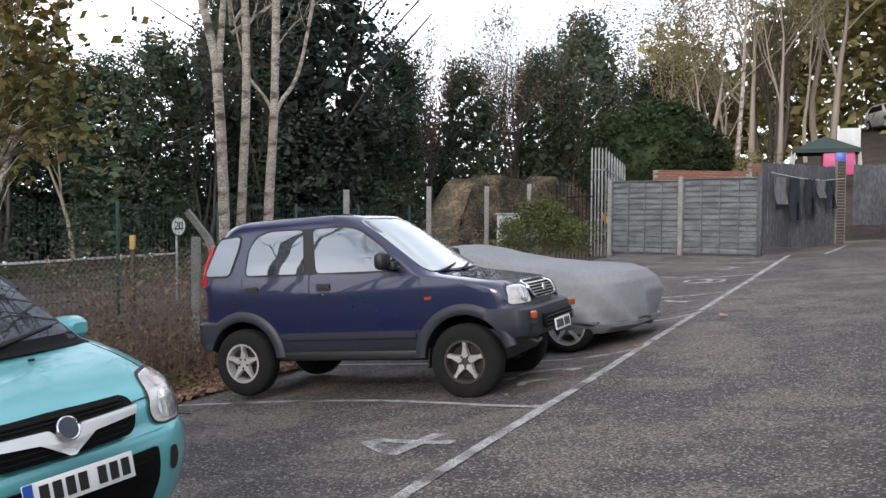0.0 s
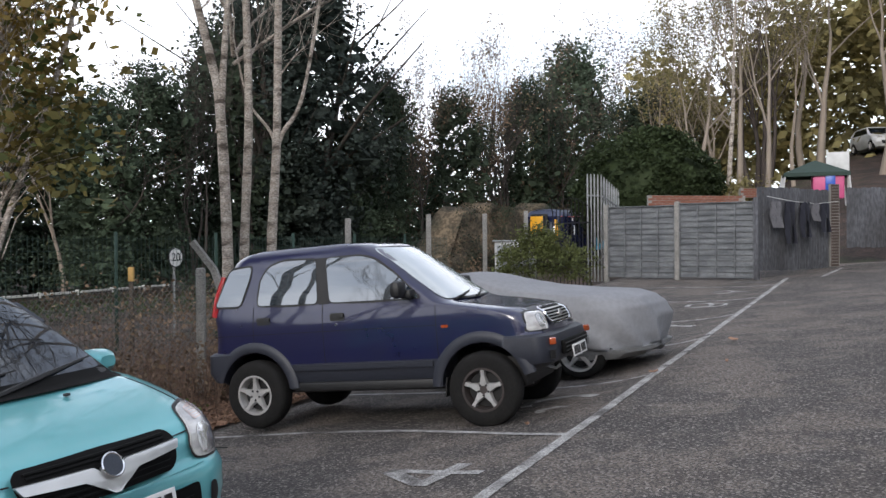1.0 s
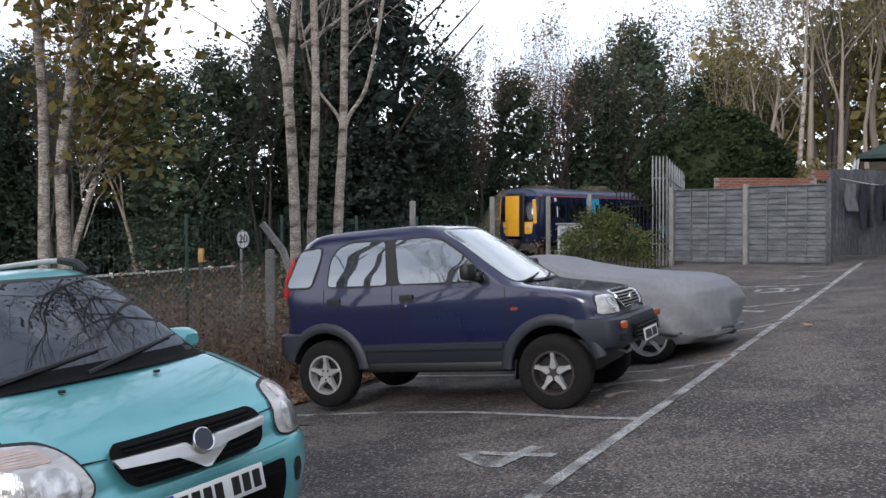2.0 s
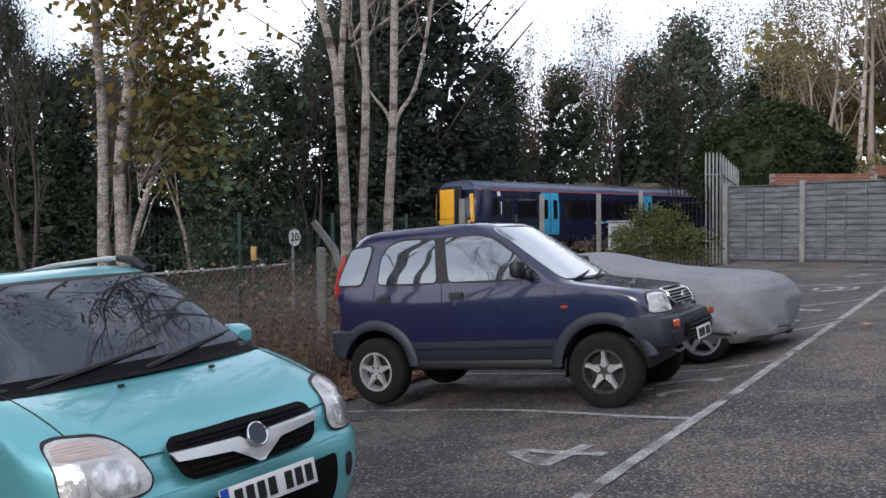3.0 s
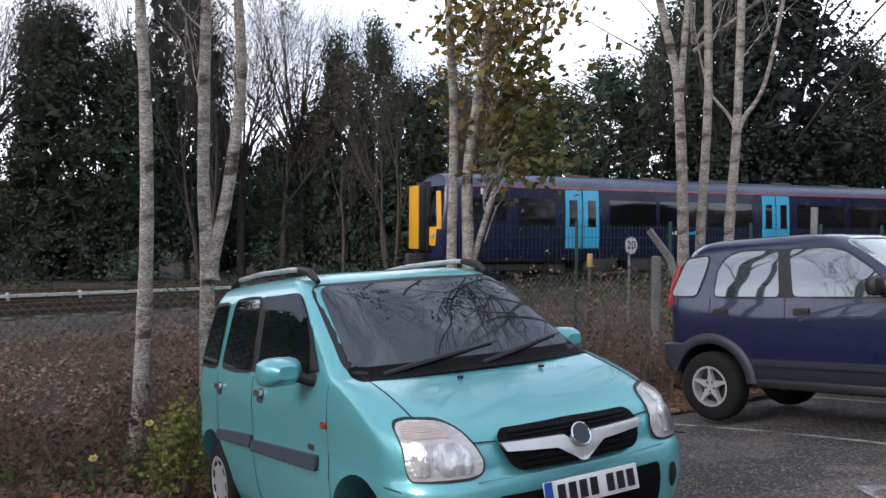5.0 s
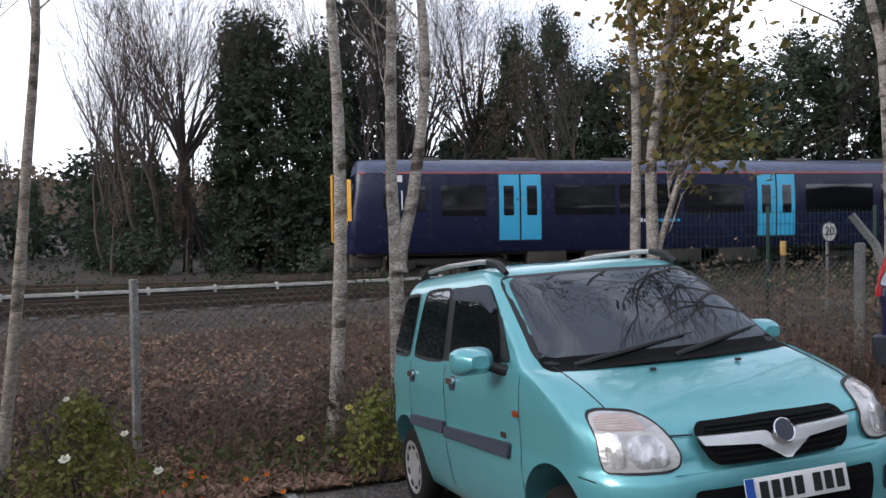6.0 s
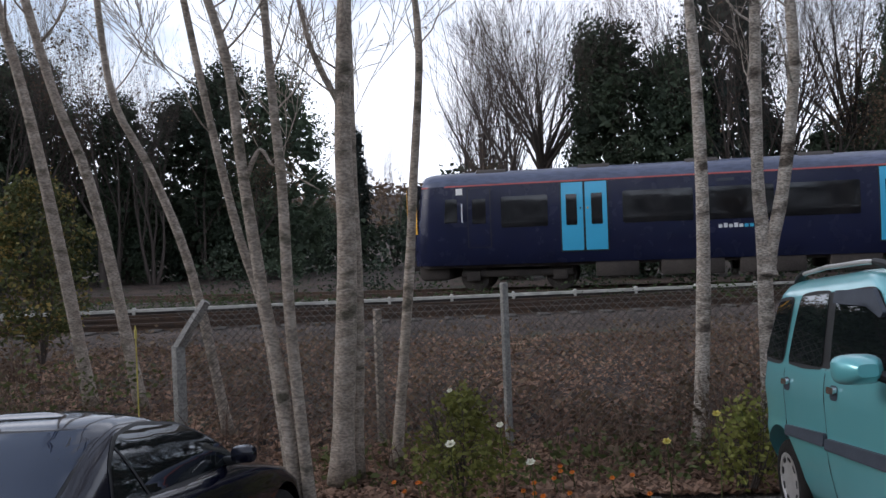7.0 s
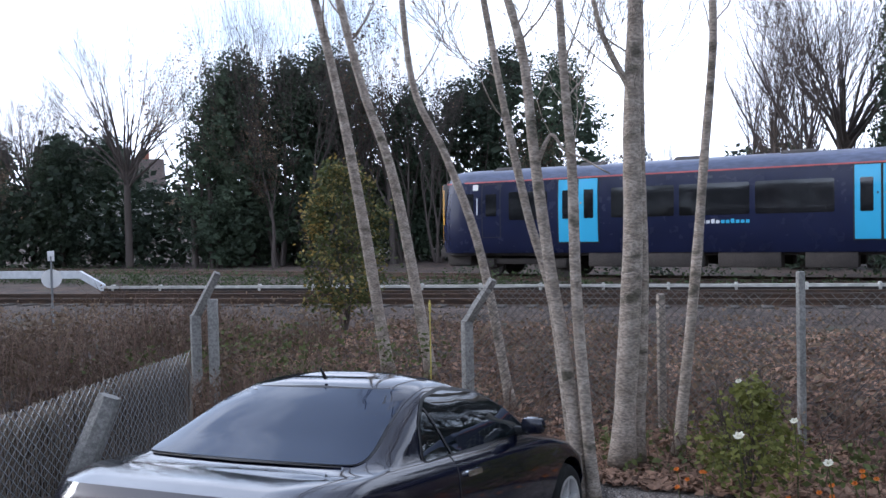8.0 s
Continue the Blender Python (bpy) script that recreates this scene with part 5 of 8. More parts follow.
            part("handrail", Mesh().tube([side_of(-1.6, 2.05, 0.04, sg), side_of(-1.6, 2.6, 0.04, sg)], 0.02, 6), WHITE_MARK, car)
            part("marker_plate", panel([(-1.62, 2.86), (-1.42, 2.86), (-1.42, 3.05), (-1.62, 3.05)], flank, 0.01, 0.01), PLATE_WHITE, car)
            part("front_corner_panel", panel([(-0.42, 1.25), (-0.06, 1.25), (-0.06, 1.75), (-0.42, 1.75)], flank, 0.012, 0.05), TRAIN_BLUE, car)
            part("front_pillar", panel([(-0.17, 1.75), (-0.06, 1.75), (-0.05, 2.95), (-0.16, 2.95)], flank, 0.012, 0.03), TRAIN_YELLOW, car)
            part("driver_screen", Mesh().box(-0.10, sg * 0.72, 2.35, 0.08, 0.52, 0.95, ry=-12, rz=sg * 14, bev=0.03), TRAIN_GLASS, car)
            part("front_mask", Mesh().box(-0.12, sg * 0.70, 1.52, 0.16, 0.62, 0.62, rz=sg * 12, bev=0.05), TRAIN_YELLOW, car, "yellow front with lamp")
            part("headlight", Mesh().lathe([(0.075, 0), (0.075, 0.03), (0.01, 0.04)], 16, pose(-0.03, sg * 0.76, 1.55, 0, 90, sg * 12)), LAMP_GLASS, car)
        for a, b in ((-6.6, -5.4), (-8.9, -7.2), (-11.0, -9.3), (-12.9, -11.6)):
            part("equipment_box", Mesh().box((a + b) / 2, sg * 0.98, 0.60, b - a, 0.6, 0.46, bev=0.04), UNDER, car)
    part("underframe", Mesh().box(-L / 2, 0, 0.78, L - 0.6, 2.3, 0.14, bev=0.02), UNDER, car)
    for bx in (-3.1, -17.0):
        bo = part("bogie", Mesh().box(bx, 0, 0.52, 3.3, 2.05, 0.2, bev=0.05), UNDER, car)
        for wx in (-1.28, 1.28):
            for y in (-0.78, 0.78):
                part("train_wheel", Mesh().lathe([(0.42, -0.065), (0.42, 0.05), (0.45, 0.065), (0.45, 0.08), (0.1, 0.08), (0.1, -0.065)], 24, pose(bx + wx, y, 0.42, 90 if y > 0 else -90, 0, 0)), UNDER, bo)
                part("axle_box", Mesh().box(bx + wx, math.copysign(1.0, y), 0.46, 0.42, 0.2, 0.3, bev=0.04), UNDER, bo)
    if cab:
        gw = part("gangway", Mesh().box(0.13, 0, 2.12, 0.36, 0.92, 2.10, bev=0.04), TRIM, car, "black front gangway")
        part("gangway_plate", Mesh().box(0.318, 0, 2.12, 0.03, 0.84, 2.02, bev=0.012), TRAIN_YELLOW, gw, "yellow gangway end plate")
        part("gangway_edge", Mesh().box(0.0, 0, 2.15, 0.14, 1.06, 2.24, bev=0.04), TRIM, gw)
        part("coupler", Mesh().box(0.22, 0, 0.78, 0.7, 0.4, 0.35, bev=0.05), UNDER, car)
        part("lower_skirt", Mesh().box(-0.62, 0, 0.62, 0.95, 2.0, 0.55, bev=0.12), UNDER, car)
    for e in ((-L - 0.12,) if cab else (-L - 0.12, 0.12)):
        part("corridor_bellows", Mesh().box(e, 0, 2.05, 0.26, 1.1, 2.2, bev=0.04), TRIM, car)
    return car


RAIL_Z = -0.10
TRAIN_X0, TRAIN_Y0 = -5.30, 32.53
d_tr = Vector((math.cos(radians(TRAIN_YAW)), math.sin(radians(TRAIN_YAW)), 0))
n_tr = Vector((d_tr.y, -d_tr.x, 0)) * 1.40
track("far_track", TRAIN_X0 + n_tr.x, TRAIN_Y0 + n_tr.y, TRAIN_YAW, 60, 75, RAIL_Z, "ballasted far railway track")
track("near_track", -17.6, 8.6, 68.2, 30, 22, -0.06, "ballasted near railway track with brown rails")
train_cars = [train_car("train_car", True, "dark blue leading train car with yellow gangway and cyan doors"),
              train_car("train_car", False, "dark blue second train car with cyan doors"),
              train_car("train_car", False, "dark blue third train car with cyan doors")]


def conductor_rail():
    """The pale guard board on its stubs beside the near track."""
    d = Vector((math.cos(radians(68.2)), math.sin(radians(68.2)), 0))
    s = Vector((-d.y, d.x, 0))
    c = Vector((-20.6, 5.3, 0)) 
    th = thing("conductor_rail", Matrix.Identity(4), "pale guard board along the conductor rail", "rail", kind="structure")
    pts = [c + d * (-13.5 + 42 * i / 20) + Vector((0, 0, 0.02)) for i in range(21)]
    part("guard_board", strip(Mesh(), pts, [(-0.05, 0.07), (0.05, 0.07), (0.05, 0.0), (-0.05, 0.0)]), GUARD, th)
    # shade on the board's side face is painted by this darker strip
    part("side_board", strip(Mesh(), pts, [(-0.03, -0.004), (0.03, -0.004), (0.03, -0.24), (-0.03, -0.24)]), UNDER, th, "side of the guard board, coloured dark for its shade")
    part("power_rail", strip(Mesh(), [p - s * 0.14 + Vector((0, 0, -0.06)) for p in pts], RAIL_PROF), STEEL, th)
    for i in range(27):
        q = c + d * (-13.2 + 1.55 * i)
        part("board_peg", Mesh().box(q.x, q.y, 0.0, 0.07, 0.115, 0.26, rz=68, bev=0.01), GUARD, th)
    q = c + d * -13.5
    part("end_ramp", strip(Mesh(), [q + Vector((0, 0, 0.02)), q - d * 0.8 + Vector((0, 0, 0.42)), q - d * 8 + Vector((0, 0, 0.45))], [(-0.06, 0.12), (0.06, 0.12), (0.06, -0.1), (-0.06, -0.1)]), WHITE_MARK, th)
    return th


conductor_rail()


# ---------------------------------------------------------------- fences and yard edge
FENCE_U = 6.0


def fence_post(x, y, h, lean=0.0, crank=False, mat=None, label="weathered concrete fence post", yaw=0.0, w=0.11):
    p = thing("fence_post", pose(x, y, ground_z(x, y) - 0.1, 0, lean, yaw), label, "post", "posts of the railway fence")
    if crank:
        g = Mesh().box(0, 0, h * 0.36, 0.11, 0.11, h * 0.72, bev=0.015)
        part("shaft", g, mat or CONCRETE, p)
        part("cranked_arm", Mesh().tube([(0, 0, h * 0.70), (0.10, 0.10, h * 0.84), (0.22, 0.22, h)], [0.062, 0.058, 0.05], 4), mat or CONCRETE, p)
    else:
        part("shaft", Mesh().box(0, 0, h / 2, w, w, h, bev=w * 0.15), mat or CONCRETE, p)
    return p


def chain_link(v0, v1, h, u=FENCE_U, base=None, sag=0.03, step=0.085):
    """Diamond mesh between two spots along the fence line: each wire a thin strand."""
    g = Mesh()
    n = int((v1 - v0 + h) / step)

    def at(v, z):
        x, y = xy(u + sag * math.sin(v * 2.1) + 0.03 * math.sin(z * 5 + v), v)
        return (x, y, ground_z(x, y) + 0.05 + z + 0.035 * math.sin(v * 1.3))
    for i in range(n):
        for sg in (1, -1):
            a = v0 - (h if sg > 0 else 0) + i * step
            pts = []
            for k in range(5):
                z = h * k / 4
                v = a + (z if sg > 0 else h - z)
                if v0 <= v <= v1:
                    pts.append(at(v, z))
            if len(pts) > 1:
                g.tube(pts, 0.0042, 3, False)
    for z in (0.02, h * 0.5, h):
        g.tube([at(v0 + (v1 - v0) * i / 40, z) for i in range(41)], 0.003, 3, False)
    return g


fence = thing("chain_link_fence", Matrix.Identity(4), "rusty sagging chain-link fence beside the railway", "fence")
for v0, v1 in ((-9.6, -6.3), (-6.3, -3.4), (-3.4, -0.5), (-0.5, 2.6), (2.6, 5.8)):
    part("wire_mesh", chain_link(v0, v1, 1.36), WIRE, fence, fix=False, sharp=0)
for vv, top in ((-6.3, 1.10), (-0.6, 0.95), (5.8, 2.00), (8.6, 2.14), (11.2, 2.22), (13.6, 2.35)):
    px, py = xy(FENCE_U, vv)
    fence_post(px, py, top - ground_z(px, py) + 0.1, w=0.065 if vv < 0 else 0.10)
fence_post(*xy(FENCE_U + 0.2, -9.7), 1.6, crank=True, yaw=20)
fence_post(*xy(FENCE_U - 0.6, -12.75), 1.72, crank=True, yaw=20)
fence_post(*xy(FENCE_U - 0.6, -12.50), 1.42)
fence_post(*xy(FENCE_U + 0.2, -7.6), 1.45, mat=BARK_GREY, label="rotten brown wooden stub post", w=0.075)
broken = thing("broken_post", pose(*polar(15.4, 11.3), 1.62), "leaning broken concrete fence post above the brambles", "post")
part("shaft", Mesh().tube([(0, 0, 0), (0.26, 0.05, -0.36), (0.44, 0.1, -0.9), (0.5, 0.15, -2.1)], [0.05, 0.055, 0.06, 0.06], 4), CONCRETE, broken)
stub = thing("stub_post", pose(*polar(14.9, 11.7), -0.45), "pale weathered wooden stub post in the brambles", "post")
part("shaft", Mesh().box(0, 0, 0.86, 0.12, 0.10, 1.72, bev=0.03), CONCRETE, stub)


# ---------------------------------------------------------------- trees
def smooth_path(pts, n=5):
    """A rounded line through a few points."""
    pts = [Vector(p) for p in pts]
    out = []
    for i in range(len(pts) - 1):
        p0, p1, p2, p3 = pts[max(i - 1, 0)], pts[i], pts[i + 1], pts[min(i + 2, len(pts) - 1)]
        for k in range(n):
            t = k / n
            out.append(0.5 * (2 * p1 + (p2 - p0) * t + (2 * p0 - 5 * p1 + 4 * p2 - p3) * t * t + (3 * p1 - p0 - 3 * p2 + p3) * t ** 3))
    out.append(pts[-1])
    return out


def grow(g, rng, p, d, length, r, depth, spread=0.5, up=0.12, tips=None, kids=(2, 4), segs=4, sides=4, shrink=0.62, wob=0.16, from_t=0.35):
    """A branch with wobble, and its side branches."""
    pts, radii = [Vector(p)], [r]
    d = Vector(d).normalized()
    for i in range(segs):
        d = (d + Vector((rng.uniform(-wob, wob), rng.uniform(-wob, wob), rng.uniform(-wob, wob) + up))).normalized()
        pts.append(pts[-1] + d * length / segs)
        radii.append(max(r * (1 - (i + 1) / segs * 0.72), 0.0028))
    g.tube(pts, radii, sides if depth > 1 else 3, False)
    if tips is not None and depth <= 1:
        tips.extend(pts[1:])
    if depth <= 0:
        return
    for k in range(rng.randint(*kids)):
        t = from_t + (1 - from_t) * rng.random()
        i = min(int(t * segs), segs - 1)
        q = pts[i].lerp(pts[i + 1], t * segs - i)
        a = d.orthogonal().normalized()
        a.rotate(Matrix.Rotation(rng.uniform(0, 2 * math.pi), 3, d))
        nd = (d + a * spread * rng.uniform(0.7, 1.5)).normalized()
        grow(g, rng, q, nd, length * shrink * rng.uniform(0.75, 1.2), radii[i] * 0.55, depth - 1, spread, up, tips, kids, 2 if depth == 1 else max(3, segs - 1), sides, shrink, wob, 0.15)
    grow(g, rng, pts[-1], d, length * shrink, radii[-1], depth - 1, spread, up, tips, kids, 2 if depth == 1 else max(3, segs - 1), sides, shrink, wob, 0.1)


def leaves(g, rng, centres, per, size, spread, flat=0.3):
    """Small leaf blades scattered about the given centres."""
    for c in centres:
        for _ in range(per):
            p = Vector(c) + Vector((rng.gauss(0, spread), rng.gauss(0, spread), rng.gauss(0, spread * 0.8)))
            a = Vector((rng.uniform(-1, 1), rng.uniform(-1, 1), rng.uniform(-1, 1) * (1 - flat))).normalized()
            b = a.orthogonal().normalized()
            b.rotate(Matrix.Rotation(rng.uniform(0, 6.28), 3, a))
            s = size * rng.uniform(0.6, 1.4)
            k = len(g.v)
            g.v.extend([tuple(p - a * s * 0.5), tuple(p + b * s * 0.32), tuple(p + a * s * 0.55), tuple(p - b * s * 0.32)])
            g.f.append((k, k + 1, k + 2, k + 3))
    return g


def crown_points(rng, n, h0, h1, w, shape):
    """Centres of leaf clumps inside an uneven crown."""
    out = []
    lobes = [(rng.uniform(0, 6.28), rng.uniform(0.6, 1.15), rng.uniform(0, 1)) for _ in range(9)]
    while len(out) < n:
        t = rng.random()
        a = rng.uniform(0, 2 * math.pi)
        if shape == "cone":
            r = w * (1 - t) ** 0.8 * (0.75 + 0.25 * math.sin(t * 40))
        elif shape == "column":
            r = w * (0.55 + 0.45 * math.sin(math.pi * min(1, t * 0.9 + 0.1)))
        else:
            r = w * math.sqrt(max(0.02, 1 - (2 * t - 0.9) ** 2 * 0.85))
        for la, lr, lt in lobes:
            if abs(t - lt) < 0.22 and math.cos(a - la) > 0.6:
                r *= lr
        r *= rng.uniform(0.45, 1.0) ** 0.5
        out.append(Vector((r * math.cos(a), r * math.sin(a), h0 + (h1 - h0) * t)))
    return out


def tree_stock(kind, seed):
    """One of the wood's trees, 10 m high, at the origin."""
    rng = random.Random(seed)
    names = {"ivy": "dark ivy-clad woodland tree", "pine": "dark conifer with drooping needles", "bare": "bare winter tree with fine twigs", "olive": "thin tree with olive and yellow autumn leaves", "brown": "half-bare tree with brown autumn leaves", "fir": "small pointed blue-green conifer", "fan": "bare fan-shaped winter tree on a tall trunk"}
    tr = thing("tree", pose(0, 0, -300), names[kind], "tree", "trees of the railway wood")
    wood, foliage, tips = Mesh(), Mesh(), []
    if kind == "ivy":
        grow(wood, rng, (0, 0, 0), (0, 0, 1), 6.0, 0.20, 2, 0.6, 0.1, tips, (3, 4), 5)
        cs = crown_points(rng, 300, 0.4, 10.0, 2.5, "round")
        leaves(foliage, rng, cs, 30, 0.138, 0.30)
        mat = LEAF_DARK
    elif kind == "pine":
        grow(wood, rng, (0, 0, 0), (0, 0, 1), 8.0, 0.2, 1, 1.2, 0.05, tips, (6, 8), 6)
        cs = crown_points(rng, 300, 1.0, 10.2, 2.2, "column")
        leaves(foliage, rng, cs, 30, 0.138, 0.28)
        mat = LEAF_PINE
    elif kind == "fir":
        grow(wood, rng, (0, 0, 0), (0, 0, 1), 8.0, 0.15, 0, 0.6, 0.05, tips)
        cs = crown_points(rng, 220, 0.5, 10.0, 2.3, "cone")
        leaves(foliage, rng, cs, 44, 0.15, 0.26)
        mat = LEAF_PINE
    elif kind == "bare":
        for k in range(4):
            a = k * 1.57 + rng.uniform(-0.3, 0.3)
            grow(wood, rng, (0.12 * math.cos(a), 0.12 * math.sin(a), 0), (0.30 * math.cos(a), 0.30 * math.sin(a), 1), 4.4, 0.12, 4, 0.42, 0.13, tips, (2, 4), 5, 4, 0.64)
        leaves(foliage, rng, rng.sample(tips, 60), 1, 0.10, 0.1)
        mat = LEAF_BROWN
    elif kind == "fan":
        wood.tube(smooth_path([(0, 0, 0), (0.05, 0.03, 1.6), (-0.04, 0, 3.2), (0, 0, 4.2)], 4), [0.17 - 0.004 * i for i in range(13)], 8)
        for k in range(20):
            a, lean = k * 2.4 + rng.uniform(-0.3, 0.3), rng.uniform(0.10, 1.05)
            grow(wood, rng, (0, 0, rng.uniform(3.4, 4.2)), (lean * math.cos(a), lean * math.sin(a), 1), 2.5 + 0.6 * (1 - lean), 0.075, 4, 0.36, 0.03, tips, (2, 3), 4, 4, 0.66, 0.12)
        leaves(foliage, rng, rng.sample(tips, 30), 1, 0.08, 0.1)
        mat = LEAF_BROWN
    elif kind == "olive":
        grow(wood, rng, (0, 0, 0), (0, 0, 1), 5.2, 0.15, 4, 0.45, 0.16, tips, (2, 4), 5)
        leaves(foliage, rng, rng.sample(tips, min(len(tips), 2600)), 6, 0.095, 0.15)
        mat = LEAF_OLIVE
    else:
        grow(wood, rng, (0, 0, 0), (0, 0, 1), 4.8, 0.16, 4, 0.55, 0.12, tips, (2, 4), 5)
        leaves(foliage, rng, rng.sample(tips, min(len(tips), 2600)), 3, 0.098, 0.12)
        mat = LEAF_BROWN
    if kind in ("ivy", "pine", "fir"):
        core = [Vector((c.x * 0.72, c.y * 0.72, 0.5 + (c.z - 0.5) * 0.92)) for c in cs]
        leaves(foliage, rng, core, 6, 0.46, 0.20)
    part("trunk", wood, TWIG if kind in ("bare", "brown", "fan") else (TWIG_PALE if kind == "olive" else BARK_DARK), tr, fix=False, sharp=0)
    part("crown", foliage, mat, tr, smooth=False, fix=False)
    return tr


STOCK = {}
for kind, seeds in (("ivy", (1, 2, 3)), ("pine", (4, 5)), ("bare", (6, 7)), ("olive", (8, 9)), ("brown", (10, 11)), ("fir", (12,)), ("fan", (13,))):
    STOCK[kind] = [tree_stock(kind, s) for s in seeds]

# kind, degrees to the left of the first view, metres away, height, width factor
WOOD = [
    ("ivy", 29, 37, 9.0, 1.0), ("ivy", 25, 40, 9, 1.1), ("ivy", 21.5, 36, 8.2, 1.1), ("ivy", 18, 38, 9.6, 1.0), ("bare", 15.5, 36, 10.5, 0.8), ("ivy", 13.5, 41, 12.5, 0.9), ("pine", 10.5, 42, 14.5, 1.0), ("pine", 8.0, 43, 15, 1.0), ("ivy", 5.2, 44, 8.2, 1.1),
    ("ivy", 3.0, 47, 11.5, 0.75), ("brown", 1.8, 46, 13.5, 0.6), ("brown", 0.4, 48, 11.5, 0.8), ("ivy", -1.6, 46, 10.3, 0.9), ("brown", -3.6, 47, 12.5, 0.9), ("brown", -5.3, 49, 13.5, 0.9), ("ivy", -6.6, 48, 11.2, 0.85), ("bare", -8, 52, 14.5, 0.9), ("ivy", -9.6, 50, 13.6, 0.9), ("brown", -11.4, 50, 13.6, 0.9), ("brown", -12.5, 49, 13, 0.9), ("bare", -14.5, 53, 14, 0.9), ("ivy", -14.8, 52, 11, 1.1), ("olive", -16.5, 50, 12, 1.0), ("olive", -24, 52, 14, 1.1),
    ("olive", -17.5, 42, 14.5, 0.9), ("olive", -19, 47, 13, 1.0), ("olive", -20.5, 44, 15, 0.8), ("olive", -25, 46, 15, 0.9), ("olive", -28.5, 44, 14, 0.9), ("olive", -32, 46, 14, 0.9), ("ivy", -36, 48, 14, 1.0),
    ("brown", -2.5, 44, 9, 0.9), ("olive", -7.0, 45, 9.5, 0.8), ("brown", -9.0, 45, 10, 0.9), ("bare", 2.4, 45, 12.5, 0.6), ("bare", -4.6, 51, 14, 0.9), ("bare", -11.0, 52, 14.5, 1.0), ("brown", -13.6, 47, 11.5, 1.0), ("olive", -15.6, 45, 12.5, 0.8), ("olive", -18.8, 47, 11, 1.0), ("bare", -21.5, 48, 14.5, 0.9), ("olive", -23.5, 45, 10, 0.9), ("olive", -22.0, 42, 13.5, 0.7),
    ("bare", 27.5, 34, 10.5, 0.7), ("olive", 23.2, 34.5, 8.5, 0.8), ("brown", 19.5, 35, 8.5, 0.9), ("bare", 12.0, 36, 11, 0.7), ("brown", 6.8, 40, 10, 0.7), ("bare", 32.6, 34, 11, 0.7), ("brown", 35.8, 35, 8, 0.8), ("bare", 45.0, 34.5, 12, 0.7), ("fan", 48.0, 36, 12.5, 0.9), ("bare", 52.0, 36, 12, 0.7), ("brown", 77.5, 46, 8, 1.0), ("bare", 84, 48, 12.5, 0.8), ("bare", 92, 48, 14.5, 0.8), ("brown", 95, 47, 9, 1.0), ("bare", 108, 60, 11, 1.0),
    ("brown", -15.5, 46, 9, 1.0), ("ivy", -13, 44, 6, 1.0),
    ("ivy", 31.5, 36, 8.5, 1.0), ("ivy", 33.6, 36.5, 11.0, 0.5), ("fan", 38.8, 38, 13, 0.9), ("ivy", 38, 42, 8, 1.0), ("fan", 42.5, 37, 12, 0.8), ("ivy", 43.5, 40, 7, 0.9), ("pine", 46, 36, 13, 0.6), ("ivy", 49.5, 35, 9.5, 0.8), ("ivy", 53, 36, 10.5, 1.0), ("bare", 56.5, 38, 11, 0.8), ("bare", 60, 37, 13.5, 1.25), ("bare", 62.5, 40, 11, 1.0),
    ("brown", 58, 36, 4.5, 1.2), ("ivy", 62, 38, 3.6, 1.2), ("fir", 70.6, 62, 10.0, 0.8), ("ivy", 67, 70, 5.5, 1.0), ("bare", 68.2, 60, 10.5, 0.5), ("ivy", 75.5, 48, 11.5, 0.9), ("ivy", 79, 50, 12.5, 0.9), ("ivy", 82, 52, 11, 1.0), ("bare", 80.5, 50, 14, 0.7),
    ("ivy", 85.5, 50, 10.5, 0.9), ("brown", 87, 48, 13.5, 0.9), ("ivy", 90, 52, 12.2, 0.95), ("ivy", 93.5, 50, 12.0, 0.95), ("bare", 96, 52, 15, 0.8), ("ivy", 98, 50, 10.5, 0.95), ("fan", 104.0, 52, 13.4, 0.95), ("bare", 86.3, 49, 14.5, 0.7), ("bare", 89.3, 50, 15.5, 0.7), ("bare", 94.6, 49, 15.2, 0.8), ("bare", 98.8, 50, 14.4, 0.7), ("ivy", 105, 60, 8.5, 1.1), ("brown", 109, 66, 10.5, 1.2), ("ivy", 112, 62, 9, 1.1),
    ("ivy", 36.2, 37, 10.5, 0.5), ("brown", 39.8, 36, 11, 0.9), ("fan", 58.0, 38, 13, 0.9), ("bare", 61.8, 38, 12.5, 1.0), ("ivy", 54.6, 37, 11, 0.65), ("ivy", 97.0, 50, 12.3, 0.9), ("brown", 100, 50, 12, 1.0), ("ivy", 91.5, 51, 13, 0.8),
    ("ivy", 63.4, 42, 4.0, 1.1), ("brown", 62.6, 36, 5.0, 1.2), ("ivy", 60.4, 37, 4.6, 1.1), ("ivy", 40.5, 37, 6.0, 1.0), ("fan", 109.5, 58, 11.5, 0.9), ("ivy", 107.8, 56, 8.0, 1.0), ("brown", 111.5, 54, 7.5, 1.1),
    ("ivy", 73, 66, 5, 1.1), ("ivy", 78, 70, 7, 1.2),
]
wood_rng = random.Random(5)


def beyond_line(deg, dist, clear):
    """Moves a spot out until it stands clear of the far side of the railway."""
    side = n_tr.normalized()
    while dist < 90 and 20 > deg > -14:
        x, y = polar(deg, dist)
        if side.dot(Vector((x - TRAIN_X0, y - TRAIN_Y0, 0))) > clear:
            break
        dist += 0.5
    return dist


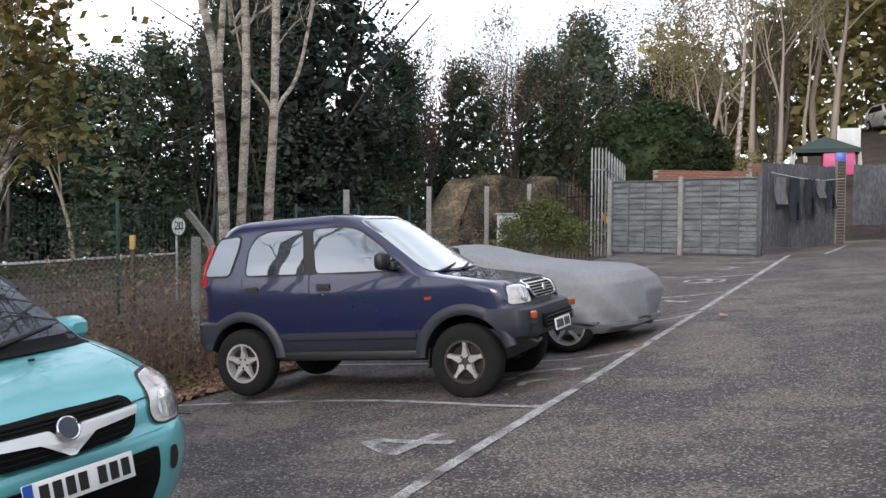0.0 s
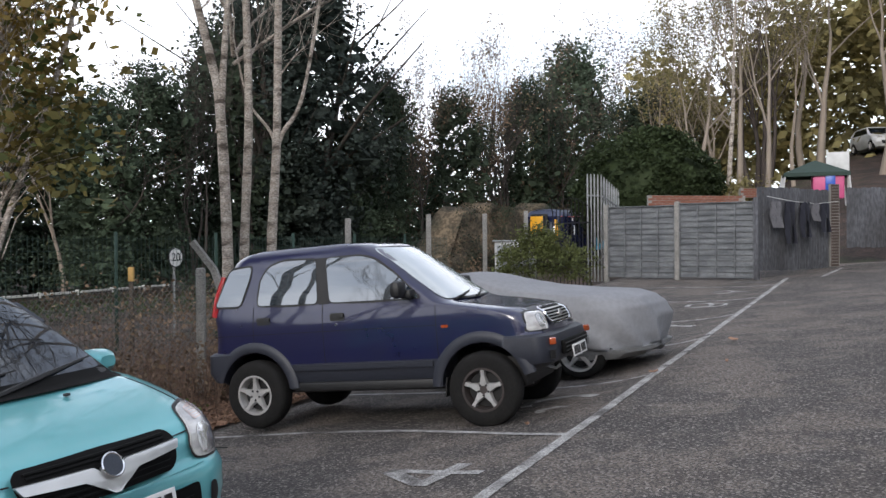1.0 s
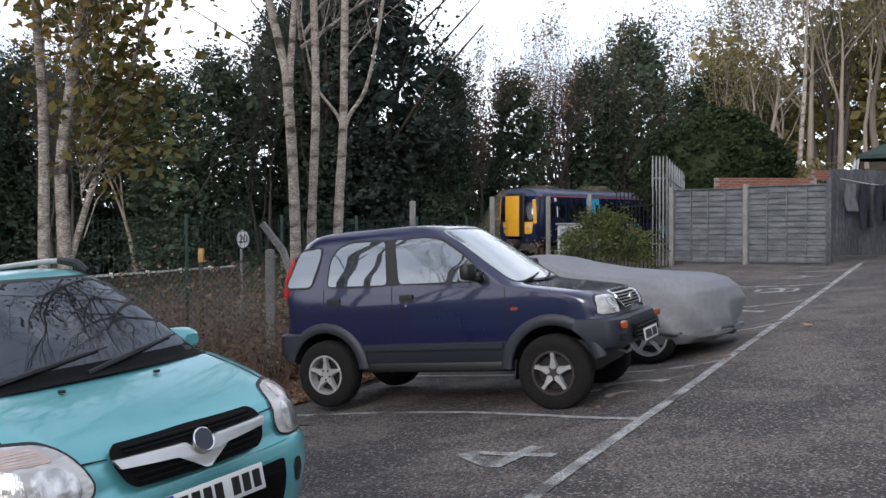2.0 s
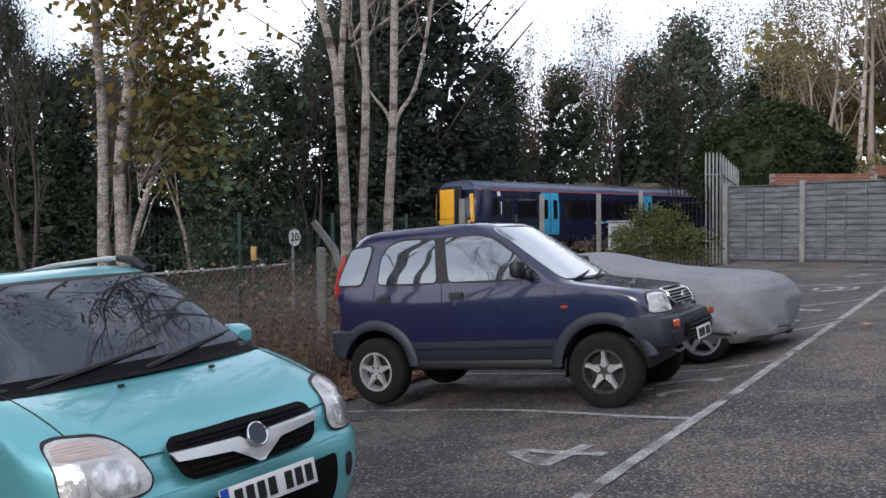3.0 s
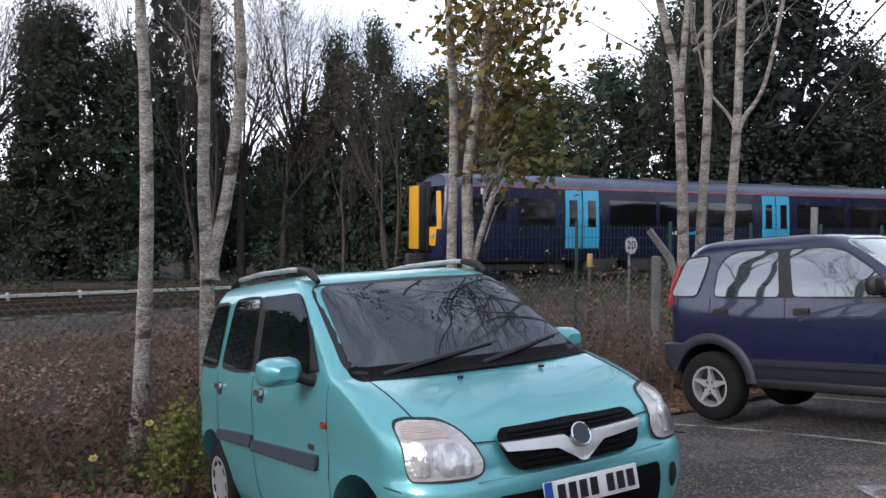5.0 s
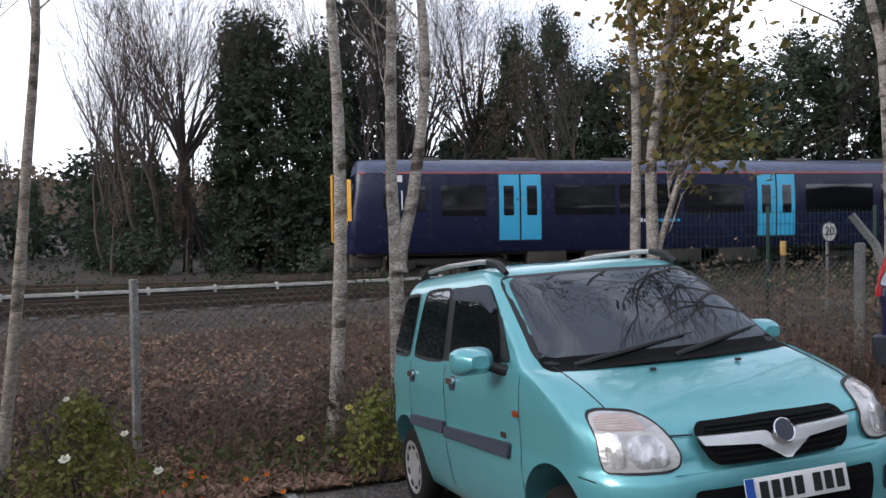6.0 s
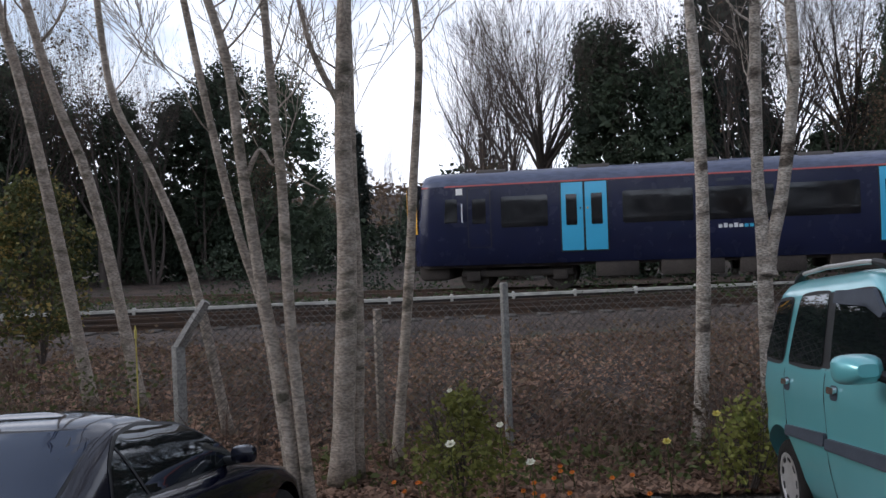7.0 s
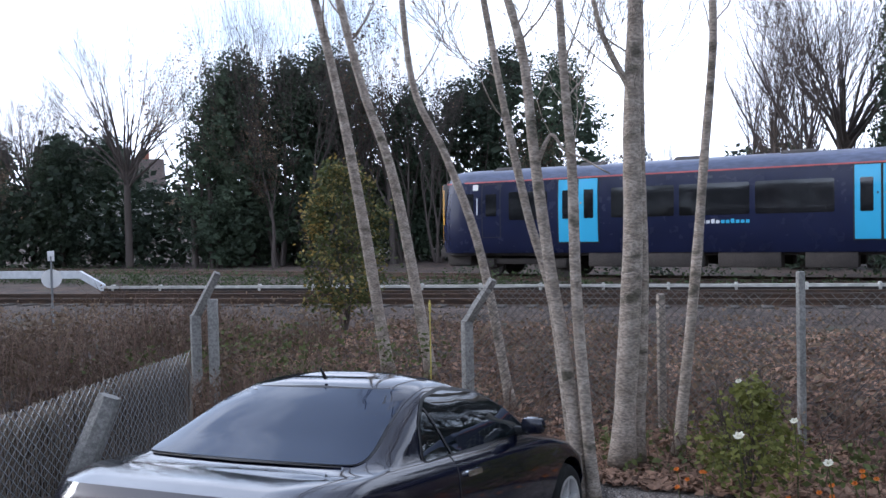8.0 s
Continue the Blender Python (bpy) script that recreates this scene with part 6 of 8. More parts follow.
for kind, deg, dist, h, wf in WOOD:
    x, y = polar(deg, dist)
    if deg > -14:
        top = ground_z(x, y) + h
        far = beyond_line(deg, dist, 6.8)
        x, y = polar(deg, far)
        h = 1.6 + (top - 1.6) * far / dist - ground_z(x, y)
    t = copy_thing(STOCK[kind][wood_rng.randrange(len(STOCK[kind]))], Matrix.Identity(4))
    s = h / 10.0
    t.matrix_basis = pose(x, y, ground_z(x, y) - 0.1, 0, 0, wood_rng.uniform(0, 360)) @ Matrix.Diagonal((s * wf * 1.12, s * wf * 1.12, s, 1))
# one bare tree stands behind the viewer; the windscreens mirror it
for bx_, by_, h_ in ((3.2, -8.5, 9.5), (-2.5, -9.5, 9.0)):
    t = copy_thing(STOCK["bare"][0], Matrix.Identity(4))
    t.matrix_basis = pose(bx_, by_, ground_z(bx_, by_) - 0.1, 0, 0, 40) @ Matrix.Diagonal((1.1, 1.1, h_ / 10, 1))
for group in STOCK.values():
    for o in group:
        for q in (*o.children_recursive, o):
            bpy.data.objects.remove(q)


def far_wood(name, lo, hi, mat, label, height, near=53, per=26, size=0.30):
    """Dense undergrowth and far trees that close the view behind the wood's front trees."""
    rng = random.Random(77)
    g = Mesh()
    cs = []
    for deg in np.arange(lo, hi, 0.5):
        gap = 64.5 < deg < 74 or 103.2 < deg < 105.6 or 36.6 < deg < 38.4
        for k in range(6 if gap else 20):
            d = rng.uniform(near, near + 9)
            a = deg + rng.uniform(-0.5, 0.5)
            x, y = polar(a, beyond_line(a, d, rng.uniform(6.5, 13)))
            top = 2.6 if gap else (height + 1.6 * math.sin(deg * 0.31) + 1.2 * math.sin(deg * 0.83 + 1))
            cs.append(Vector((x, y, ground_z(x, y) + rng.uniform(0, 1) ** 0.8 * top)))
    leaves(g, rng, cs, per, size, 0.7)
    return tagged(part(name, g, mat, smooth=False, fix=False), label, "wood", kind="stuff")


far_wood("far_wood", 3, 132, LEAF_DARK, "dense dark undergrowth behind the woodland trees", 5.2, 53, 12, 0.43)
# the 132 to 316 degree belt is invented, out of view, to darken car reflections
far_wood("rear_wood", 132, 316, LEAF_DARK, "unseen dark foliage added behind the yard to darken reflections", 12.0, 26, 7, 0.5)
far_wood("far_autumn_wood", -13, 6, LEAF_BROWN, "brown autumn wood behind the railway", 7.0, 53, 18, 0.42)
far_wood("far_golden_wood", -44, -13, LEAF_OLIVE, "golden olive autumn wood behind the gardens", 11.0, 53, 16, 0.60)


def thicket(name, spots, mat, label, per, size, kind="stuff"):
    rng = random.Random(31)
    g = Mesh()
    leaves(g, rng, spots, per, size, 0.26)
    return tagged(part(name, g, mat, smooth=False, fix=False), label, "undergrowth", kind=kind)


def track_side_growth():
    rng = random.Random(12)
    spots, dark = [], []
    for i in range(420):
        s = rng.uniform(-34, 40)
        w = rng.uniform(2.6, 6.5)
        p = Vector((TRAIN_X0, TRAIN_Y0, 0)) + d_tr * s + n_tr.normalized() * (w + 1.4)
        dark.append(Vector((p.x, p.y, ground_z(p.x, p.y) + rng.uniform(0, 0.5 + (w - 2.6) * 0.45))))
    thicket("bramble_bank", dark, LEAF_DARK, "dark brambles and ivy along the far side of the track", 34, 0.13)
    for i in range(950):
        s = rng.uniform(0, 62)
        p = Vector((TRAIN_X0, TRAIN_Y0, 0)) + d_tr * s - n_tr.normalized() * rng.uniform(1.0, 3.2)
        spots.append(Vector((p.x, p.y, -0.34 + rng.uniform(0, 0.2))))
    thicket("verge_grass", spots, LEAF_HEDGE, "low weedy grass strip between the tracks", 24, 0.085)


track_side_growth()


def cutting_bank():
    """The bare earth side of the cutting beyond the far track."""
    g, rows = Mesh(), []
    side = n_tr.normalized()
    for i in range(41):
        s = -34 + 0.7 * i
        base = Vector((TRAIN_X0, TRAIN_Y0, 0)) + d_tr * s
        high = 3.6 * ease(-13.2, -16.5, s) + 0.9 * noise.noise((s * 0.5, 0, 3))
        rows.append([tuple(base + side * (3.2 + 0.55 * j / 6 + 0.55 * noise.noise((s * 0.9, j * 0.7, 1))) + Vector((0, 0, -0.5 + (high + 0.5) * j / 6))) for j in range(7)]
                    + [tuple(base + side * 5.6 + Vector((0, 0, high + 0.1))), tuple(base + side * 8 + Vector((0, 0, -0.6)))])
    g.grid(rows)
    return tagged(part("cutting_bank", g, EARTH, fix=False, sharp=0), "ochre bare earth side of the railway cutting", "bank", kind="structure")


cutting_bank()


def bank_ivy():
    """Ivy and dead growth hanging over the bare bank."""
    rng, side = random.Random(71), n_tr.normalized()
    green, brown = [], []
    for _ in range(620):
        s, k = rng.uniform(-34, -13.5), rng.random()
        high = 3.6 * ease(-13.2, -16.5, s) + 0.9 * noise.noise((s * 0.5, 0, 3))
        if noise.noise((s * 0.7, k * 2.5, 6)) < -0.05 and k < 0.8:
            continue
        q = Vector((TRAIN_X0, TRAIN_Y0, 0)) + d_tr * s + side * (3.05 + 0.5 * k) + Vector((0, 0, -0.3 + (high + 0.5) * k))
        (green if rng.random() < 0.55 else brown).append(q)
    thicket("bank_ivy", green, LEAF_DARK, "dark ivy hanging over the cutting bank", 16, 0.12)
    thicket("bank_bramble", brown, LEAF_BROWN, "brown dead bramble over the cutting bank", 14, 0.11)


bank_ivy()


def slim_tree(name, stems, mat, label, seed, twigs=True, leaf=None, leaf_n=0, rad_top=0.45):
    """A slim tree from its stems: each a line of points with a base radius; twigs sprout from the upper parts."""
    rng = random.Random(seed)
    x, y, z = stems[0][0][0]
    tr = thing(name, pose(x, y, z), label, "tree", "slim trees along the railway fence")
    off = Vector((x, y, z))
    fine, tips = Mesh(), []
    for pts, r in stems:
        sm = [p - off for p in smooth_path(pts, 6)]
        top = sm[-1] + (sm[-1] - sm[-3]).normalized() * (2.6 if r > 0.033 else 0.7) + Vector((rng.uniform(-0.3, 0.3), rng.uniform(-0.3, 0.3), 0.4))
        sm = sm + [sm[-1].lerp(top, t / 4) + Vector((rng.uniform(-0.04, 0.04), rng.uniform(-0.04, 0.04), 0)) for t in (1, 2, 3, 4)]
        n = len(sm)
        radii = [r * (1.12 - (1 - (rad_top if r > 0.033 else 0.12)) * i / (n - 1)) * (1 + 0.09 * noise.noise((i * 0.9, seed, r * 9))) for i in range(n)]
        if r > 0.033:
            radii[0] *= 1.35
            radii[1] *= 1.12
        part("trunk", Mesh().tube(sm, radii, 14), mat, tr, sharp=0)
        for k in range(4 if twigs else 2):
            i = rng.randint(int(n * 0.62), n - 1)
            a = rng.uniform(0, 6.28)
            grow(fine, rng, sm[i], (math.cos(a), math.sin(a), 0.75), rng.uniform(0.6, 1.2), radii[i] * 0.26, 3, 0.55, 0.10, tips, (2, 3), 5, 5, 0.62, 0.2)
    if mat is BARK_PALE:
        high = sm[-1]
        for k in range(7):
            a = rng.uniform(0, 6.28)
            grow(fine, rng, high - Vector((0, 0, rng.uniform(0, 1.2))), (0.8 * math.cos(a), 0.8 * math.sin(a), 0.8), rng.uniform(2.0, 3.0), 0.034, 3, 0.5, 0.02, None, (2, 4), 6, 5, 0.66, 0.2)
    if leaf:
        g = Mesh()
        leaves(g, rng, rng.sample(tips, min(len(tips), leaf_n)), 3, 0.075, 0.09)
        sprays = [Vector((rng.gauss(0.62, 0.27), rng.gauss(0.34, 0.22), rng.gauss(3.15, 0.36))) for _ in range(95)] + [Vector((rng.gauss(0.48, 0.40), rng.gauss(0.25, 0.30), rng.gauss(4.35, 0.50))) for _ in range(110)]
        for c in sprays[::3]:
            fine.tube([(0.3, 0.2, c.z - 0.5), c * 0.5 + Vector((0.18, 0.1, c.z * 0.5 - 0.1)), c], [0.008, 0.006, 0.003], 4, False)
        leaves(g, rng, sprays, 7, 0.11, 0.15)
        low = Mesh()
        leaves(low, rng, [c + Vector((-0.05, 0, 0.25)) for c in sprays[::2]], 6, 0.11, 0.17)
        tagged(part("green_leaf_spray", low, LEAF_GREEN, tr, smooth=False, fix=False), kind="stuff")
        tagged(part("leaf_spray", g, leaf, tr, smooth=False, fix=False), kind="stuff")
    tagged(part("twig_work", fine, mat, tr, fix=False, sharp=0), kind="stuff")
    return tr


GREY_LABEL = "slim grey-barked bare tree leaning over the railway fence"
slim_tree("ash_tree", [([(-11.87, 0.25, -0.5), (-11.88, -0.08, 1.78), (-11.88, -0.39, 3.57), (-11.88, -0.76, 5.18)], 0.078)], BARK_GREY, GREY_LABEL, 21)
slim_tree("ash_tree", [([(-11.50, 0.81, -0.5), (-11.54, 0.37, 2.15), (-11.55, -0.05, 3.51), (-11.56, -0.42, 5.08)], 0.071)], BARK_GREY, GREY_LABEL, 22)
slim_tree("ash_tree", [([(-9.59, 1.51, -0.5), (-9.64, 1.20, 1.27), (-9.69, 0.84, 2.37), (-9.73, 0.48, 3.20), (-9.74, 0.35, 4.54)], 0.051)], BARK_GREY, GREY_LABEL, 23)
slim_tree("ash_tree", [([(-6.60, 1.43, -0.5), (-6.78, 1.31, 0.94), (-6.83, 1.13, 1.67), (-6.86, 0.95, 2.58), (-6.90, 0.77, 3.67)], 0.039), ([(-6.31, 1.39, -0.5), (-6.33, 1.30, 0.47), (-6.36, 1.19, 1.24), (-6.39, 1.09, 2.09), (-6.40, 1.02, 2.85), (-6.43, 0.88, 3.40)], 0.048),
                       ([(-6.23, 1.46, -0.5), (-6.25, 1.36, 0.94), (-6.26, 1.34, 1.99), (-6.27, 1.30, 2.62), (-6.28, 1.26, 3.49)], 0.042), ([(-6.39, 1.09, 2.0), (-6.33, 1.20, 2.25), (-6.28, 1.27, 2.15)], 0.020)], BARK_GREY, "clump of slim grey bare stems by the fence", 24)
slim_tree("ash_tree", [([(-7.17, 1.99, -0.5), (-7.13, 2.10, 1.32), (-7.12, 2.11, 2.52), (-7.10, 2.17, 3.75)], 0.088), ([(-7.28, 2.16, -0.5), (-7.24, 2.22, 1.06), (-7.20, 2.20, 2.05), (-7.16, 2.20, 3.3)], 0.059), ([(-7.12, 2.11, 2.7), (-7.1, 1.85, 3.2), (-7.08, 1.7, 3.9)], 0.029)], BARK_GREY, "thick grey-barked bare tree with a twin stem", 25)
slim_tree("ash_tree", [([(-7.43, 2.60, -0.5), (-7.36, 2.76, 1.14), (-7.33, 2.83, 2.04), (-7.29, 2.92, 3.18), (-7.30, 2.90, 3.82)], 0.045)], BARK_GREY, GREY_LABEL, 26)
slim_tree("birch_tree", [([(-6.42, 5.27, -0.5), (-6.36, 5.33, 1.16), (-6.36, 5.33, 2.64), (-6.41, 5.28, 4.01)], 0.066)], BARK_PALE, "slim pale-barked bare tree behind the flower bed", 27)
slim_tree("birch_tree", [([(-6.16, 5.89, -0.5), (-6.16, 5.89, 1.30), (-6.19, 5.87, 2.09), (-6.17, 5.89, 4.00)], 0.070), ([(-6.14, 5.91, 1.1), (-6.12, 5.93, 1.35), (-6.03, 6.02, 1.92), (-5.94, 6.11, 3.01), (-5.97, 6.08, 3.96)], 0.068)], BARK_PALE, "forked pale-barked tree behind the teal car", 28)
slim_tree("birch_tree", [([(-4.74, 8.15, -0.5), (-4.74, 8.15, 1.33), (-4.73, 8.16, 2.79), (-4.80, 8.12, 4.36)], 0.058), ([(-4.58, 8.24, -0.5), (-4.58, 8.24, 1.26), (-4.59, 8.23, 2.19), (-4.51, 8.27, 2.92), (-4.31, 8.37, 4.39)], 0.066), ([(-4.57, 8.26, 1.1), (-4.52, 8.30, 1.35), (-4.32, 8.42, 2.13), (-4.09, 8.52, 2.87)], 0.036)], BARK_PALE,
          "pale birch clump holding a few yellow leaves", 29, True, LEAF_YELLOW, 420)
slim_tree("birch_tree", [([(-3.21, 12.40, -0.5), (-3.21, 12.40, 1.52), (-3.29, 12.38, 3.49), (-3.40, 12.35, 4.22), (-3.72, 12.27, 5.58)], 0.080), ([(-3.29, 12.38, 3.2), (-3.27, 12.38, 3.7), (-3.22, 12.40, 4.48), (-3.15, 12.41, 5.46)], 0.056)], BARK_PALE, "pale forked bare birch behind the navy car", 30)
slim_tree("birch_tree", [([(-3.02, 12.65, -0.5), (-3.02, 12.65, 1.43), (-2.94, 12.67, 3.53), (-2.98, 12.66, 5.71)], 0.074)], BARK_PALE, "straight pale bare birch behind the navy car", 31)
slim_tree("birch_tree", [([(-2.63, 12.73, -0.5), (-2.63, 12.73, 1.51), (-2.54, 12.74, 3.16), (-2.49, 12.75, 5.74)], 0.078), ([(-2.54, 12.75, 3.0), (-2.45, 12.76, 3.25), (-2.16, 12.81, 3.80), (-1.86, 12.85, 5.43)], 0.036), ([(-2.54, 12.74, 3.05), (-2.66, 12.72, 3.3), (-2.94, 12.67, 3.70), (-3.1, 12.64, 4.4)], 0.029)], BARK_PALE, "pale bare birch with a forked crown", 32)


# ---------------------------------------------------------------- the yard's far end
def lap_panel(name, p, q, h, posts, mat, boards, label, upright=False):
    """A fence panel from p to q (x, y): overlapping boards with battens."""
    a, b = Vector((*p, 0)), Vector((*q, 0))
    w = (b - a).length
    yaw = math.degrees(math.atan2(b.y - a.y, b.x - a.x))
    z = (ground_z(*p) + ground_z(*q)) / 2
    th = thing(name, pose(a.x, a.y, z, 0, 0, yaw), label, "fence panel", "fence panels at the yard's end")
    rng = random.Random(int(a.x * 100))
    if upright:
        n = int(w / 0.125)
        for i in range(n):
            part("board", Mesh().box((i + 0.5) * w / n, rng.uniform(-0.008, 0.008), h / 2 + 0.05, w / n * 0.97, 0.018, h - 0.06 + rng.uniform(-0.03, 0.03), bev=0.004), mat, th)
    else:
        bh = h / boards
        for i in range(boards):
            part("board", Mesh().box(w / 2, -0.012, 0.06 + bh * (i + 0.5), w - 0.06, 0.014, bh * 1.15, rx=-13, ry=rng.uniform(-0.25, 0.25), bev=0.003), mat, th)
        for i in range(5):
            part("batten", Mesh().box(0.06 + (w - 0.12) * i / 4, -0.046, h / 2 + 0.05, 0.042, 0.03, h, bev=0.004), mat, th)
        part("capping", Mesh().box(w / 2, -0.02, h + 0.075, w, 0.07, 0.03, bev=0.006), mat, th)
    return th


f_l, f_m, f_r = (4.36, 21.99), (5.88, 20.86), (7.41, 19.72)
lap_panel("lap_fence", f_l, f_m, 1.78, 0, FENCE_WOOD, 13, "grey weathered overlap fence panel")
lap_panel("lap_fence", f_m, f_r, 1.78, 0, FENCE_WOOD, 13, "grey weathered overlap fence panel beside a concrete post")
for i, p in enumerate((f_l, f_m, f_r)):
    fp = thing("concrete_post", pose(*p, ground_z(*p) - 0.1, 0, 0, -36), "pale concrete slotted fence post", "post", "posts of the panel fence")
    part("shaft", Mesh().box(0, -0.03, 1.02, 0.11, 0.12, 2.04, bev=0.012), CONCRETE if i < 2 else DARK_FENCE, fp)


pale_end = xy(-0.8, 17.9)
lap_panel("board_fence", f_r, pale_end, 2.05, 0, DARK_FENCE, 10, "dark wet upright-board fence behind a washing line", True)
lap_panel("board_fence", (pale_end[0] + 0.35, pale_end[1] + 0.1), (16.5, 21.6), 1.6, 0, DARK_FENCE, 10, "dark wet upright-board fence beside the brick pier", True)


def bricks(name, p, q, z0, courses, label, mat=BRICK):
    """A low brick wall of single bricks from p to q."""
    a, b = Vector((*p, 0)), Vector((*q, 0))
    w = (b - a).length
    yaw = math.degrees(math.atan2(b.y - a.y, b.x - a.x))
    th = thing(name, pose(a.x, a.y, z0, 0, 0, yaw), label, "wall")
    part("mortar_core", Mesh().box(w / 2, 0, courses * 0.0375, w, 0.09, courses * 0.075), CONCRETE, th)
    me = Mesh().box(0, 0, 0, 0.215, 0.10, 0.065, bev=0.004).data("brick", mat)
    n = int(w / 0.225)
    for c in range(courses):
        for i in range(n):
            o = new("brick", me)
            o.parent = th
            o.matrix_basis = pose((i + 0.5 + 0.5 * (c % 2)) * 0.225 if n > 2 else (i + 0.5) * w / n, wood_rng.uniform(-0.004, 0.004), 0.0375 + 0.075 * c)
    return th


px, py = pale_end
pier = bricks("brick_pier", (px - 0.26, py - 0.25), (px - 0.02, py - 0.23), ground_z(px, py), 28, "dark brick pier at the fence corner", BRICK_DARK)
wx0, wy0 = polar(-14.6, 25.5)
wx1, wy1 = polar(-20.6, 27.0)
bricks("garden_wall", (wx0, wy0), (wx1, wy1), 2.45, 6, "low red brick garden wall behind the fence")
wx2, wy2 = polar(-24.0, 31.0)
bricks("garden_wall", (wx1 + 0.6, wy1 + 2.0), (wx2, wy2), 2.95, 4, "low red brick terrace edge in the garden")
bank = Mesh()
bank.box((wx0 + wx1) / 2, (wy0 + wy1) / 2 + 0.4, 1.4, 4.2, 0.5, 2.1, rz=math.degrees(math.atan2(wy1 - wy0, wx1 - wx0)), bev=0.1)
tagged(part("retaining_bank", bank, LITTER), "dark earth bank below the garden wall", "bank", kind="structure")


def hedge():
    rng = random.Random(3)
    x, y = polar(-14.7, 29)
    th = thing("clipped_hedge", pose(x, y, 0.95), "large rounded clipped dark green hedge", "hedge")
    core = Mesh()
    rows = []
    for i in range(13):
        a = math.pi * i / 12 - math.pi / 2
        rows.append([(2.12 * math.cos(a) * math.cos(t), 1.62 * math.cos(a) * math.sin(t), 2.2 + 1.72 * math.sin(a)) for t in [2 * math.pi * k / 24 for k in range(25)]])
    core.grid(rows)
    part("woody_core", core, LEAF_HEDGE, th)
    cs = []
    for _ in range(1500):
        t, a = rng.uniform(0, 6.28), rng.uniform(-0.9, 1.57)
        k = 1 + 0.05 * math.sin(t * 5) + 0.04 * math.sin(a * 7 + t)
        cs.append(Vector((2.35 * k * math.cos(a) * math.cos(t), 1.85 * k * math.cos(a) * math.sin(t), 2.2 + 1.95 * k * math.sin(a))))
    part("foliage", leaves(Mesh(), rng, cs, 14, 0.13, 0.10), LEAF_HEDGE, th, smooth=False, fix=False)
    x2, y2 = polar(-18.2, 30)
    low = thing("garden_shrub", pose(x2, y2, 1.4), "brownish clipped garden shrub beside the hedge", "shrub")
    cs = [Vector((rng.gauss(0, 0.9), rng.gauss(0, 0.5), rng.uniform(0.2, 2.3))) for _ in range(240)]
    part("foliage", leaves(Mesh(), rng, cs, 22, 0.10, 0.16), LEAF_OLIVE, low, smooth=False, fix=False)


hedge()


def bush(name, x, y, z, w, h, n, per, size, mat, label, seed, category="shrub"):
    rng = random.Random(seed)
    th = thing(name, pose(x, y, z), label, category)
    stems = Mesh()
    for k in range(9):
        a = rng.uniform(0, 6.28)
        grow(stems, rng, (0, 0, 0), (0.5 * math.cos(a), 0.5 * math.sin(a), 1), h * 0.6, 0.012, 2, 0.6, 0.06, None, (2, 3), 4, 4)
    tagged(part("stem_work", stems, TWIG, th, fix=False, sharp=0), kind="stuff")
    cs = []
    for _ in range(n):
        t, a, r = rng.uniform(0, 6.28), rng.uniform(-0.4, 1.57), rng.uniform(0.35, 1.0) ** 0.5
        k = r * (1 + 0.16 * math.sin(t * 3 + seed) + 0.12 * math.sin(a * 6))
        cs.append(Vector((w / 2 * k * math.cos(a) * math.cos(t), w / 2 * k * math.cos(a) * math.sin(t), h * 0.42 + h * 0.55 * k * math.sin(a))))
    part("foliage", leaves(Mesh(), rng, cs, per, size, 0.07), mat, th, smooth=False, fix=False)
    return th


bx, by = polar(-7.6, 19.3)
bush("variegated_shrub", bx, by, ground_z(bx, by), 2.3, 1.42, 420, 18, 0.065, LEAF_GREEN, "bushy yellow-green shrub in front of the panel fence", 9)

cbx, cby = polar(-5.9, 20.6)
cab_box = thing("utility_cabinet", pose(cbx, cby, ground_z(cbx, cby), 0, 0, -20), "pale grey metal utility cabinet with a flat lid", "cabinet")
part("body", Mesh().box(0, 0, 0.68, 0.92, 0.5, 1.36, bev=0.015), material("pale_cabinet_paint", (0.55, 0.56, 0.54), 0.6, alt=(0.44, 0.45, 0.43), scale=3, amount=0.6, fine=0.15), cab_box)
part("lid", Mesh().box(0, 0, 1.38, 1.0, 0.58, 0.05, bev=0.012), GALV, cab_box)
part("door", Mesh().box(0, -0.262, 0.68, 0.8, 0.02, 1.2, bev=0.006), GALV, cab_box)


def palisade(name, p, q, n, z_of, h_of, mat, width, label, pointed):
    th = thing(name, Matrix.Identity(4), label, "fence")
    for i in range(n):
        t = i / (n - 1)
        x, y = p[0] + (q[0] - p[0]) * t, p[1] + (q[1] - p[1]) * t
        z, h = z_of(t), h_of(t)
        if pointed:
            g = Mesh().prism([(-width / 2, 0), (width / 2, 0), (width / 2, h - 0.12), (width * 0.22, h), (-width * 0.22, h), (-width / 2, h - 0.12)], pose(x, y, z, 0, 0, -30), 0.02)
        else:
            g = Mesh().tube([(x, y, z), (x, y, z + h - 0.12), (x - 0.03, y - 0.05, z + h - 0.03), (x - 0.10, y - 0.12, z + h)], 0.013, 5)
        part("pale" if pointed else "railing_bar", g, mat, th)
    for f in (0.2, 0.8):
        part("cross_rail", Mesh().tube([(p[0], p[1] + 0.03, z_of(0) + h_of(0) * f), (q[0], q[1] + 0.03, z_of(1) + h_of(1) * f)], 0.02, 5), mat, th)
    return th


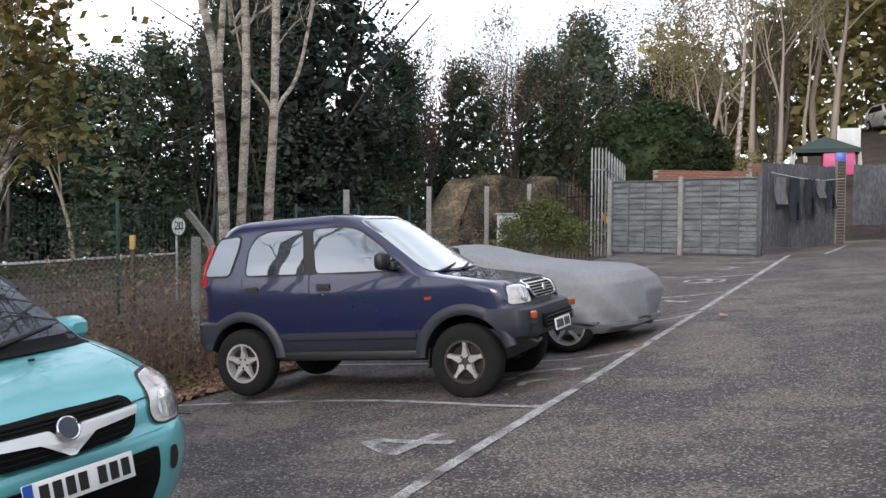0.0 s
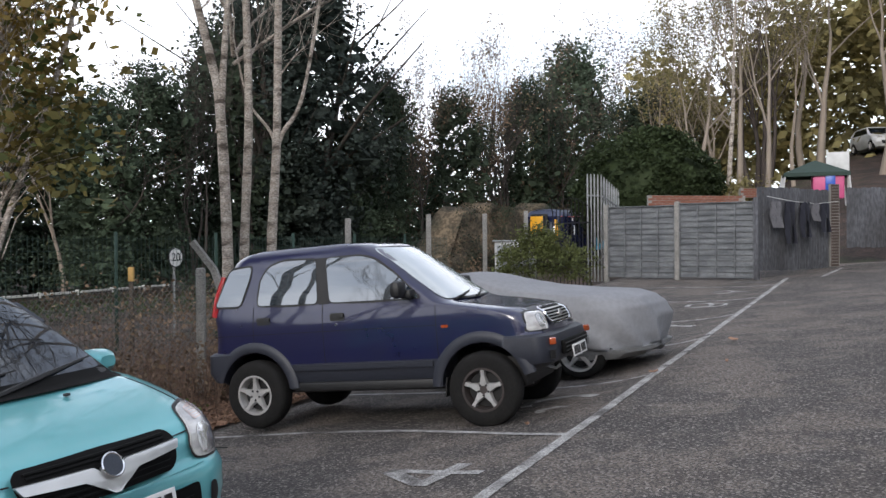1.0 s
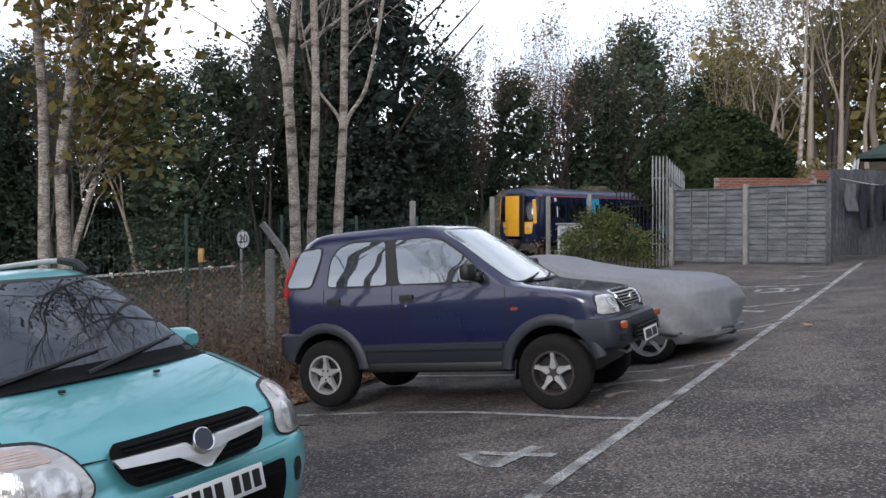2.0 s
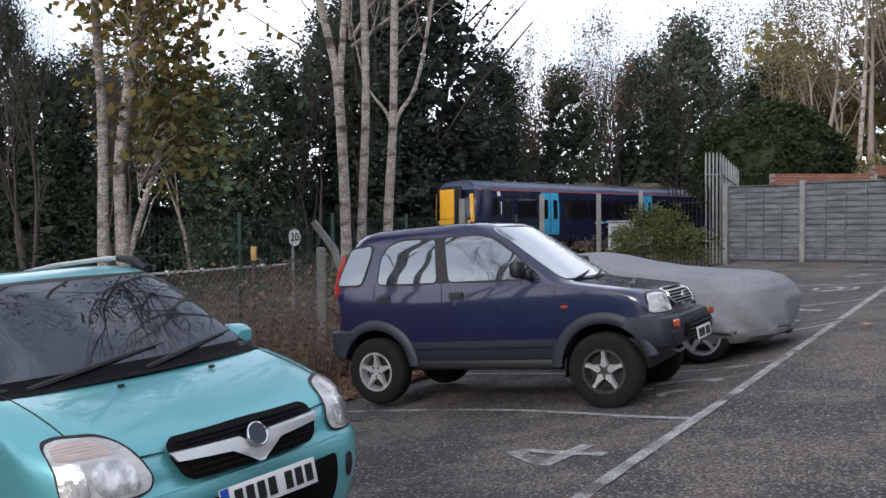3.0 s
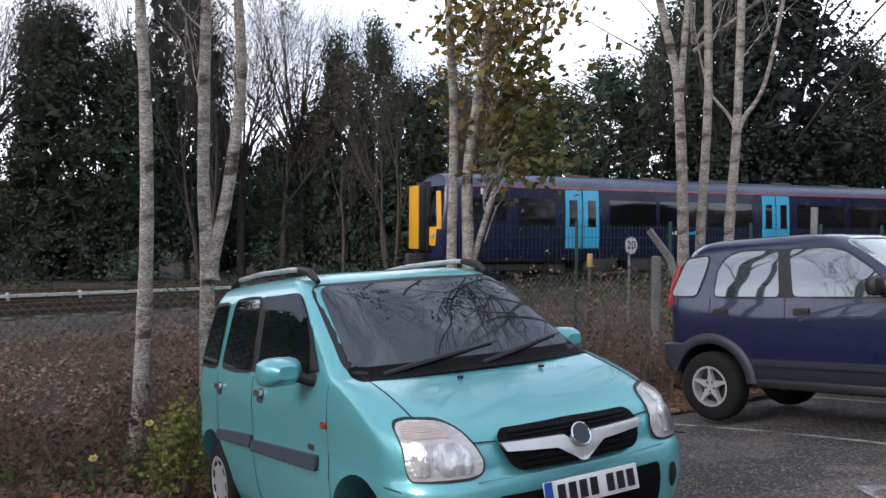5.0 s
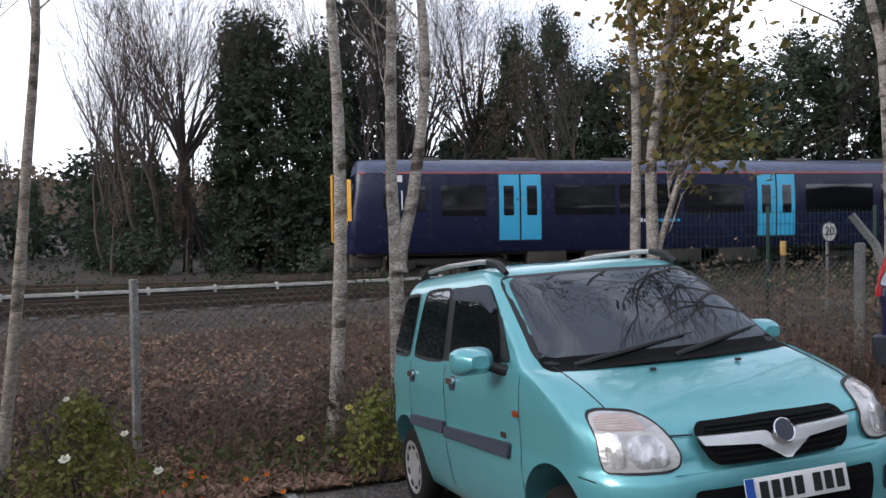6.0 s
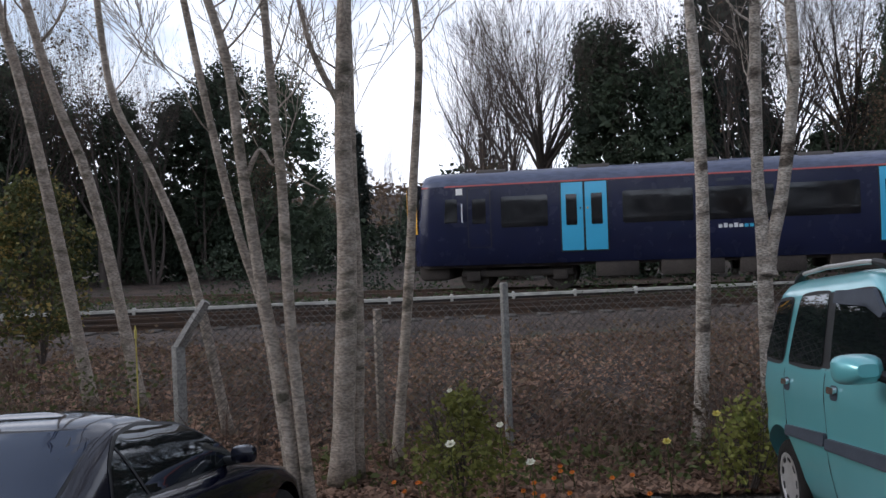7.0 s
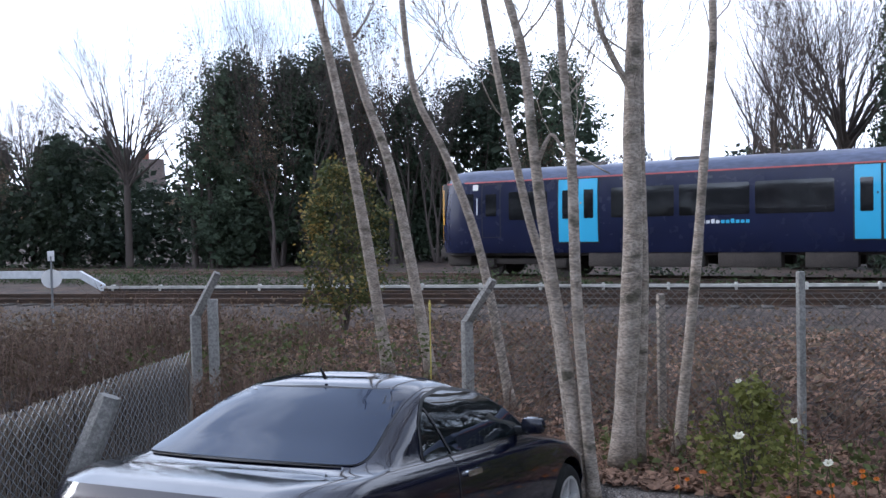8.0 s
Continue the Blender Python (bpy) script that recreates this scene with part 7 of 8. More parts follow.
pa, pb, pc = polar(-10.7, 22.6), polar(-11.6, 22.9), polar(-13.2, 29.5)
palisade("palisade_gate", pa, pb, 5, lambda t: 0.5, lambda t: 2.85, GALV, 0.042, "tall galvanised palisade gate at the yard's corner", True)
palisade("palisade_fence", pb, pc, 12, lambda t: 0.6, lambda t: 2.75 - 0.3 * t, GALV, 0.05, "tall galvanised palisade fence running back from the gate", True)
palisade("arched_railing", polar(-8.4, 22.4), polar(-10.9, 21.8), 11, lambda t: 0.35, lambda t: 2.1 + 0.25 * math.sin(t * 3), TRIM, 0.03, "black metal railing with bent-over tops", False)


def sapling():
    rng = random.Random(44)
    x, y = polar(-19.6, 30)
    tr = thing("sapling_tree", pose(x, y, 1.6), "slender pale-barked garden tree with thin autumn leaves", "tree")
    part("trunk", Mesh().tube(smooth_path([(0, 0, 0), (0.05, 0, 2.0), (0.18, 0, 4.2), (0.22, 0, 6.0), (0.35, 0.1, 8.5)], 5), [0.10 - 0.0036 * i for i in range(21)], 10), BARK_PALE, tr, sharp=0)
    tw, tips = Mesh(), []
    for k in range(16):
        a = rng.uniform(0, 6.28)
        grow(tw, rng, (0.15, 0, rng.uniform(3.6, 8)), (math.cos(a), math.sin(a), 0.9), rng.uniform(0.9, 1.8), 0.02, 3, 0.5, 0.1, tips, (2, 3), 4, 4)
    part("twig_work", tw, TWIG_PALE, tr, fix=False, sharp=0)
    part("leaves", leaves(Mesh(), rng, rng.sample(tips, min(900, len(tips))), 2, 0.07, 0.12), LEAF_OLIVE, tr, smooth=False, fix=False)


sapling()


def autumn_shrub():
    """The tall leafy shrub between fence and track."""
    rng = random.Random(51)
    x, y = polar(91.2, 16.3)
    th = thing("autumn_shrub", pose(x, y, ground_z(x, y) - 0.1), "tall shrub with green and yellow autumn leaves beside the track", "shrub")
    wood, tips = Mesh(), []
    for k in range(7):
        a = k * 0.9
        grow(wood, rng, (0, 0, 0), (0.22 * math.cos(a), 0.22 * math.sin(a), 1), 1.7, 0.022, 2, 0.4, 0.1, tips, (2, 3), 5, 5)
    tagged(part("stem_work", wood, TWIG, th, fix=False, sharp=0), kind="stuff")
    cs = []
    for _ in range(380):
        t, a = rng.random(), rng.uniform(0, 6.28)
        r = (0.30 + 0.55 * math.sin(math.pi * min(1, 0.15 + t * 0.85))) * rng.uniform(0.3, 1.0) ** 0.6 * (1 + 0.2 * math.sin(3 * a + 5 * t))
        cs.append(Vector((r * math.cos(a) - 0.1, r * math.sin(a), 0.5 + 2.8 * t)))
    part("green_foliage", leaves(Mesh(), rng, cs, 11, 0.085, 0.10), LEAF_GREEN, th, smooth=False, fix=False)
    part("yellow_foliage", leaves(Mesh(), rng, cs[::3], 12, 0.085, 0.12), LEAF_YELLOW, th, smooth=False, fix=False)


autumn_shrub()


def far_house(deg, dist, z, yaw, label, wall_mat):
    """A plain two-storey house glimpsed through the wood."""
    x, y = polar(deg, dist)
    h = thing("house", pose(x, y, z, 0, 0, yaw), label, "house", "houses beyond the railway")
    part("wall", Mesh().box(0, 0, 2.4, 8.0, 6.0, 4.8), wall_mat, h)
    ro = part("roof", Mesh().prism([(-3.5, 4.75), (3.5, 4.75), (0, 7.2)], pose(-4.3, 0, 0, 0, 0, -90), 8.6), BRICK_DARK, h, smooth=False)
    part("chimney", Mesh().box(2.6, 0.4, 7.3, 0.8, 0.6, 1.5, bev=0.03), BRICK, ro)
    for wx in (-2.6, 0.0, 2.6):
        for wz in (1.3, 3.6):
            w = part("window", Mesh().box(wx, -3.03, wz, 1.35, 0.10, 1.15, bev=0.01), WHITE_MARK, h)
            part("pane", Mesh().box(wx, -3.09, wz, 1.15, 0.02, 0.95), TRAIN_GLASS, w)


PINK_BRICK = material("pinkish_house_brick", (0.42, 0.22, 0.17), 0.9, alt=(0.34, 0.17, 0.13), scale=0.8, amount=0.6, fine=0.2)
RENDERED = material("pale_house_render", (0.44, 0.42, 0.39), 0.9, alt=(0.36, 0.34, 0.32), scale=0.5, amount=0.6, fine=0.1)
far_house(37.5, 66, 0.2, 32, "pinkish brick house beyond the railway wood", PINK_BRICK)
far_house(104.6, 82, 1.2, 98, "pale rendered house on the far hillside", RENDERED)
far_house(106.4, 92, 3.2, 110, "pale rendered house higher on the far hillside", RENDERED)


def far_hill():
    """The wooded ridge that closes the view beyond the railway."""
    rng = random.Random(61)
    g, rows = Mesh(), []
    for i in range(81):
        deg = 28 + 100 * i / 80
        row = []
        for d, k in ((130, 0.0), (150, 0.45), (170, 0.8), (190, 1.0), (215, 0.9), (250, 0.2)):
            x, y = polar(deg, d)
            top = 8.5 + 2.0 * math.sin(deg * 0.11) + 1.6 * noise.noise((deg * 0.3, d * 0.02, 0))
            row.append((x, y, 1.0 + top * k))
        rows.append(row)
    g.grid(rows)
    tagged(part("far_hill", g, LITTER, fix=False, sharp=0), "wooded far hillside beyond the railway", "hill", kind="structure")
    spots = []
    for _ in range(2600):
        deg, k = rng.uniform(28, 128), rng.random()
        x, y = polar(deg, 132 + 70 * k)
        top = 8.5 + 2.0 * math.sin(deg * 0.11)
        spots.append(Vector((x, y, 1.0 + top * min(1.0, k * 1.15) + rng.uniform(0, 2.6))))
    tagged(part("hill_wood", leaves(Mesh(), rng, spots, 12, 1.0, 1.3), LEAF_BROWN, smooth=False, fix=False), "bare brown woods on the far hillside", "wood", kind="stuff")


far_hill()

# garden things up the slope
CANVAS = material("dark_green_canvas", (0.035, 0.060, 0.050), 0.85, alt=(0.028, 0.048, 0.040), scale=2, fine=0.1)
PINK = material("pink_plastic", (0.62, 0.10, 0.25), 0.5, scale=3)
LIME = material("pale_green_plastic", (0.42, 0.52, 0.30), 0.55, scale=3)
WHITE_P = material("white_garden_plastic", (0.68, 0.69, 0.68), 0.55, scale=3)
gx, gy = polar(-24.7, 34.5)
gz = ground_z(gx, gy)
gaz = thing("gazebo", pose(gx, gy, gz, 0, 0, -20) @ Matrix.Diagonal((0.82, 0.82, 0.82, 1)), "green canvas gazebo on white poles in the garden", "gazebo")
roof = Mesh()
roof.add([(-1.35, -1.2, 1.72), (1.35, -1.2, 1.72), (1.35, 1.2, 1.72), (-1.35, 1.2, 1.72), (-1.35, -1.2, 1.55), (1.35, -1.2, 1.55), (1.35, 1.2, 1.55), (-1.35, 1.2, 1.55), (0, 0, 2.35)],
         [(0, 1, 8), (1, 2, 8), (2, 3, 8), (3, 0, 8), (0, 4, 5, 1), (1, 5, 6, 2), (2, 6, 7, 3), (3, 7, 4, 0)])
part("canopy", roof, CANVAS, gaz)
for a, b in ((-1.3, -1.15), (1.3, -1.15), (1.3, 1.15), (-1.3, 1.15)):
    part("pole", Mesh().tube([(a * 1.12, b, 0), (a, b, 1.65)], 0.035, 6), WHITE_P, gaz)
toy = thing("toy_house", pose(gx + 0.2, gy - 0.6, gz, 0, 0, -20) @ Matrix.Diagonal((1.05, 1.05, 1.05, 1)), "pink plastic toy house with a blue door", "toy")
part("wall", Mesh().box(0, 0, 0.85, 1.0, 0.8, 0.85, bev=0.05), PINK, toy)
part("toy_door", Mesh().box(0.05, -0.42, 0.95, 0.32, 0.03, 0.55, bev=0.02), PLATE_BLUE, toy)
sx, sy = polar(-22.7, 34)
slide = thing("play_tent", pose(sx, sy, ground_z(sx, sy)), "pale green domed play tent in the garden", "toy")
dome = Mesh()
dome.grid([[(0.75 * math.cos(a) * math.cos(t), 0.6 * math.cos(a) * math.sin(t), 0.75 * math.sin(a)) for t in [2 * math.pi * k / 16 for k in range(17)]] for a in [1.57 * i / 6 for i in range(7)]])
part("shell", dome, LIME, slide)
part("entrance", Mesh().box(-0.1, -0.56, 0.25, 0.35, 0.06, 0.42, bev=0.02), TRIM, slide)
lx, ly = polar(-22.3, 34.2)
ladder = thing("slide_ladder", pose(lx, ly, ground_z(lx, ly)), "pale leaning plastic slide frame", "toy")
part("rail", Mesh().tube([(0.0, 0, 0), (0.45, 0, 1.6)], 0.05, 6), WHITE_P, ladder)
part("rail", Mesh().tube([(0.15, 0.4, 0), (0.55, 0.4, 1.6)], 0.05, 6), WHITE_P, ladder)
hx, hy = polar(-26.0, 34.5)
shed = thing("play_structure", pose(hx, hy, ground_z(hx, hy), 0, 0, -25), "white plastic garden playframe beside the gazebo", "toy")
part("frame_post", Mesh().box(-0.35, 0, 1.1, 0.08, 0.08, 2.2, bev=0.01), WHITE_P, shed)
part("frame_post", Mesh().box(0.35, 0, 1.1, 0.08, 0.08, 2.2, bev=0.01), WHITE_P, shed)
part("frame_panel", Mesh().box(0, 0, 1.75, 0.7, 0.05, 0.7, bev=0.01), WHITE_P, shed)


def white_hatch():
    """A small white car parked up the drive beyond the gardens."""
    x, y = polar(-28.1, 54)
    car = thing("hatchback_car", pose(x, y, ground_z(x, y), 0, 0, -95), "small white hatchback parked up the garden drive", "car")
    sh = Shell([(0.20, -1.75, 1.75, 0.72, 0.25, 0.35, 0.06, 0.12), (0.45, -1.85, 1.90, 0.82, 0.25, 0.36, 0.06, 0.14), (0.70, -1.85, 1.86, 0.84, 0.25, 0.34, 0.06, 0.14), (0.86, -1.82, 1.45, 0.82, 0.22, 0.28, 0.06, 0.10),
                (0.96, -1.80, 0.98, 0.79, 0.2, 0.18, 0.06, 0.08), (1.20, -1.72, 0.60, 0.70, 0.2, 0.15, 0.06, 0.08), (1.40, -1.58, 0.25, 0.60, 0.2, 0.16, 0.06, 0.07), (1.46, -1.40, 0.05, 0.50, 0.2, 0.2, 0.05, 0.05)])
    body = part("body", sh.mesh(dome=0.03), WHITE_P, car)
    cut_arches(body, [(1.15, 0.30), (-1.15, 0.30)], 0.35)
    part("windscreen", panel([(-0.68, 0.99), (0.68, 0.99), (0.56, 1.38), (-0.56, 1.38)], sh.front, 0.012, 0.06), GLASS_SCREEN, car)
    part("lower_grille", panel([(-0.45, 0.34), (0.45, 0.34), (0.52, 0.52), (-0.52, 0.52)], sh.front, 0.010, 0.04), TRIM, car)
    for sg in (-1, 1):
        part("headlamp", panel([(sg * 0.42, 0.66), (sg * 0.70, 0.66), (sg * 0.66, 0.80), (sg * 0.46, 0.76)], sh.front, 0.012, 0.03), LAMP_GLASS, car)
        part("side_window", panel([(-1.3, 1.0), (0.70, 1.0), (0.22, 1.36), (-1.2, 1.36)], lambda a, b, off, sg=sg: sh.side(a, b, off, sg), 0.008, 0.05), GLASS_DARK, car)
        for wx in (1.15, -1.15):
            wheel(car, wx, sg * 0.74, 0.30, 0.30, 0.19, 0.17, 5, "star")


white_hatch()


def washing():
    """A line of washing along the dark board fence."""
    a, b = Vector((*f_r, 0)), Vector((*pale_end, 0))
    d = (b - a).normalized()
    yaw = math.degrees(math.atan2(d.y, d.x))
    z = ground_z(*f_r)
    dark = material("dark_laundry_cloth", (0.018, 0.020, 0.032), 0.9, scale=4, fine=0.2)
    grey = material("grey_laundry_cloth", (0.13, 0.13, 0.145), 0.9, scale=4, fine=0.2)
    ln = thing("washing_line", pose(a.x, a.y, z, 0, 0, yaw), "thin washing line sagging in front of the fence", "line")
    part("cord", Mesh().tube([(0.1, -0.2, 1.95), (1.2, -0.22, 1.85), (2.2, -0.22, 1.82), (3.2, -0.2, 1.9)], 0.008, 5), WHITE_P, ln)

    def garment(x, w, h, mat, label, legs):
        g = Mesh()
        rows = []
        for i in range(9):
            t = i / 8
            rows.append([(x + w * (j / 8 - 0.5) * (1 - 0.12 * t) + 0.05 * t, -0.22 + 0.045 * math.sin(j * 1.7 + i * 0.4) - 0.01, 1.84 - h * t) for j in range(9)])
        if legs:
            for side in (0, 1):
                g.grid([r[:4] if side == 0 else r[5:] for r in rows])
            g.grid([r[3:6] for r in rows[:3]])
        else:
            g.grid(rows)
        k = len(g.v)
        g.add([(p[0], p[1] + 0.02, p[2]) for p in g.v[:k]], [tuple(reversed(f)) for f in g.f])
        th = thing("garment", pose(a.x, a.y, z, 0, 0, yaw), label, "laundry", "washing on the line")
        part("cloth", g, mat, th, fix=False)
    garment(0.45, 0.42, 0.62, grey, "grey top hung on the washing line", False)
    garment(1.02, 0.40, 1.0, dark, "dark trousers hung on the washing line", True)
    garment(1.66, 0.38, 0.85, dark, "dark trousers hung beside a grey top", True)
    garment(2.12, 0.28, 0.45, grey, "grey patterned top on the washing line", False)
    garment(2.55, 0.36, 0.72, dark, "dark patterned trousers on the washing line", True)


washing()


# ---------------------------------------------------------------- bay numbers and small yard things
def figure(k, pts, w, label):
    """A painted figure's stroke along (u, v) points, draped on the asphalt."""
    g, rows = Mesh(), []
    pts = [Vector(q) for q in pts]
    for i, q in enumerate(pts):
        d = (pts[min(i + 1, len(pts) - 1)] - pts[max(i - 1, 0)]).normalized() * w / 2
        rows.append([(*xy(a, b), yard_z(*xy(a, b)) + 0.012 * noise.noise((a * 0.5, b * 0.5, 2.0)) + 0.0075) for a, b in ((q.x - d.y, q.y + d.x), (q.x, q.y), (q.x + d.y, q.y - d.x))])
    g.grid(rows)
    return tagged(part(f"mark_{k}", g, PAINT_LINE, fix=False, sharp=0), label, "road marking", kind="structure")


def between(a, b, n=8):
    return [(a[0] + (b[0] - a[0]) * i / n, a[1] + (b[1] - a[1]) * i / n) for i in range(n + 1)]


def loop(cu, cv, ru, rv, a0=0, a1=360):
    return [(cu + ru * math.cos(radians(a0 + (a1 - a0) * i / 20)), cv + rv * math.sin(radians(a0 + (a1 - a0) * i / 20))) for i in range(21)]


FOUR = "worn white painted bay figure four"
figure(1, between((1.07, -0.81), (0.27, -0.91)), 0.09, FOUR + ", cross stroke")
figure(2, between((0.60, -1.20), (0.53, -0.64)), 0.13, FOUR + ", thick stem")
figure(3, between((1.07, -0.83), (0.60, -1.17)), 0.12, FOUR + ", slanting stroke")
figure(4, loop(0.66, 1.66, 0.34, 0.30, 150, -30), 0.11, "faint worn white painted bay figure three")
figure(5, loop(0.52, 1.28, 0.20, 0.14, 100, -40), 0.09, "faint worn white painted bay figure three, lower bow")
figure(6, loop(0.98, 9.80, 0.22, 0.26), 0.10, "worn white painted looped bay figure")
figure(7, loop(0.66, 9.72, 0.15, 0.20, 30, 330), 0.09, "worn white painted looped bay figure, small loop")
figure(8, loop(0.92, 11.93, 0.18, 0.22), 0.10, "worn white painted looped bay figure in the far bay")
figure(9, between((0.72, 12.0), (0.45, 11.86)), 0.09, "worn white painted tail of a looped bay figure")
figure(10, between((0.97, 7.41), (0.51, 7.03)), 0.10, "short worn white painted stroke of a bay figure")
figure(11, between((1.14, 14.27), (0.37, 14.04)), 0.13, "worn white painted bay figure one")

for lx, ly, s in ((3.50, 10.48, 0.13), (2.04, 8.72, 0.11), (2.9, 9.0, 0.05), (0.55, 7.2, 0.06)):
    lf = thing("fallen_leaf", pose(lx, ly, yard_z(lx, ly) + 0.02, 8, 6, lx * 90), "dry curled fallen leaf on the asphalt", "leaf", "leaves on the asphalt")
    part("blade", Mesh().grid([[((i / 4 - 0.5) * s * (1 - abs(j - 2) * 0.1), (j / 4 - 0.5) * s * 0.7 * math.sin(math.pi * (i + 0.6) / 5.2), 0.012 * ((i - 2) ** 2 + (j - 2) ** 2) * 0.3) for j in range(5)] for i in range(5)]), DEAD_LEAF, lf, fix=False)


def speed_sign():
    x, y = polar(16.55, 19.0)
    th = thing("speed_sign", pose(x, y, ground_z(x, y), 0, 0, 62), "round white railway speed sign reading 20 on a post", "sign")
    part("pole", Mesh().tube([(0, 0.04, 0), (0, 0.04, 1.8)], 0.03, 8), GALV, th)
    part("disc", Mesh().lathe([(0.21, 0), (0.21, 0.015), (0.002, 0.015)], 32, pose(0, 0, 1.68, 90, 0, 0)), PLATE_WHITE, th)
    part("border", Mesh().lathe([(0.215, 0.0), (0.215, 0.018), (0.192, 0.018), (0.192, 0.0)], 32, pose(0, 0, 1.68, 90, 0, 0), True), PLATE_BAR, th)
    cu = bpy.data.curves.new("figures", "FONT")
    cu.body, cu.size, cu.align_x, cu.align_y, cu.extrude = "20", 0.25, "CENTER", "CENTER", 0.002
    tmp = new("figures", cu)
    bpy.context.view_layer.update()
    me = bpy.data.meshes.new_from_object(tmp.evaluated_get(bpy.context.evaluated_depsgraph_get()))
    bpy.data.objects.remove(tmp)
    me.materials.clear()
    me.materials.append(PLATE_BAR)
    o = new("figures", me)
    o.parent, o.matrix_basis = th, pose(0, -0.021, 1.68, 90, 0, 0)


speed_sign()
mx_, my_ = polar(19.2, 16.5)
stake = thing("marker_stake", pose(mx_, my_, ground_z(mx_, my_)), "short new yellow timber marker stake", "stake")
part("lower_shaft", Mesh().box(0, 0, 0.65, 0.07, 0.06, 1.3, bev=0.01), BARK_DARK, stake)
part("shaft", Mesh().box(0, 0, 1.42, 0.10, 0.08, 0.26, bev=0.01), material("new_yellow_timber", (0.46, 0.30, 0.10), 0.8, alt=(0.38, 0.24, 0.08), scale=6, fine=0.15), stake)


def green_mesh():
    """The dark green welded mesh fence on the railway side."""
    th = thing("mesh_fence", Matrix.Identity(4), "dark green welded mesh fence along the railway", "fence")
    for i in range(6):
        v0 = 2.2 + 2.6 * i
        g = Mesh()
        for k in range(27):
            x, y = xy(10.5, v0 + 0.1 * k)
            g.tube([(x, y, -0.38), (x, y, 1.75)], 0.005, 3, False)
        for k in range(10):
            g.tube([(*xy(10.5, v0), -0.2 + 0.21 * k), (*xy(10.5, v0 + 2.6), -0.2 + 0.21 * k)], 0.006, 3, False)
        part("mesh_panel", g, GREEN_WIRE, th, fix=False, sharp=0)
        x, y = xy(10.5, v0)
        part("mesh_post", Mesh().box(x, y, 0.72, 0.06, 0.06, 2.2, rz=30, bev=0.005), GREEN_WIRE, th)


green_mesh()


# ---------------------------------------------------------------- verge: leaves, dead stems, flowers
def fallen_leaves():
    rng = random.Random(8)
    g = Mesh()
    for _ in range(52000):
        u, v = 4.3 + abs(rng.gauss(0, 2.2)), rng.uniform(-14.5, 4.0)
        if rng.random() < 0.35:
            u, v = 4.1 + abs(rng.gauss(0, 1.1)), rng.uniform(-8.5, 2.6)
        elif rng.random() < 0.5:
            u, v = rng.uniform(4.5, 14.0), rng.uniform(-14.5, -1.5)
        x, y = xy(u, v)
        z = ground_z(x, y) - (0.05 if u > 4.45 else 0) + 0.02 + abs(rng.gauss(0, 0.012)) + 0.05 * max(0, noise.noise((x * 0.6, y * 0.6, 0.3)))
        s = rng.uniform(0.026, 0.064)
        m = pose(x, y, z, rng.uniform(-35, 35), rng.uniform(-35, 35), rng.uniform(0, 360))
        g.add([m @ Vector(p) for p in ((-s, 0, 0.008), (-s * 0.2, s * 0.55, 0), (s, 0, 0.012), (-s * 0.2, -s * 0.55, 0))], [(0, 1, 2, 3)])
    return tagged(part("leaf_scatter", g, DEAD_LEAF, smooth=False, fix=False), "brown fallen leaves covering the verge", "leaves", kind="stuff")


fallen_leaves()


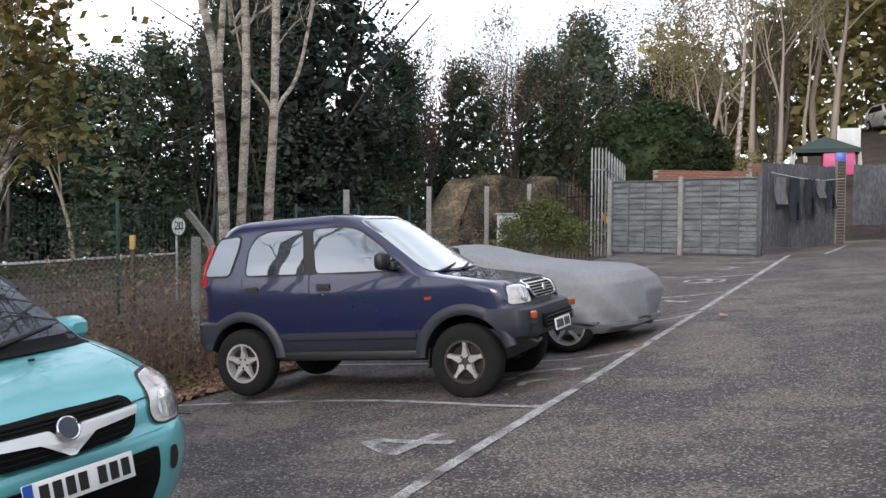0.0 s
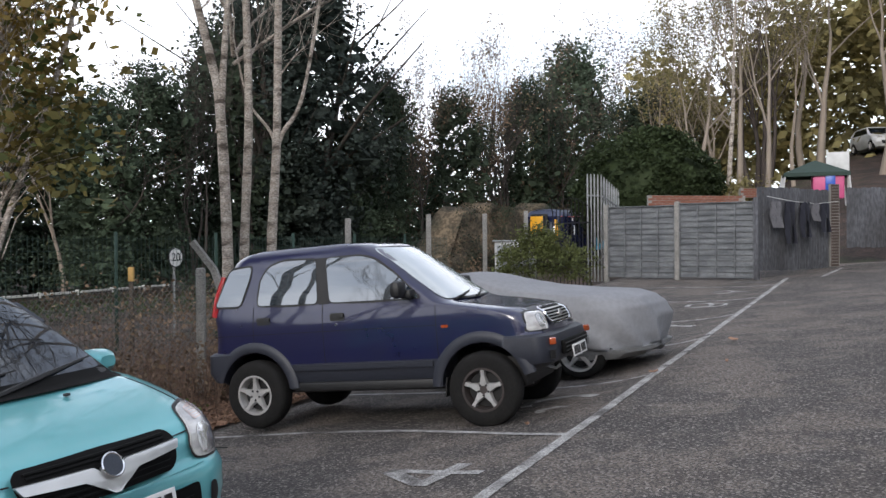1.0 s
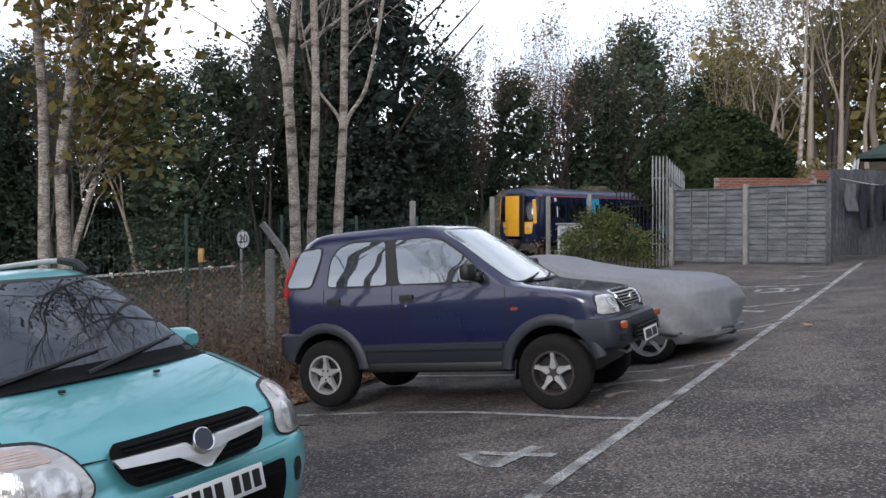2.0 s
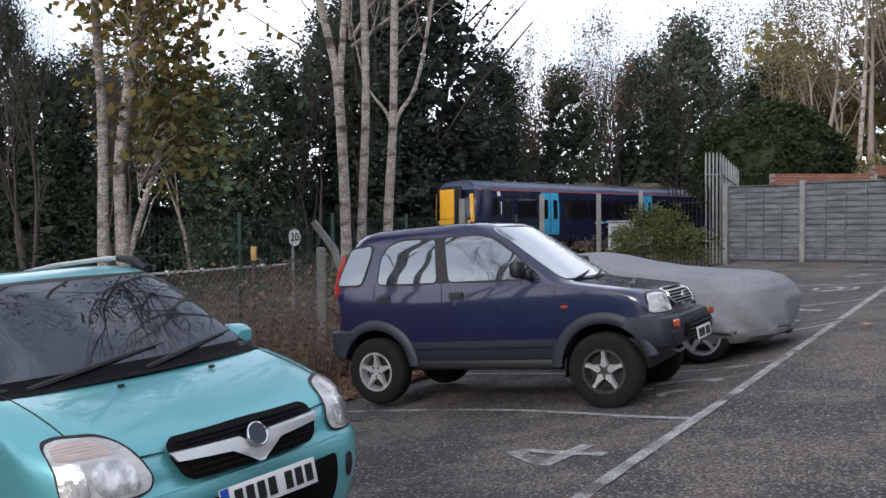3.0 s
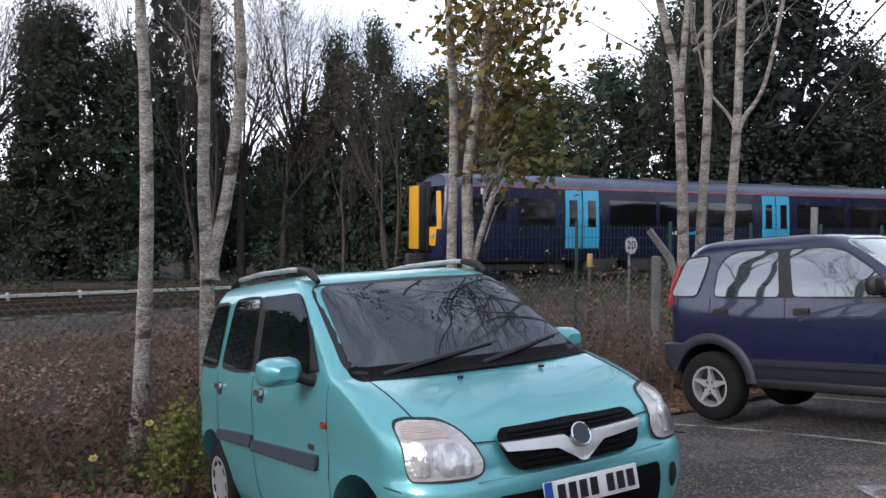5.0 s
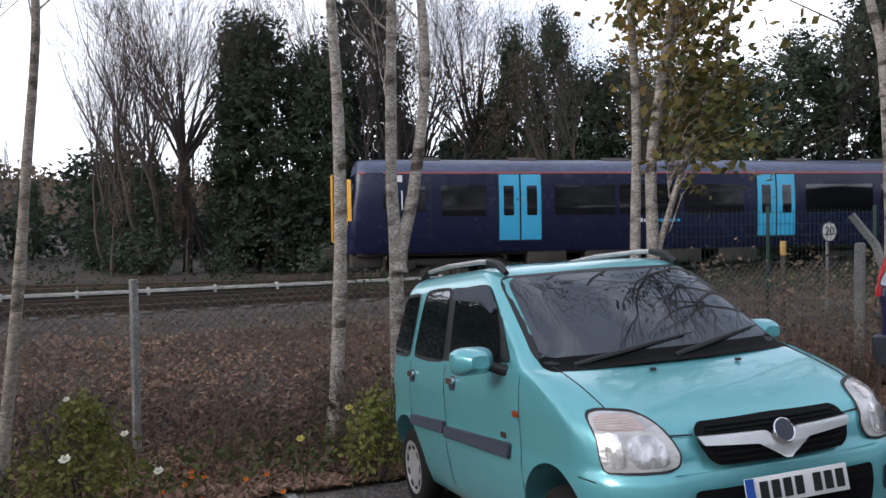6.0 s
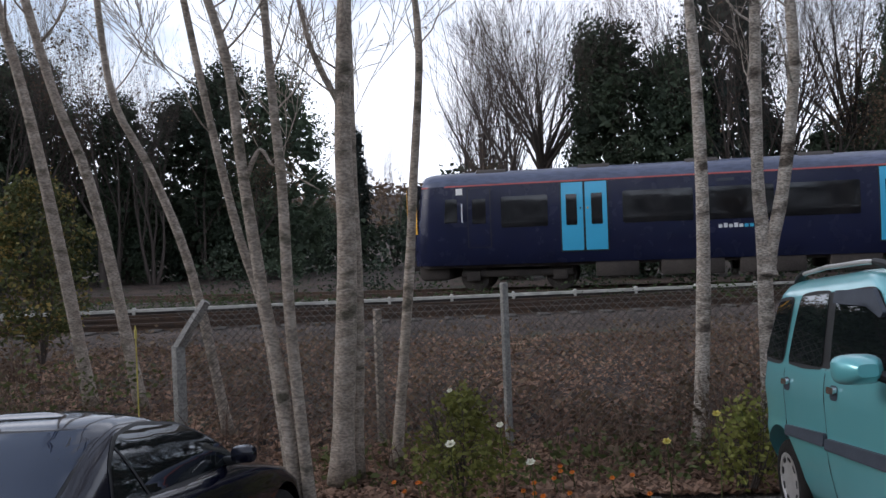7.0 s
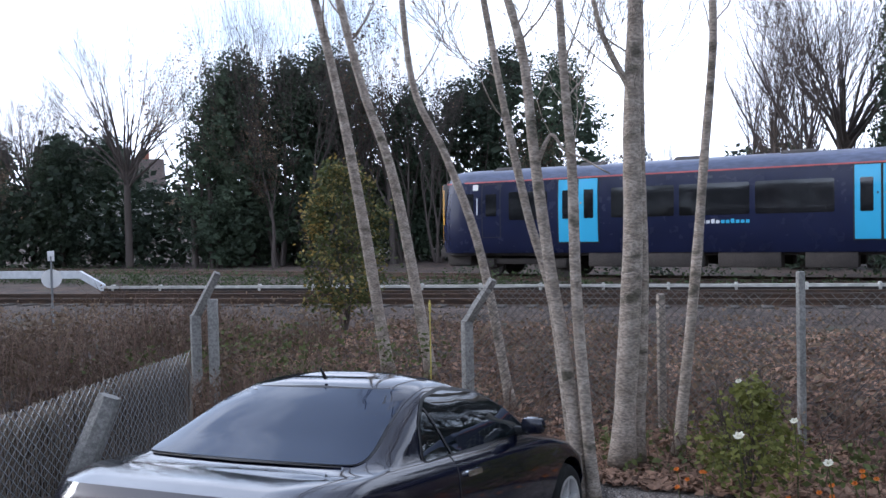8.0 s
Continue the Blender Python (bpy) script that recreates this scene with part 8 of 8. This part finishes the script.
def dead_stems():
    rng = random.Random(18)
    g = Mesh()
    for _ in range(3300):
        u, v = 5.5 + rng.gauss(0, 0.45), rng.uniform(-13.5, 4.5)
        h = rng.uniform(0.25, 0.8)
        if rng.random() < 0.35:
            u = rng.uniform(6.2, 10.0)
        if -5.5 < v < 3.0:
            h *= 1.05
        if v < -4.6:
            if rng.random() < 0.72:
                continue
            h *= 0.8
        x, y = xy(u, v)
        z = ground_z(x, y) - 0.06
        a = rng.uniform(0, 6.28)
        l = rng.uniform(0.05, 0.4) * h
        p1 = (x + l * 0.35 * math.cos(a), y + l * 0.35 * math.sin(a), z + h * 0.6)
        p2 = (x + l * math.cos(a), y + l * math.sin(a), z + h)
        g.tube([(x, y, z), p1, p2], [0.006, 0.0045, 0.002], 3, False)
        for _ in range(2):
            b = rng.uniform(0, 6.28)
            w = rng.uniform(0.06, 0.18)
            g.tube([p1, (p1[0] + w * math.cos(b), p1[1] + w * math.sin(b), p1[2] + w * 1.1)], [0.003, 0.0015], 3, False)
    tagged(part("dead_stem_growth", g, DEAD_STEM, fix=False, sharp=0), "dry brown weed stems and brambles along the fence", "weeds", kind="stuff")
    spots = []
    for _ in range(700):
        u, v = 5.5 + rng.gauss(0, 0.5), rng.uniform(-5.5, 3.2)
        if rng.random() < 0.3:
            u, v = rng.uniform(4.6, 9), rng.uniform(-14, -6)
        x, y = xy(u, v)
        spots.append(Vector((x, y, ground_z(x, y) + rng.uniform(0.0, 0.75 if v > -5.0 else 0.30))))
    tagged(part("withered_growth", leaves(Mesh(), rng, spots, 9, 0.055, 0.13), LEAF_BROWN, smooth=False, fix=False), "withered brown leaves hanging in the fence brambles", "weeds", kind="stuff")
    ivy = []
    for _ in range(260):
        u, v = rng.uniform(4.5, 5.6), rng.uniform(-8.2, 1.0)
        x, y = xy(u, v)
        ivy.append(Vector((x, y, ground_z(x, y) + rng.uniform(-0.02, 0.14))))
    for _ in range(130):
        u, v = rng.uniform(5.2, 7.5), rng.uniform(-14.5, -10)
        x, y = xy(u, v)
        ivy.append(Vector((x, y, ground_z(x, y) + rng.uniform(0.0, 0.8))))
    tagged(part("low_greenery", leaves(Mesh(), rng, ivy, 12, 0.06, 0.10), LEAF_GREEN, smooth=False, fix=False), "low green weeds in the flower bed", "weeds", kind="stuff")
    scrub = []
    for _ in range(2300):
        u, v = rng.uniform(6.2, 14.5), rng.uniform(-24, 3)
        x, y = xy(u, v)
        top = 0.9 if v < -11 and u < 9.5 else 0.26
        k = noise.noise((u * 0.5, v * 0.5, 4))
        if k > -0.15:
            scrub.append(Vector((x, y, ground_z(x, y) - 0.05 + rng.uniform(0.0, top * (0.5 + k)))))
    tagged(part("scrub", leaves(Mesh(), rng, scrub, 10, 0.075, 0.20), LEAF_BROWN, smooth=False, fix=False), "brown scrub and fallen leaves between fence and track", "weeds", kind="stuff")
    rough, dead = [], Mesh()
    for _ in range(3600):
        x, y = polar(rng.uniform(92, 114), rng.uniform(8.5, 17))
        k = noise.noise((x * 0.45, y * 0.45, 9)) + 0.25
        if k < 0:
            continue
        z, h, a = ground_z(x, y) - 0.06, rng.uniform(0.2, 0.5 + k), rng.uniform(0, 6.28)
        w = h * rng.uniform(0.1, 0.6)
        dead.tube([(x, y, z), (x + w * 0.4 * math.cos(a), y + w * 0.4 * math.sin(a), z + h * 0.7), (x + w * math.cos(a), y + w * math.sin(a), z + h)], [0.007, 0.005, 0.002], 3, False)
        if rng.random() < 0.35:
            rough.append(Vector((x, y, z + rng.uniform(0.1, 0.8) * h)))
    tagged(part("bramble_stems", dead, DEAD_STEM, fix=False, sharp=0), "dry arching bramble stems below the railway", "weeds", kind="stuff")
    tagged(part("bramble_leaves", leaves(Mesh(), rng, rough, 12, 0.06, 0.16), LEAF_BROWN, smooth=False, fix=False), "withered bramble leaves below the railway", "weeds", kind="stuff")
    far = []
    for _ in range(420):
        u, v = rng.uniform(6.5, 11.0), rng.uniform(3.0, 15.5)
        x, y = xy(u, v)
        far.append(Vector((x, y, ground_z(x, y) + rng.uniform(0.0, 1.3))))
    tagged(part("bank_growth", leaves(Mesh(), rng, far, 14, 0.075, 0.22), LEAF_BROWN, smooth=False, fix=False), "brown bramble bank behind the posts", "weeds", kind="stuff")


dead_stems()

ROSE = material("white_rose_petals", (0.78, 0.76, 0.62), 0.7, scale=9)
GOLD = material("yellow_petals", (0.60, 0.50, 0.12), 0.7, scale=9)
ORANGE = material("orange_petals", (0.75, 0.22, 0.02), 0.7, scale=9)


def flower(x, y, z, r, mat, label, stem_to):
    th = thing("flower", pose(x, y, z), label, "flower", "flowers of the bed")
    g = Mesh()
    for ring, (n, tilt, k) in enumerate(((6, 20, 1.0), (5, 48, 0.75), (3, 72, 0.45))):
        for i in range(n):
            m = pose(0, 0, 0.004 * ring, 0, 0, 360 * i / n + 25 * ring) @ pose(0, 0, 0, 0, -tilt, 0)
            g.add([m @ Vector(p) for p in ((0, 0, 0), (r * k * 0.6, r * k * 0.42, 0), (r * k, 0, r * 0.12), (r * k * 0.6, -r * k * 0.42, 0))], [(0, 1, 2, 3)])
    head = part("bloom", g, mat, th, smooth=False, fix=False)
    head.matrix_basis = pose(0, 0, 0, 25, 20, 0)
    part("stem", Mesh().tube([(0, 0, 0), (0.02, 0.01, (stem_to - z) * 0.5), (0.0, 0.02, stem_to - z)], 0.004, 4), LEAF_GREEN, th)


rbx, rby = polar(65.8, 6.5)
bush("rose_bush", rbx, rby, ground_z(rbx, rby) - 0.05, 0.75, 0.85, 130, 14, 0.05, LEAF_BED, "straggly rose bush with a few white blooms", 15, "rose bush")
b2x, b2y = polar(46.6, 6.6)
bush("bed_shrub", b2x, b2y, ground_z(b2x, b2y) - 0.05, 0.5, 0.75, 70, 12, 0.05, LEAF_BED, "small yellow-green shrub beside the teal car", 16)
for deg, dist, z, mat, r, lab in ((66.6, 5.83, 0.10, ROSE, 0.045, "creamy white rose bloom"), (61.0, 6.1, -0.12, ROSE, 0.042, "creamy white rose bloom near the ground"), (63.0, 6.2, 0.14, ROSE, 0.035, "creamy white rose bloom at the bush's side"), (51.9, 5.5, 0.18, GOLD, 0.034, "single yellow flower in the bed"), (48.5, 6.0, 0.26, GOLD, 0.036, "pale yellow leaf-like bloom"), (66.3, 6.6, 0.34, ROSE, 0.03, "small creamy rose bud")):
    x, y = polar(deg, dist)
    flower(x, y, z, r, mat, lab, ground_z(x, y) - 0.05)
fl_rng = random.Random(2)
for i in range(26):
    x, y = polar(fl_rng.uniform(52.5, 70.5), fl_rng.uniform(5.6, 6.6))
    flower(x, y, ground_z(x, y) + fl_rng.uniform(0.06, 0.22), 0.026, ORANGE, "small orange marigold flower", ground_z(x, y) - 0.05)


# ---------------------------------------------------------------- the side fence by the coupe
def side_fence():
    a, b = Vector((-4.6, -2.3, 0)), Vector((-7.3, -1.60, 0))
    th = thing("side_mesh_fence", Matrix.Identity(4), "chain-link fence packed with dry brushwood", "fence")
    g = Mesh()
    w, h, st = (b - a).length, 1.04, 0.07
    n = int((w + h) / st)
    for i in range(n):
        for sg in (1, -1):
            pts = []
            for k in range(6):
                z = h * k / 5
                s = -h + i * st + (z if sg > 0 else h - z) if sg > 0 else i * st + h - z - h
                if 0 <= s <= w:
                    q = a + (b - a) * (s / w)
                    pts.append((q.x + 0.03 * math.sin(s * 3), q.y, -0.42 + z))
            if len(pts) > 1:
                g.tube(pts, 0.0034, 3, False)
    part("wire_mesh", g, GALV, th, fix=False, sharp=0)
    rng = random.Random(9)
    br = Mesh()
    for _ in range(2600):
        s = rng.random()
        q = a + (b - a) * s
        x, y = q.x + rng.uniform(-0.06, 0.06) - 0.05, q.y - 0.06 + rng.uniform(-0.05, 0.03)
        br.tube([(x, y, -0.45), (x + rng.uniform(-0.1, 0.1), y, -0.45 + rng.uniform(0.6, 1.06))], [0.009, 0.005], 3, False)
    part("brushwood", br, TWIG_PALE, th, "dry brown brushwood screen", fix=False, sharp=0)
    pp = thing("leaning_post", pose(-5.29, -1.73, -0.5, 0, 0, 0), "leaning broken concrete post at the mesh fence", "post")
    part("shaft", Mesh().tube([(0.117, -0.435, 0), (0.06, -0.22, 0.57), (0.0, 0.0, 1.14)], [0.085, 0.08, 0.068], 6), CONCRETE, pp)


side_fence()
yx, yy = polar(86.4, 9.0)
tag = thing("yellow_tag_stake", pose(yx, yy, ground_z(yx, yy)), "thin yellow stake with a yellow tag", "stake")
part("rod", Mesh().tube([(0, 0, 0), (0.03, 0, 1.3)], 0.008, 6), GOLD, tag)
part("tag", Mesh().box(0.03, 0, 1.22, 0.08, 0.02, 0.10, bev=0.01), GOLD, tag)

dx_, dy_ = polar(109.2, 20.5)
marker = thing("limit_marker", pose(dx_, dy_, ground_z(dx_, dy_), 0, 0, -70), "white round marker on a short post beside the rails", "sign")
part("post", Mesh().tube([(0, 0.03, 0), (0, 0.03, 1.25)], 0.025, 6), GALV, marker)
part("disc", Mesh().lathe([(0.21, 0), (0.21, 0.02), (0.002, 0.02)], 24, pose(0, 0, 1.02, 90, 0, 0)), PLATE_WHITE, marker)
part("top_plate", Mesh().box(0, 0, 1.52, 0.14, 0.02, 0.22, bev=0.005), PLATE_WHITE, marker)
part("top_post", Mesh().tube([(0, 0.03, 1.2), (0, 0.03, 1.52)], 0.015, 6), GALV, marker)

# ---------------------------------------------------------------- movement
def motions():
    seconds = ((0.0, -28.60), (1.0, -20.30), (2.0, -12.06), (3.5, 0.26), (4.0, 4.33), (4.5, 8.42), (6.0, 20.75), (6.5, 24.90), (7.0, 29.19), (7.5, 33.50), (8.0, 37.80))
    for k, car in enumerate(train_cars):
        rows = []
        for t, s in seconds:
            q = Vector((TRAIN_X0, TRAIN_Y0, RAIL_Z)) + d_tr * (s - 20.42 * k) + n_tr
            rows.append((t, pose(q.x, q.y, q.z, 0, 0, TRAIN_YAW)))
        walk(car, rows)


motions()
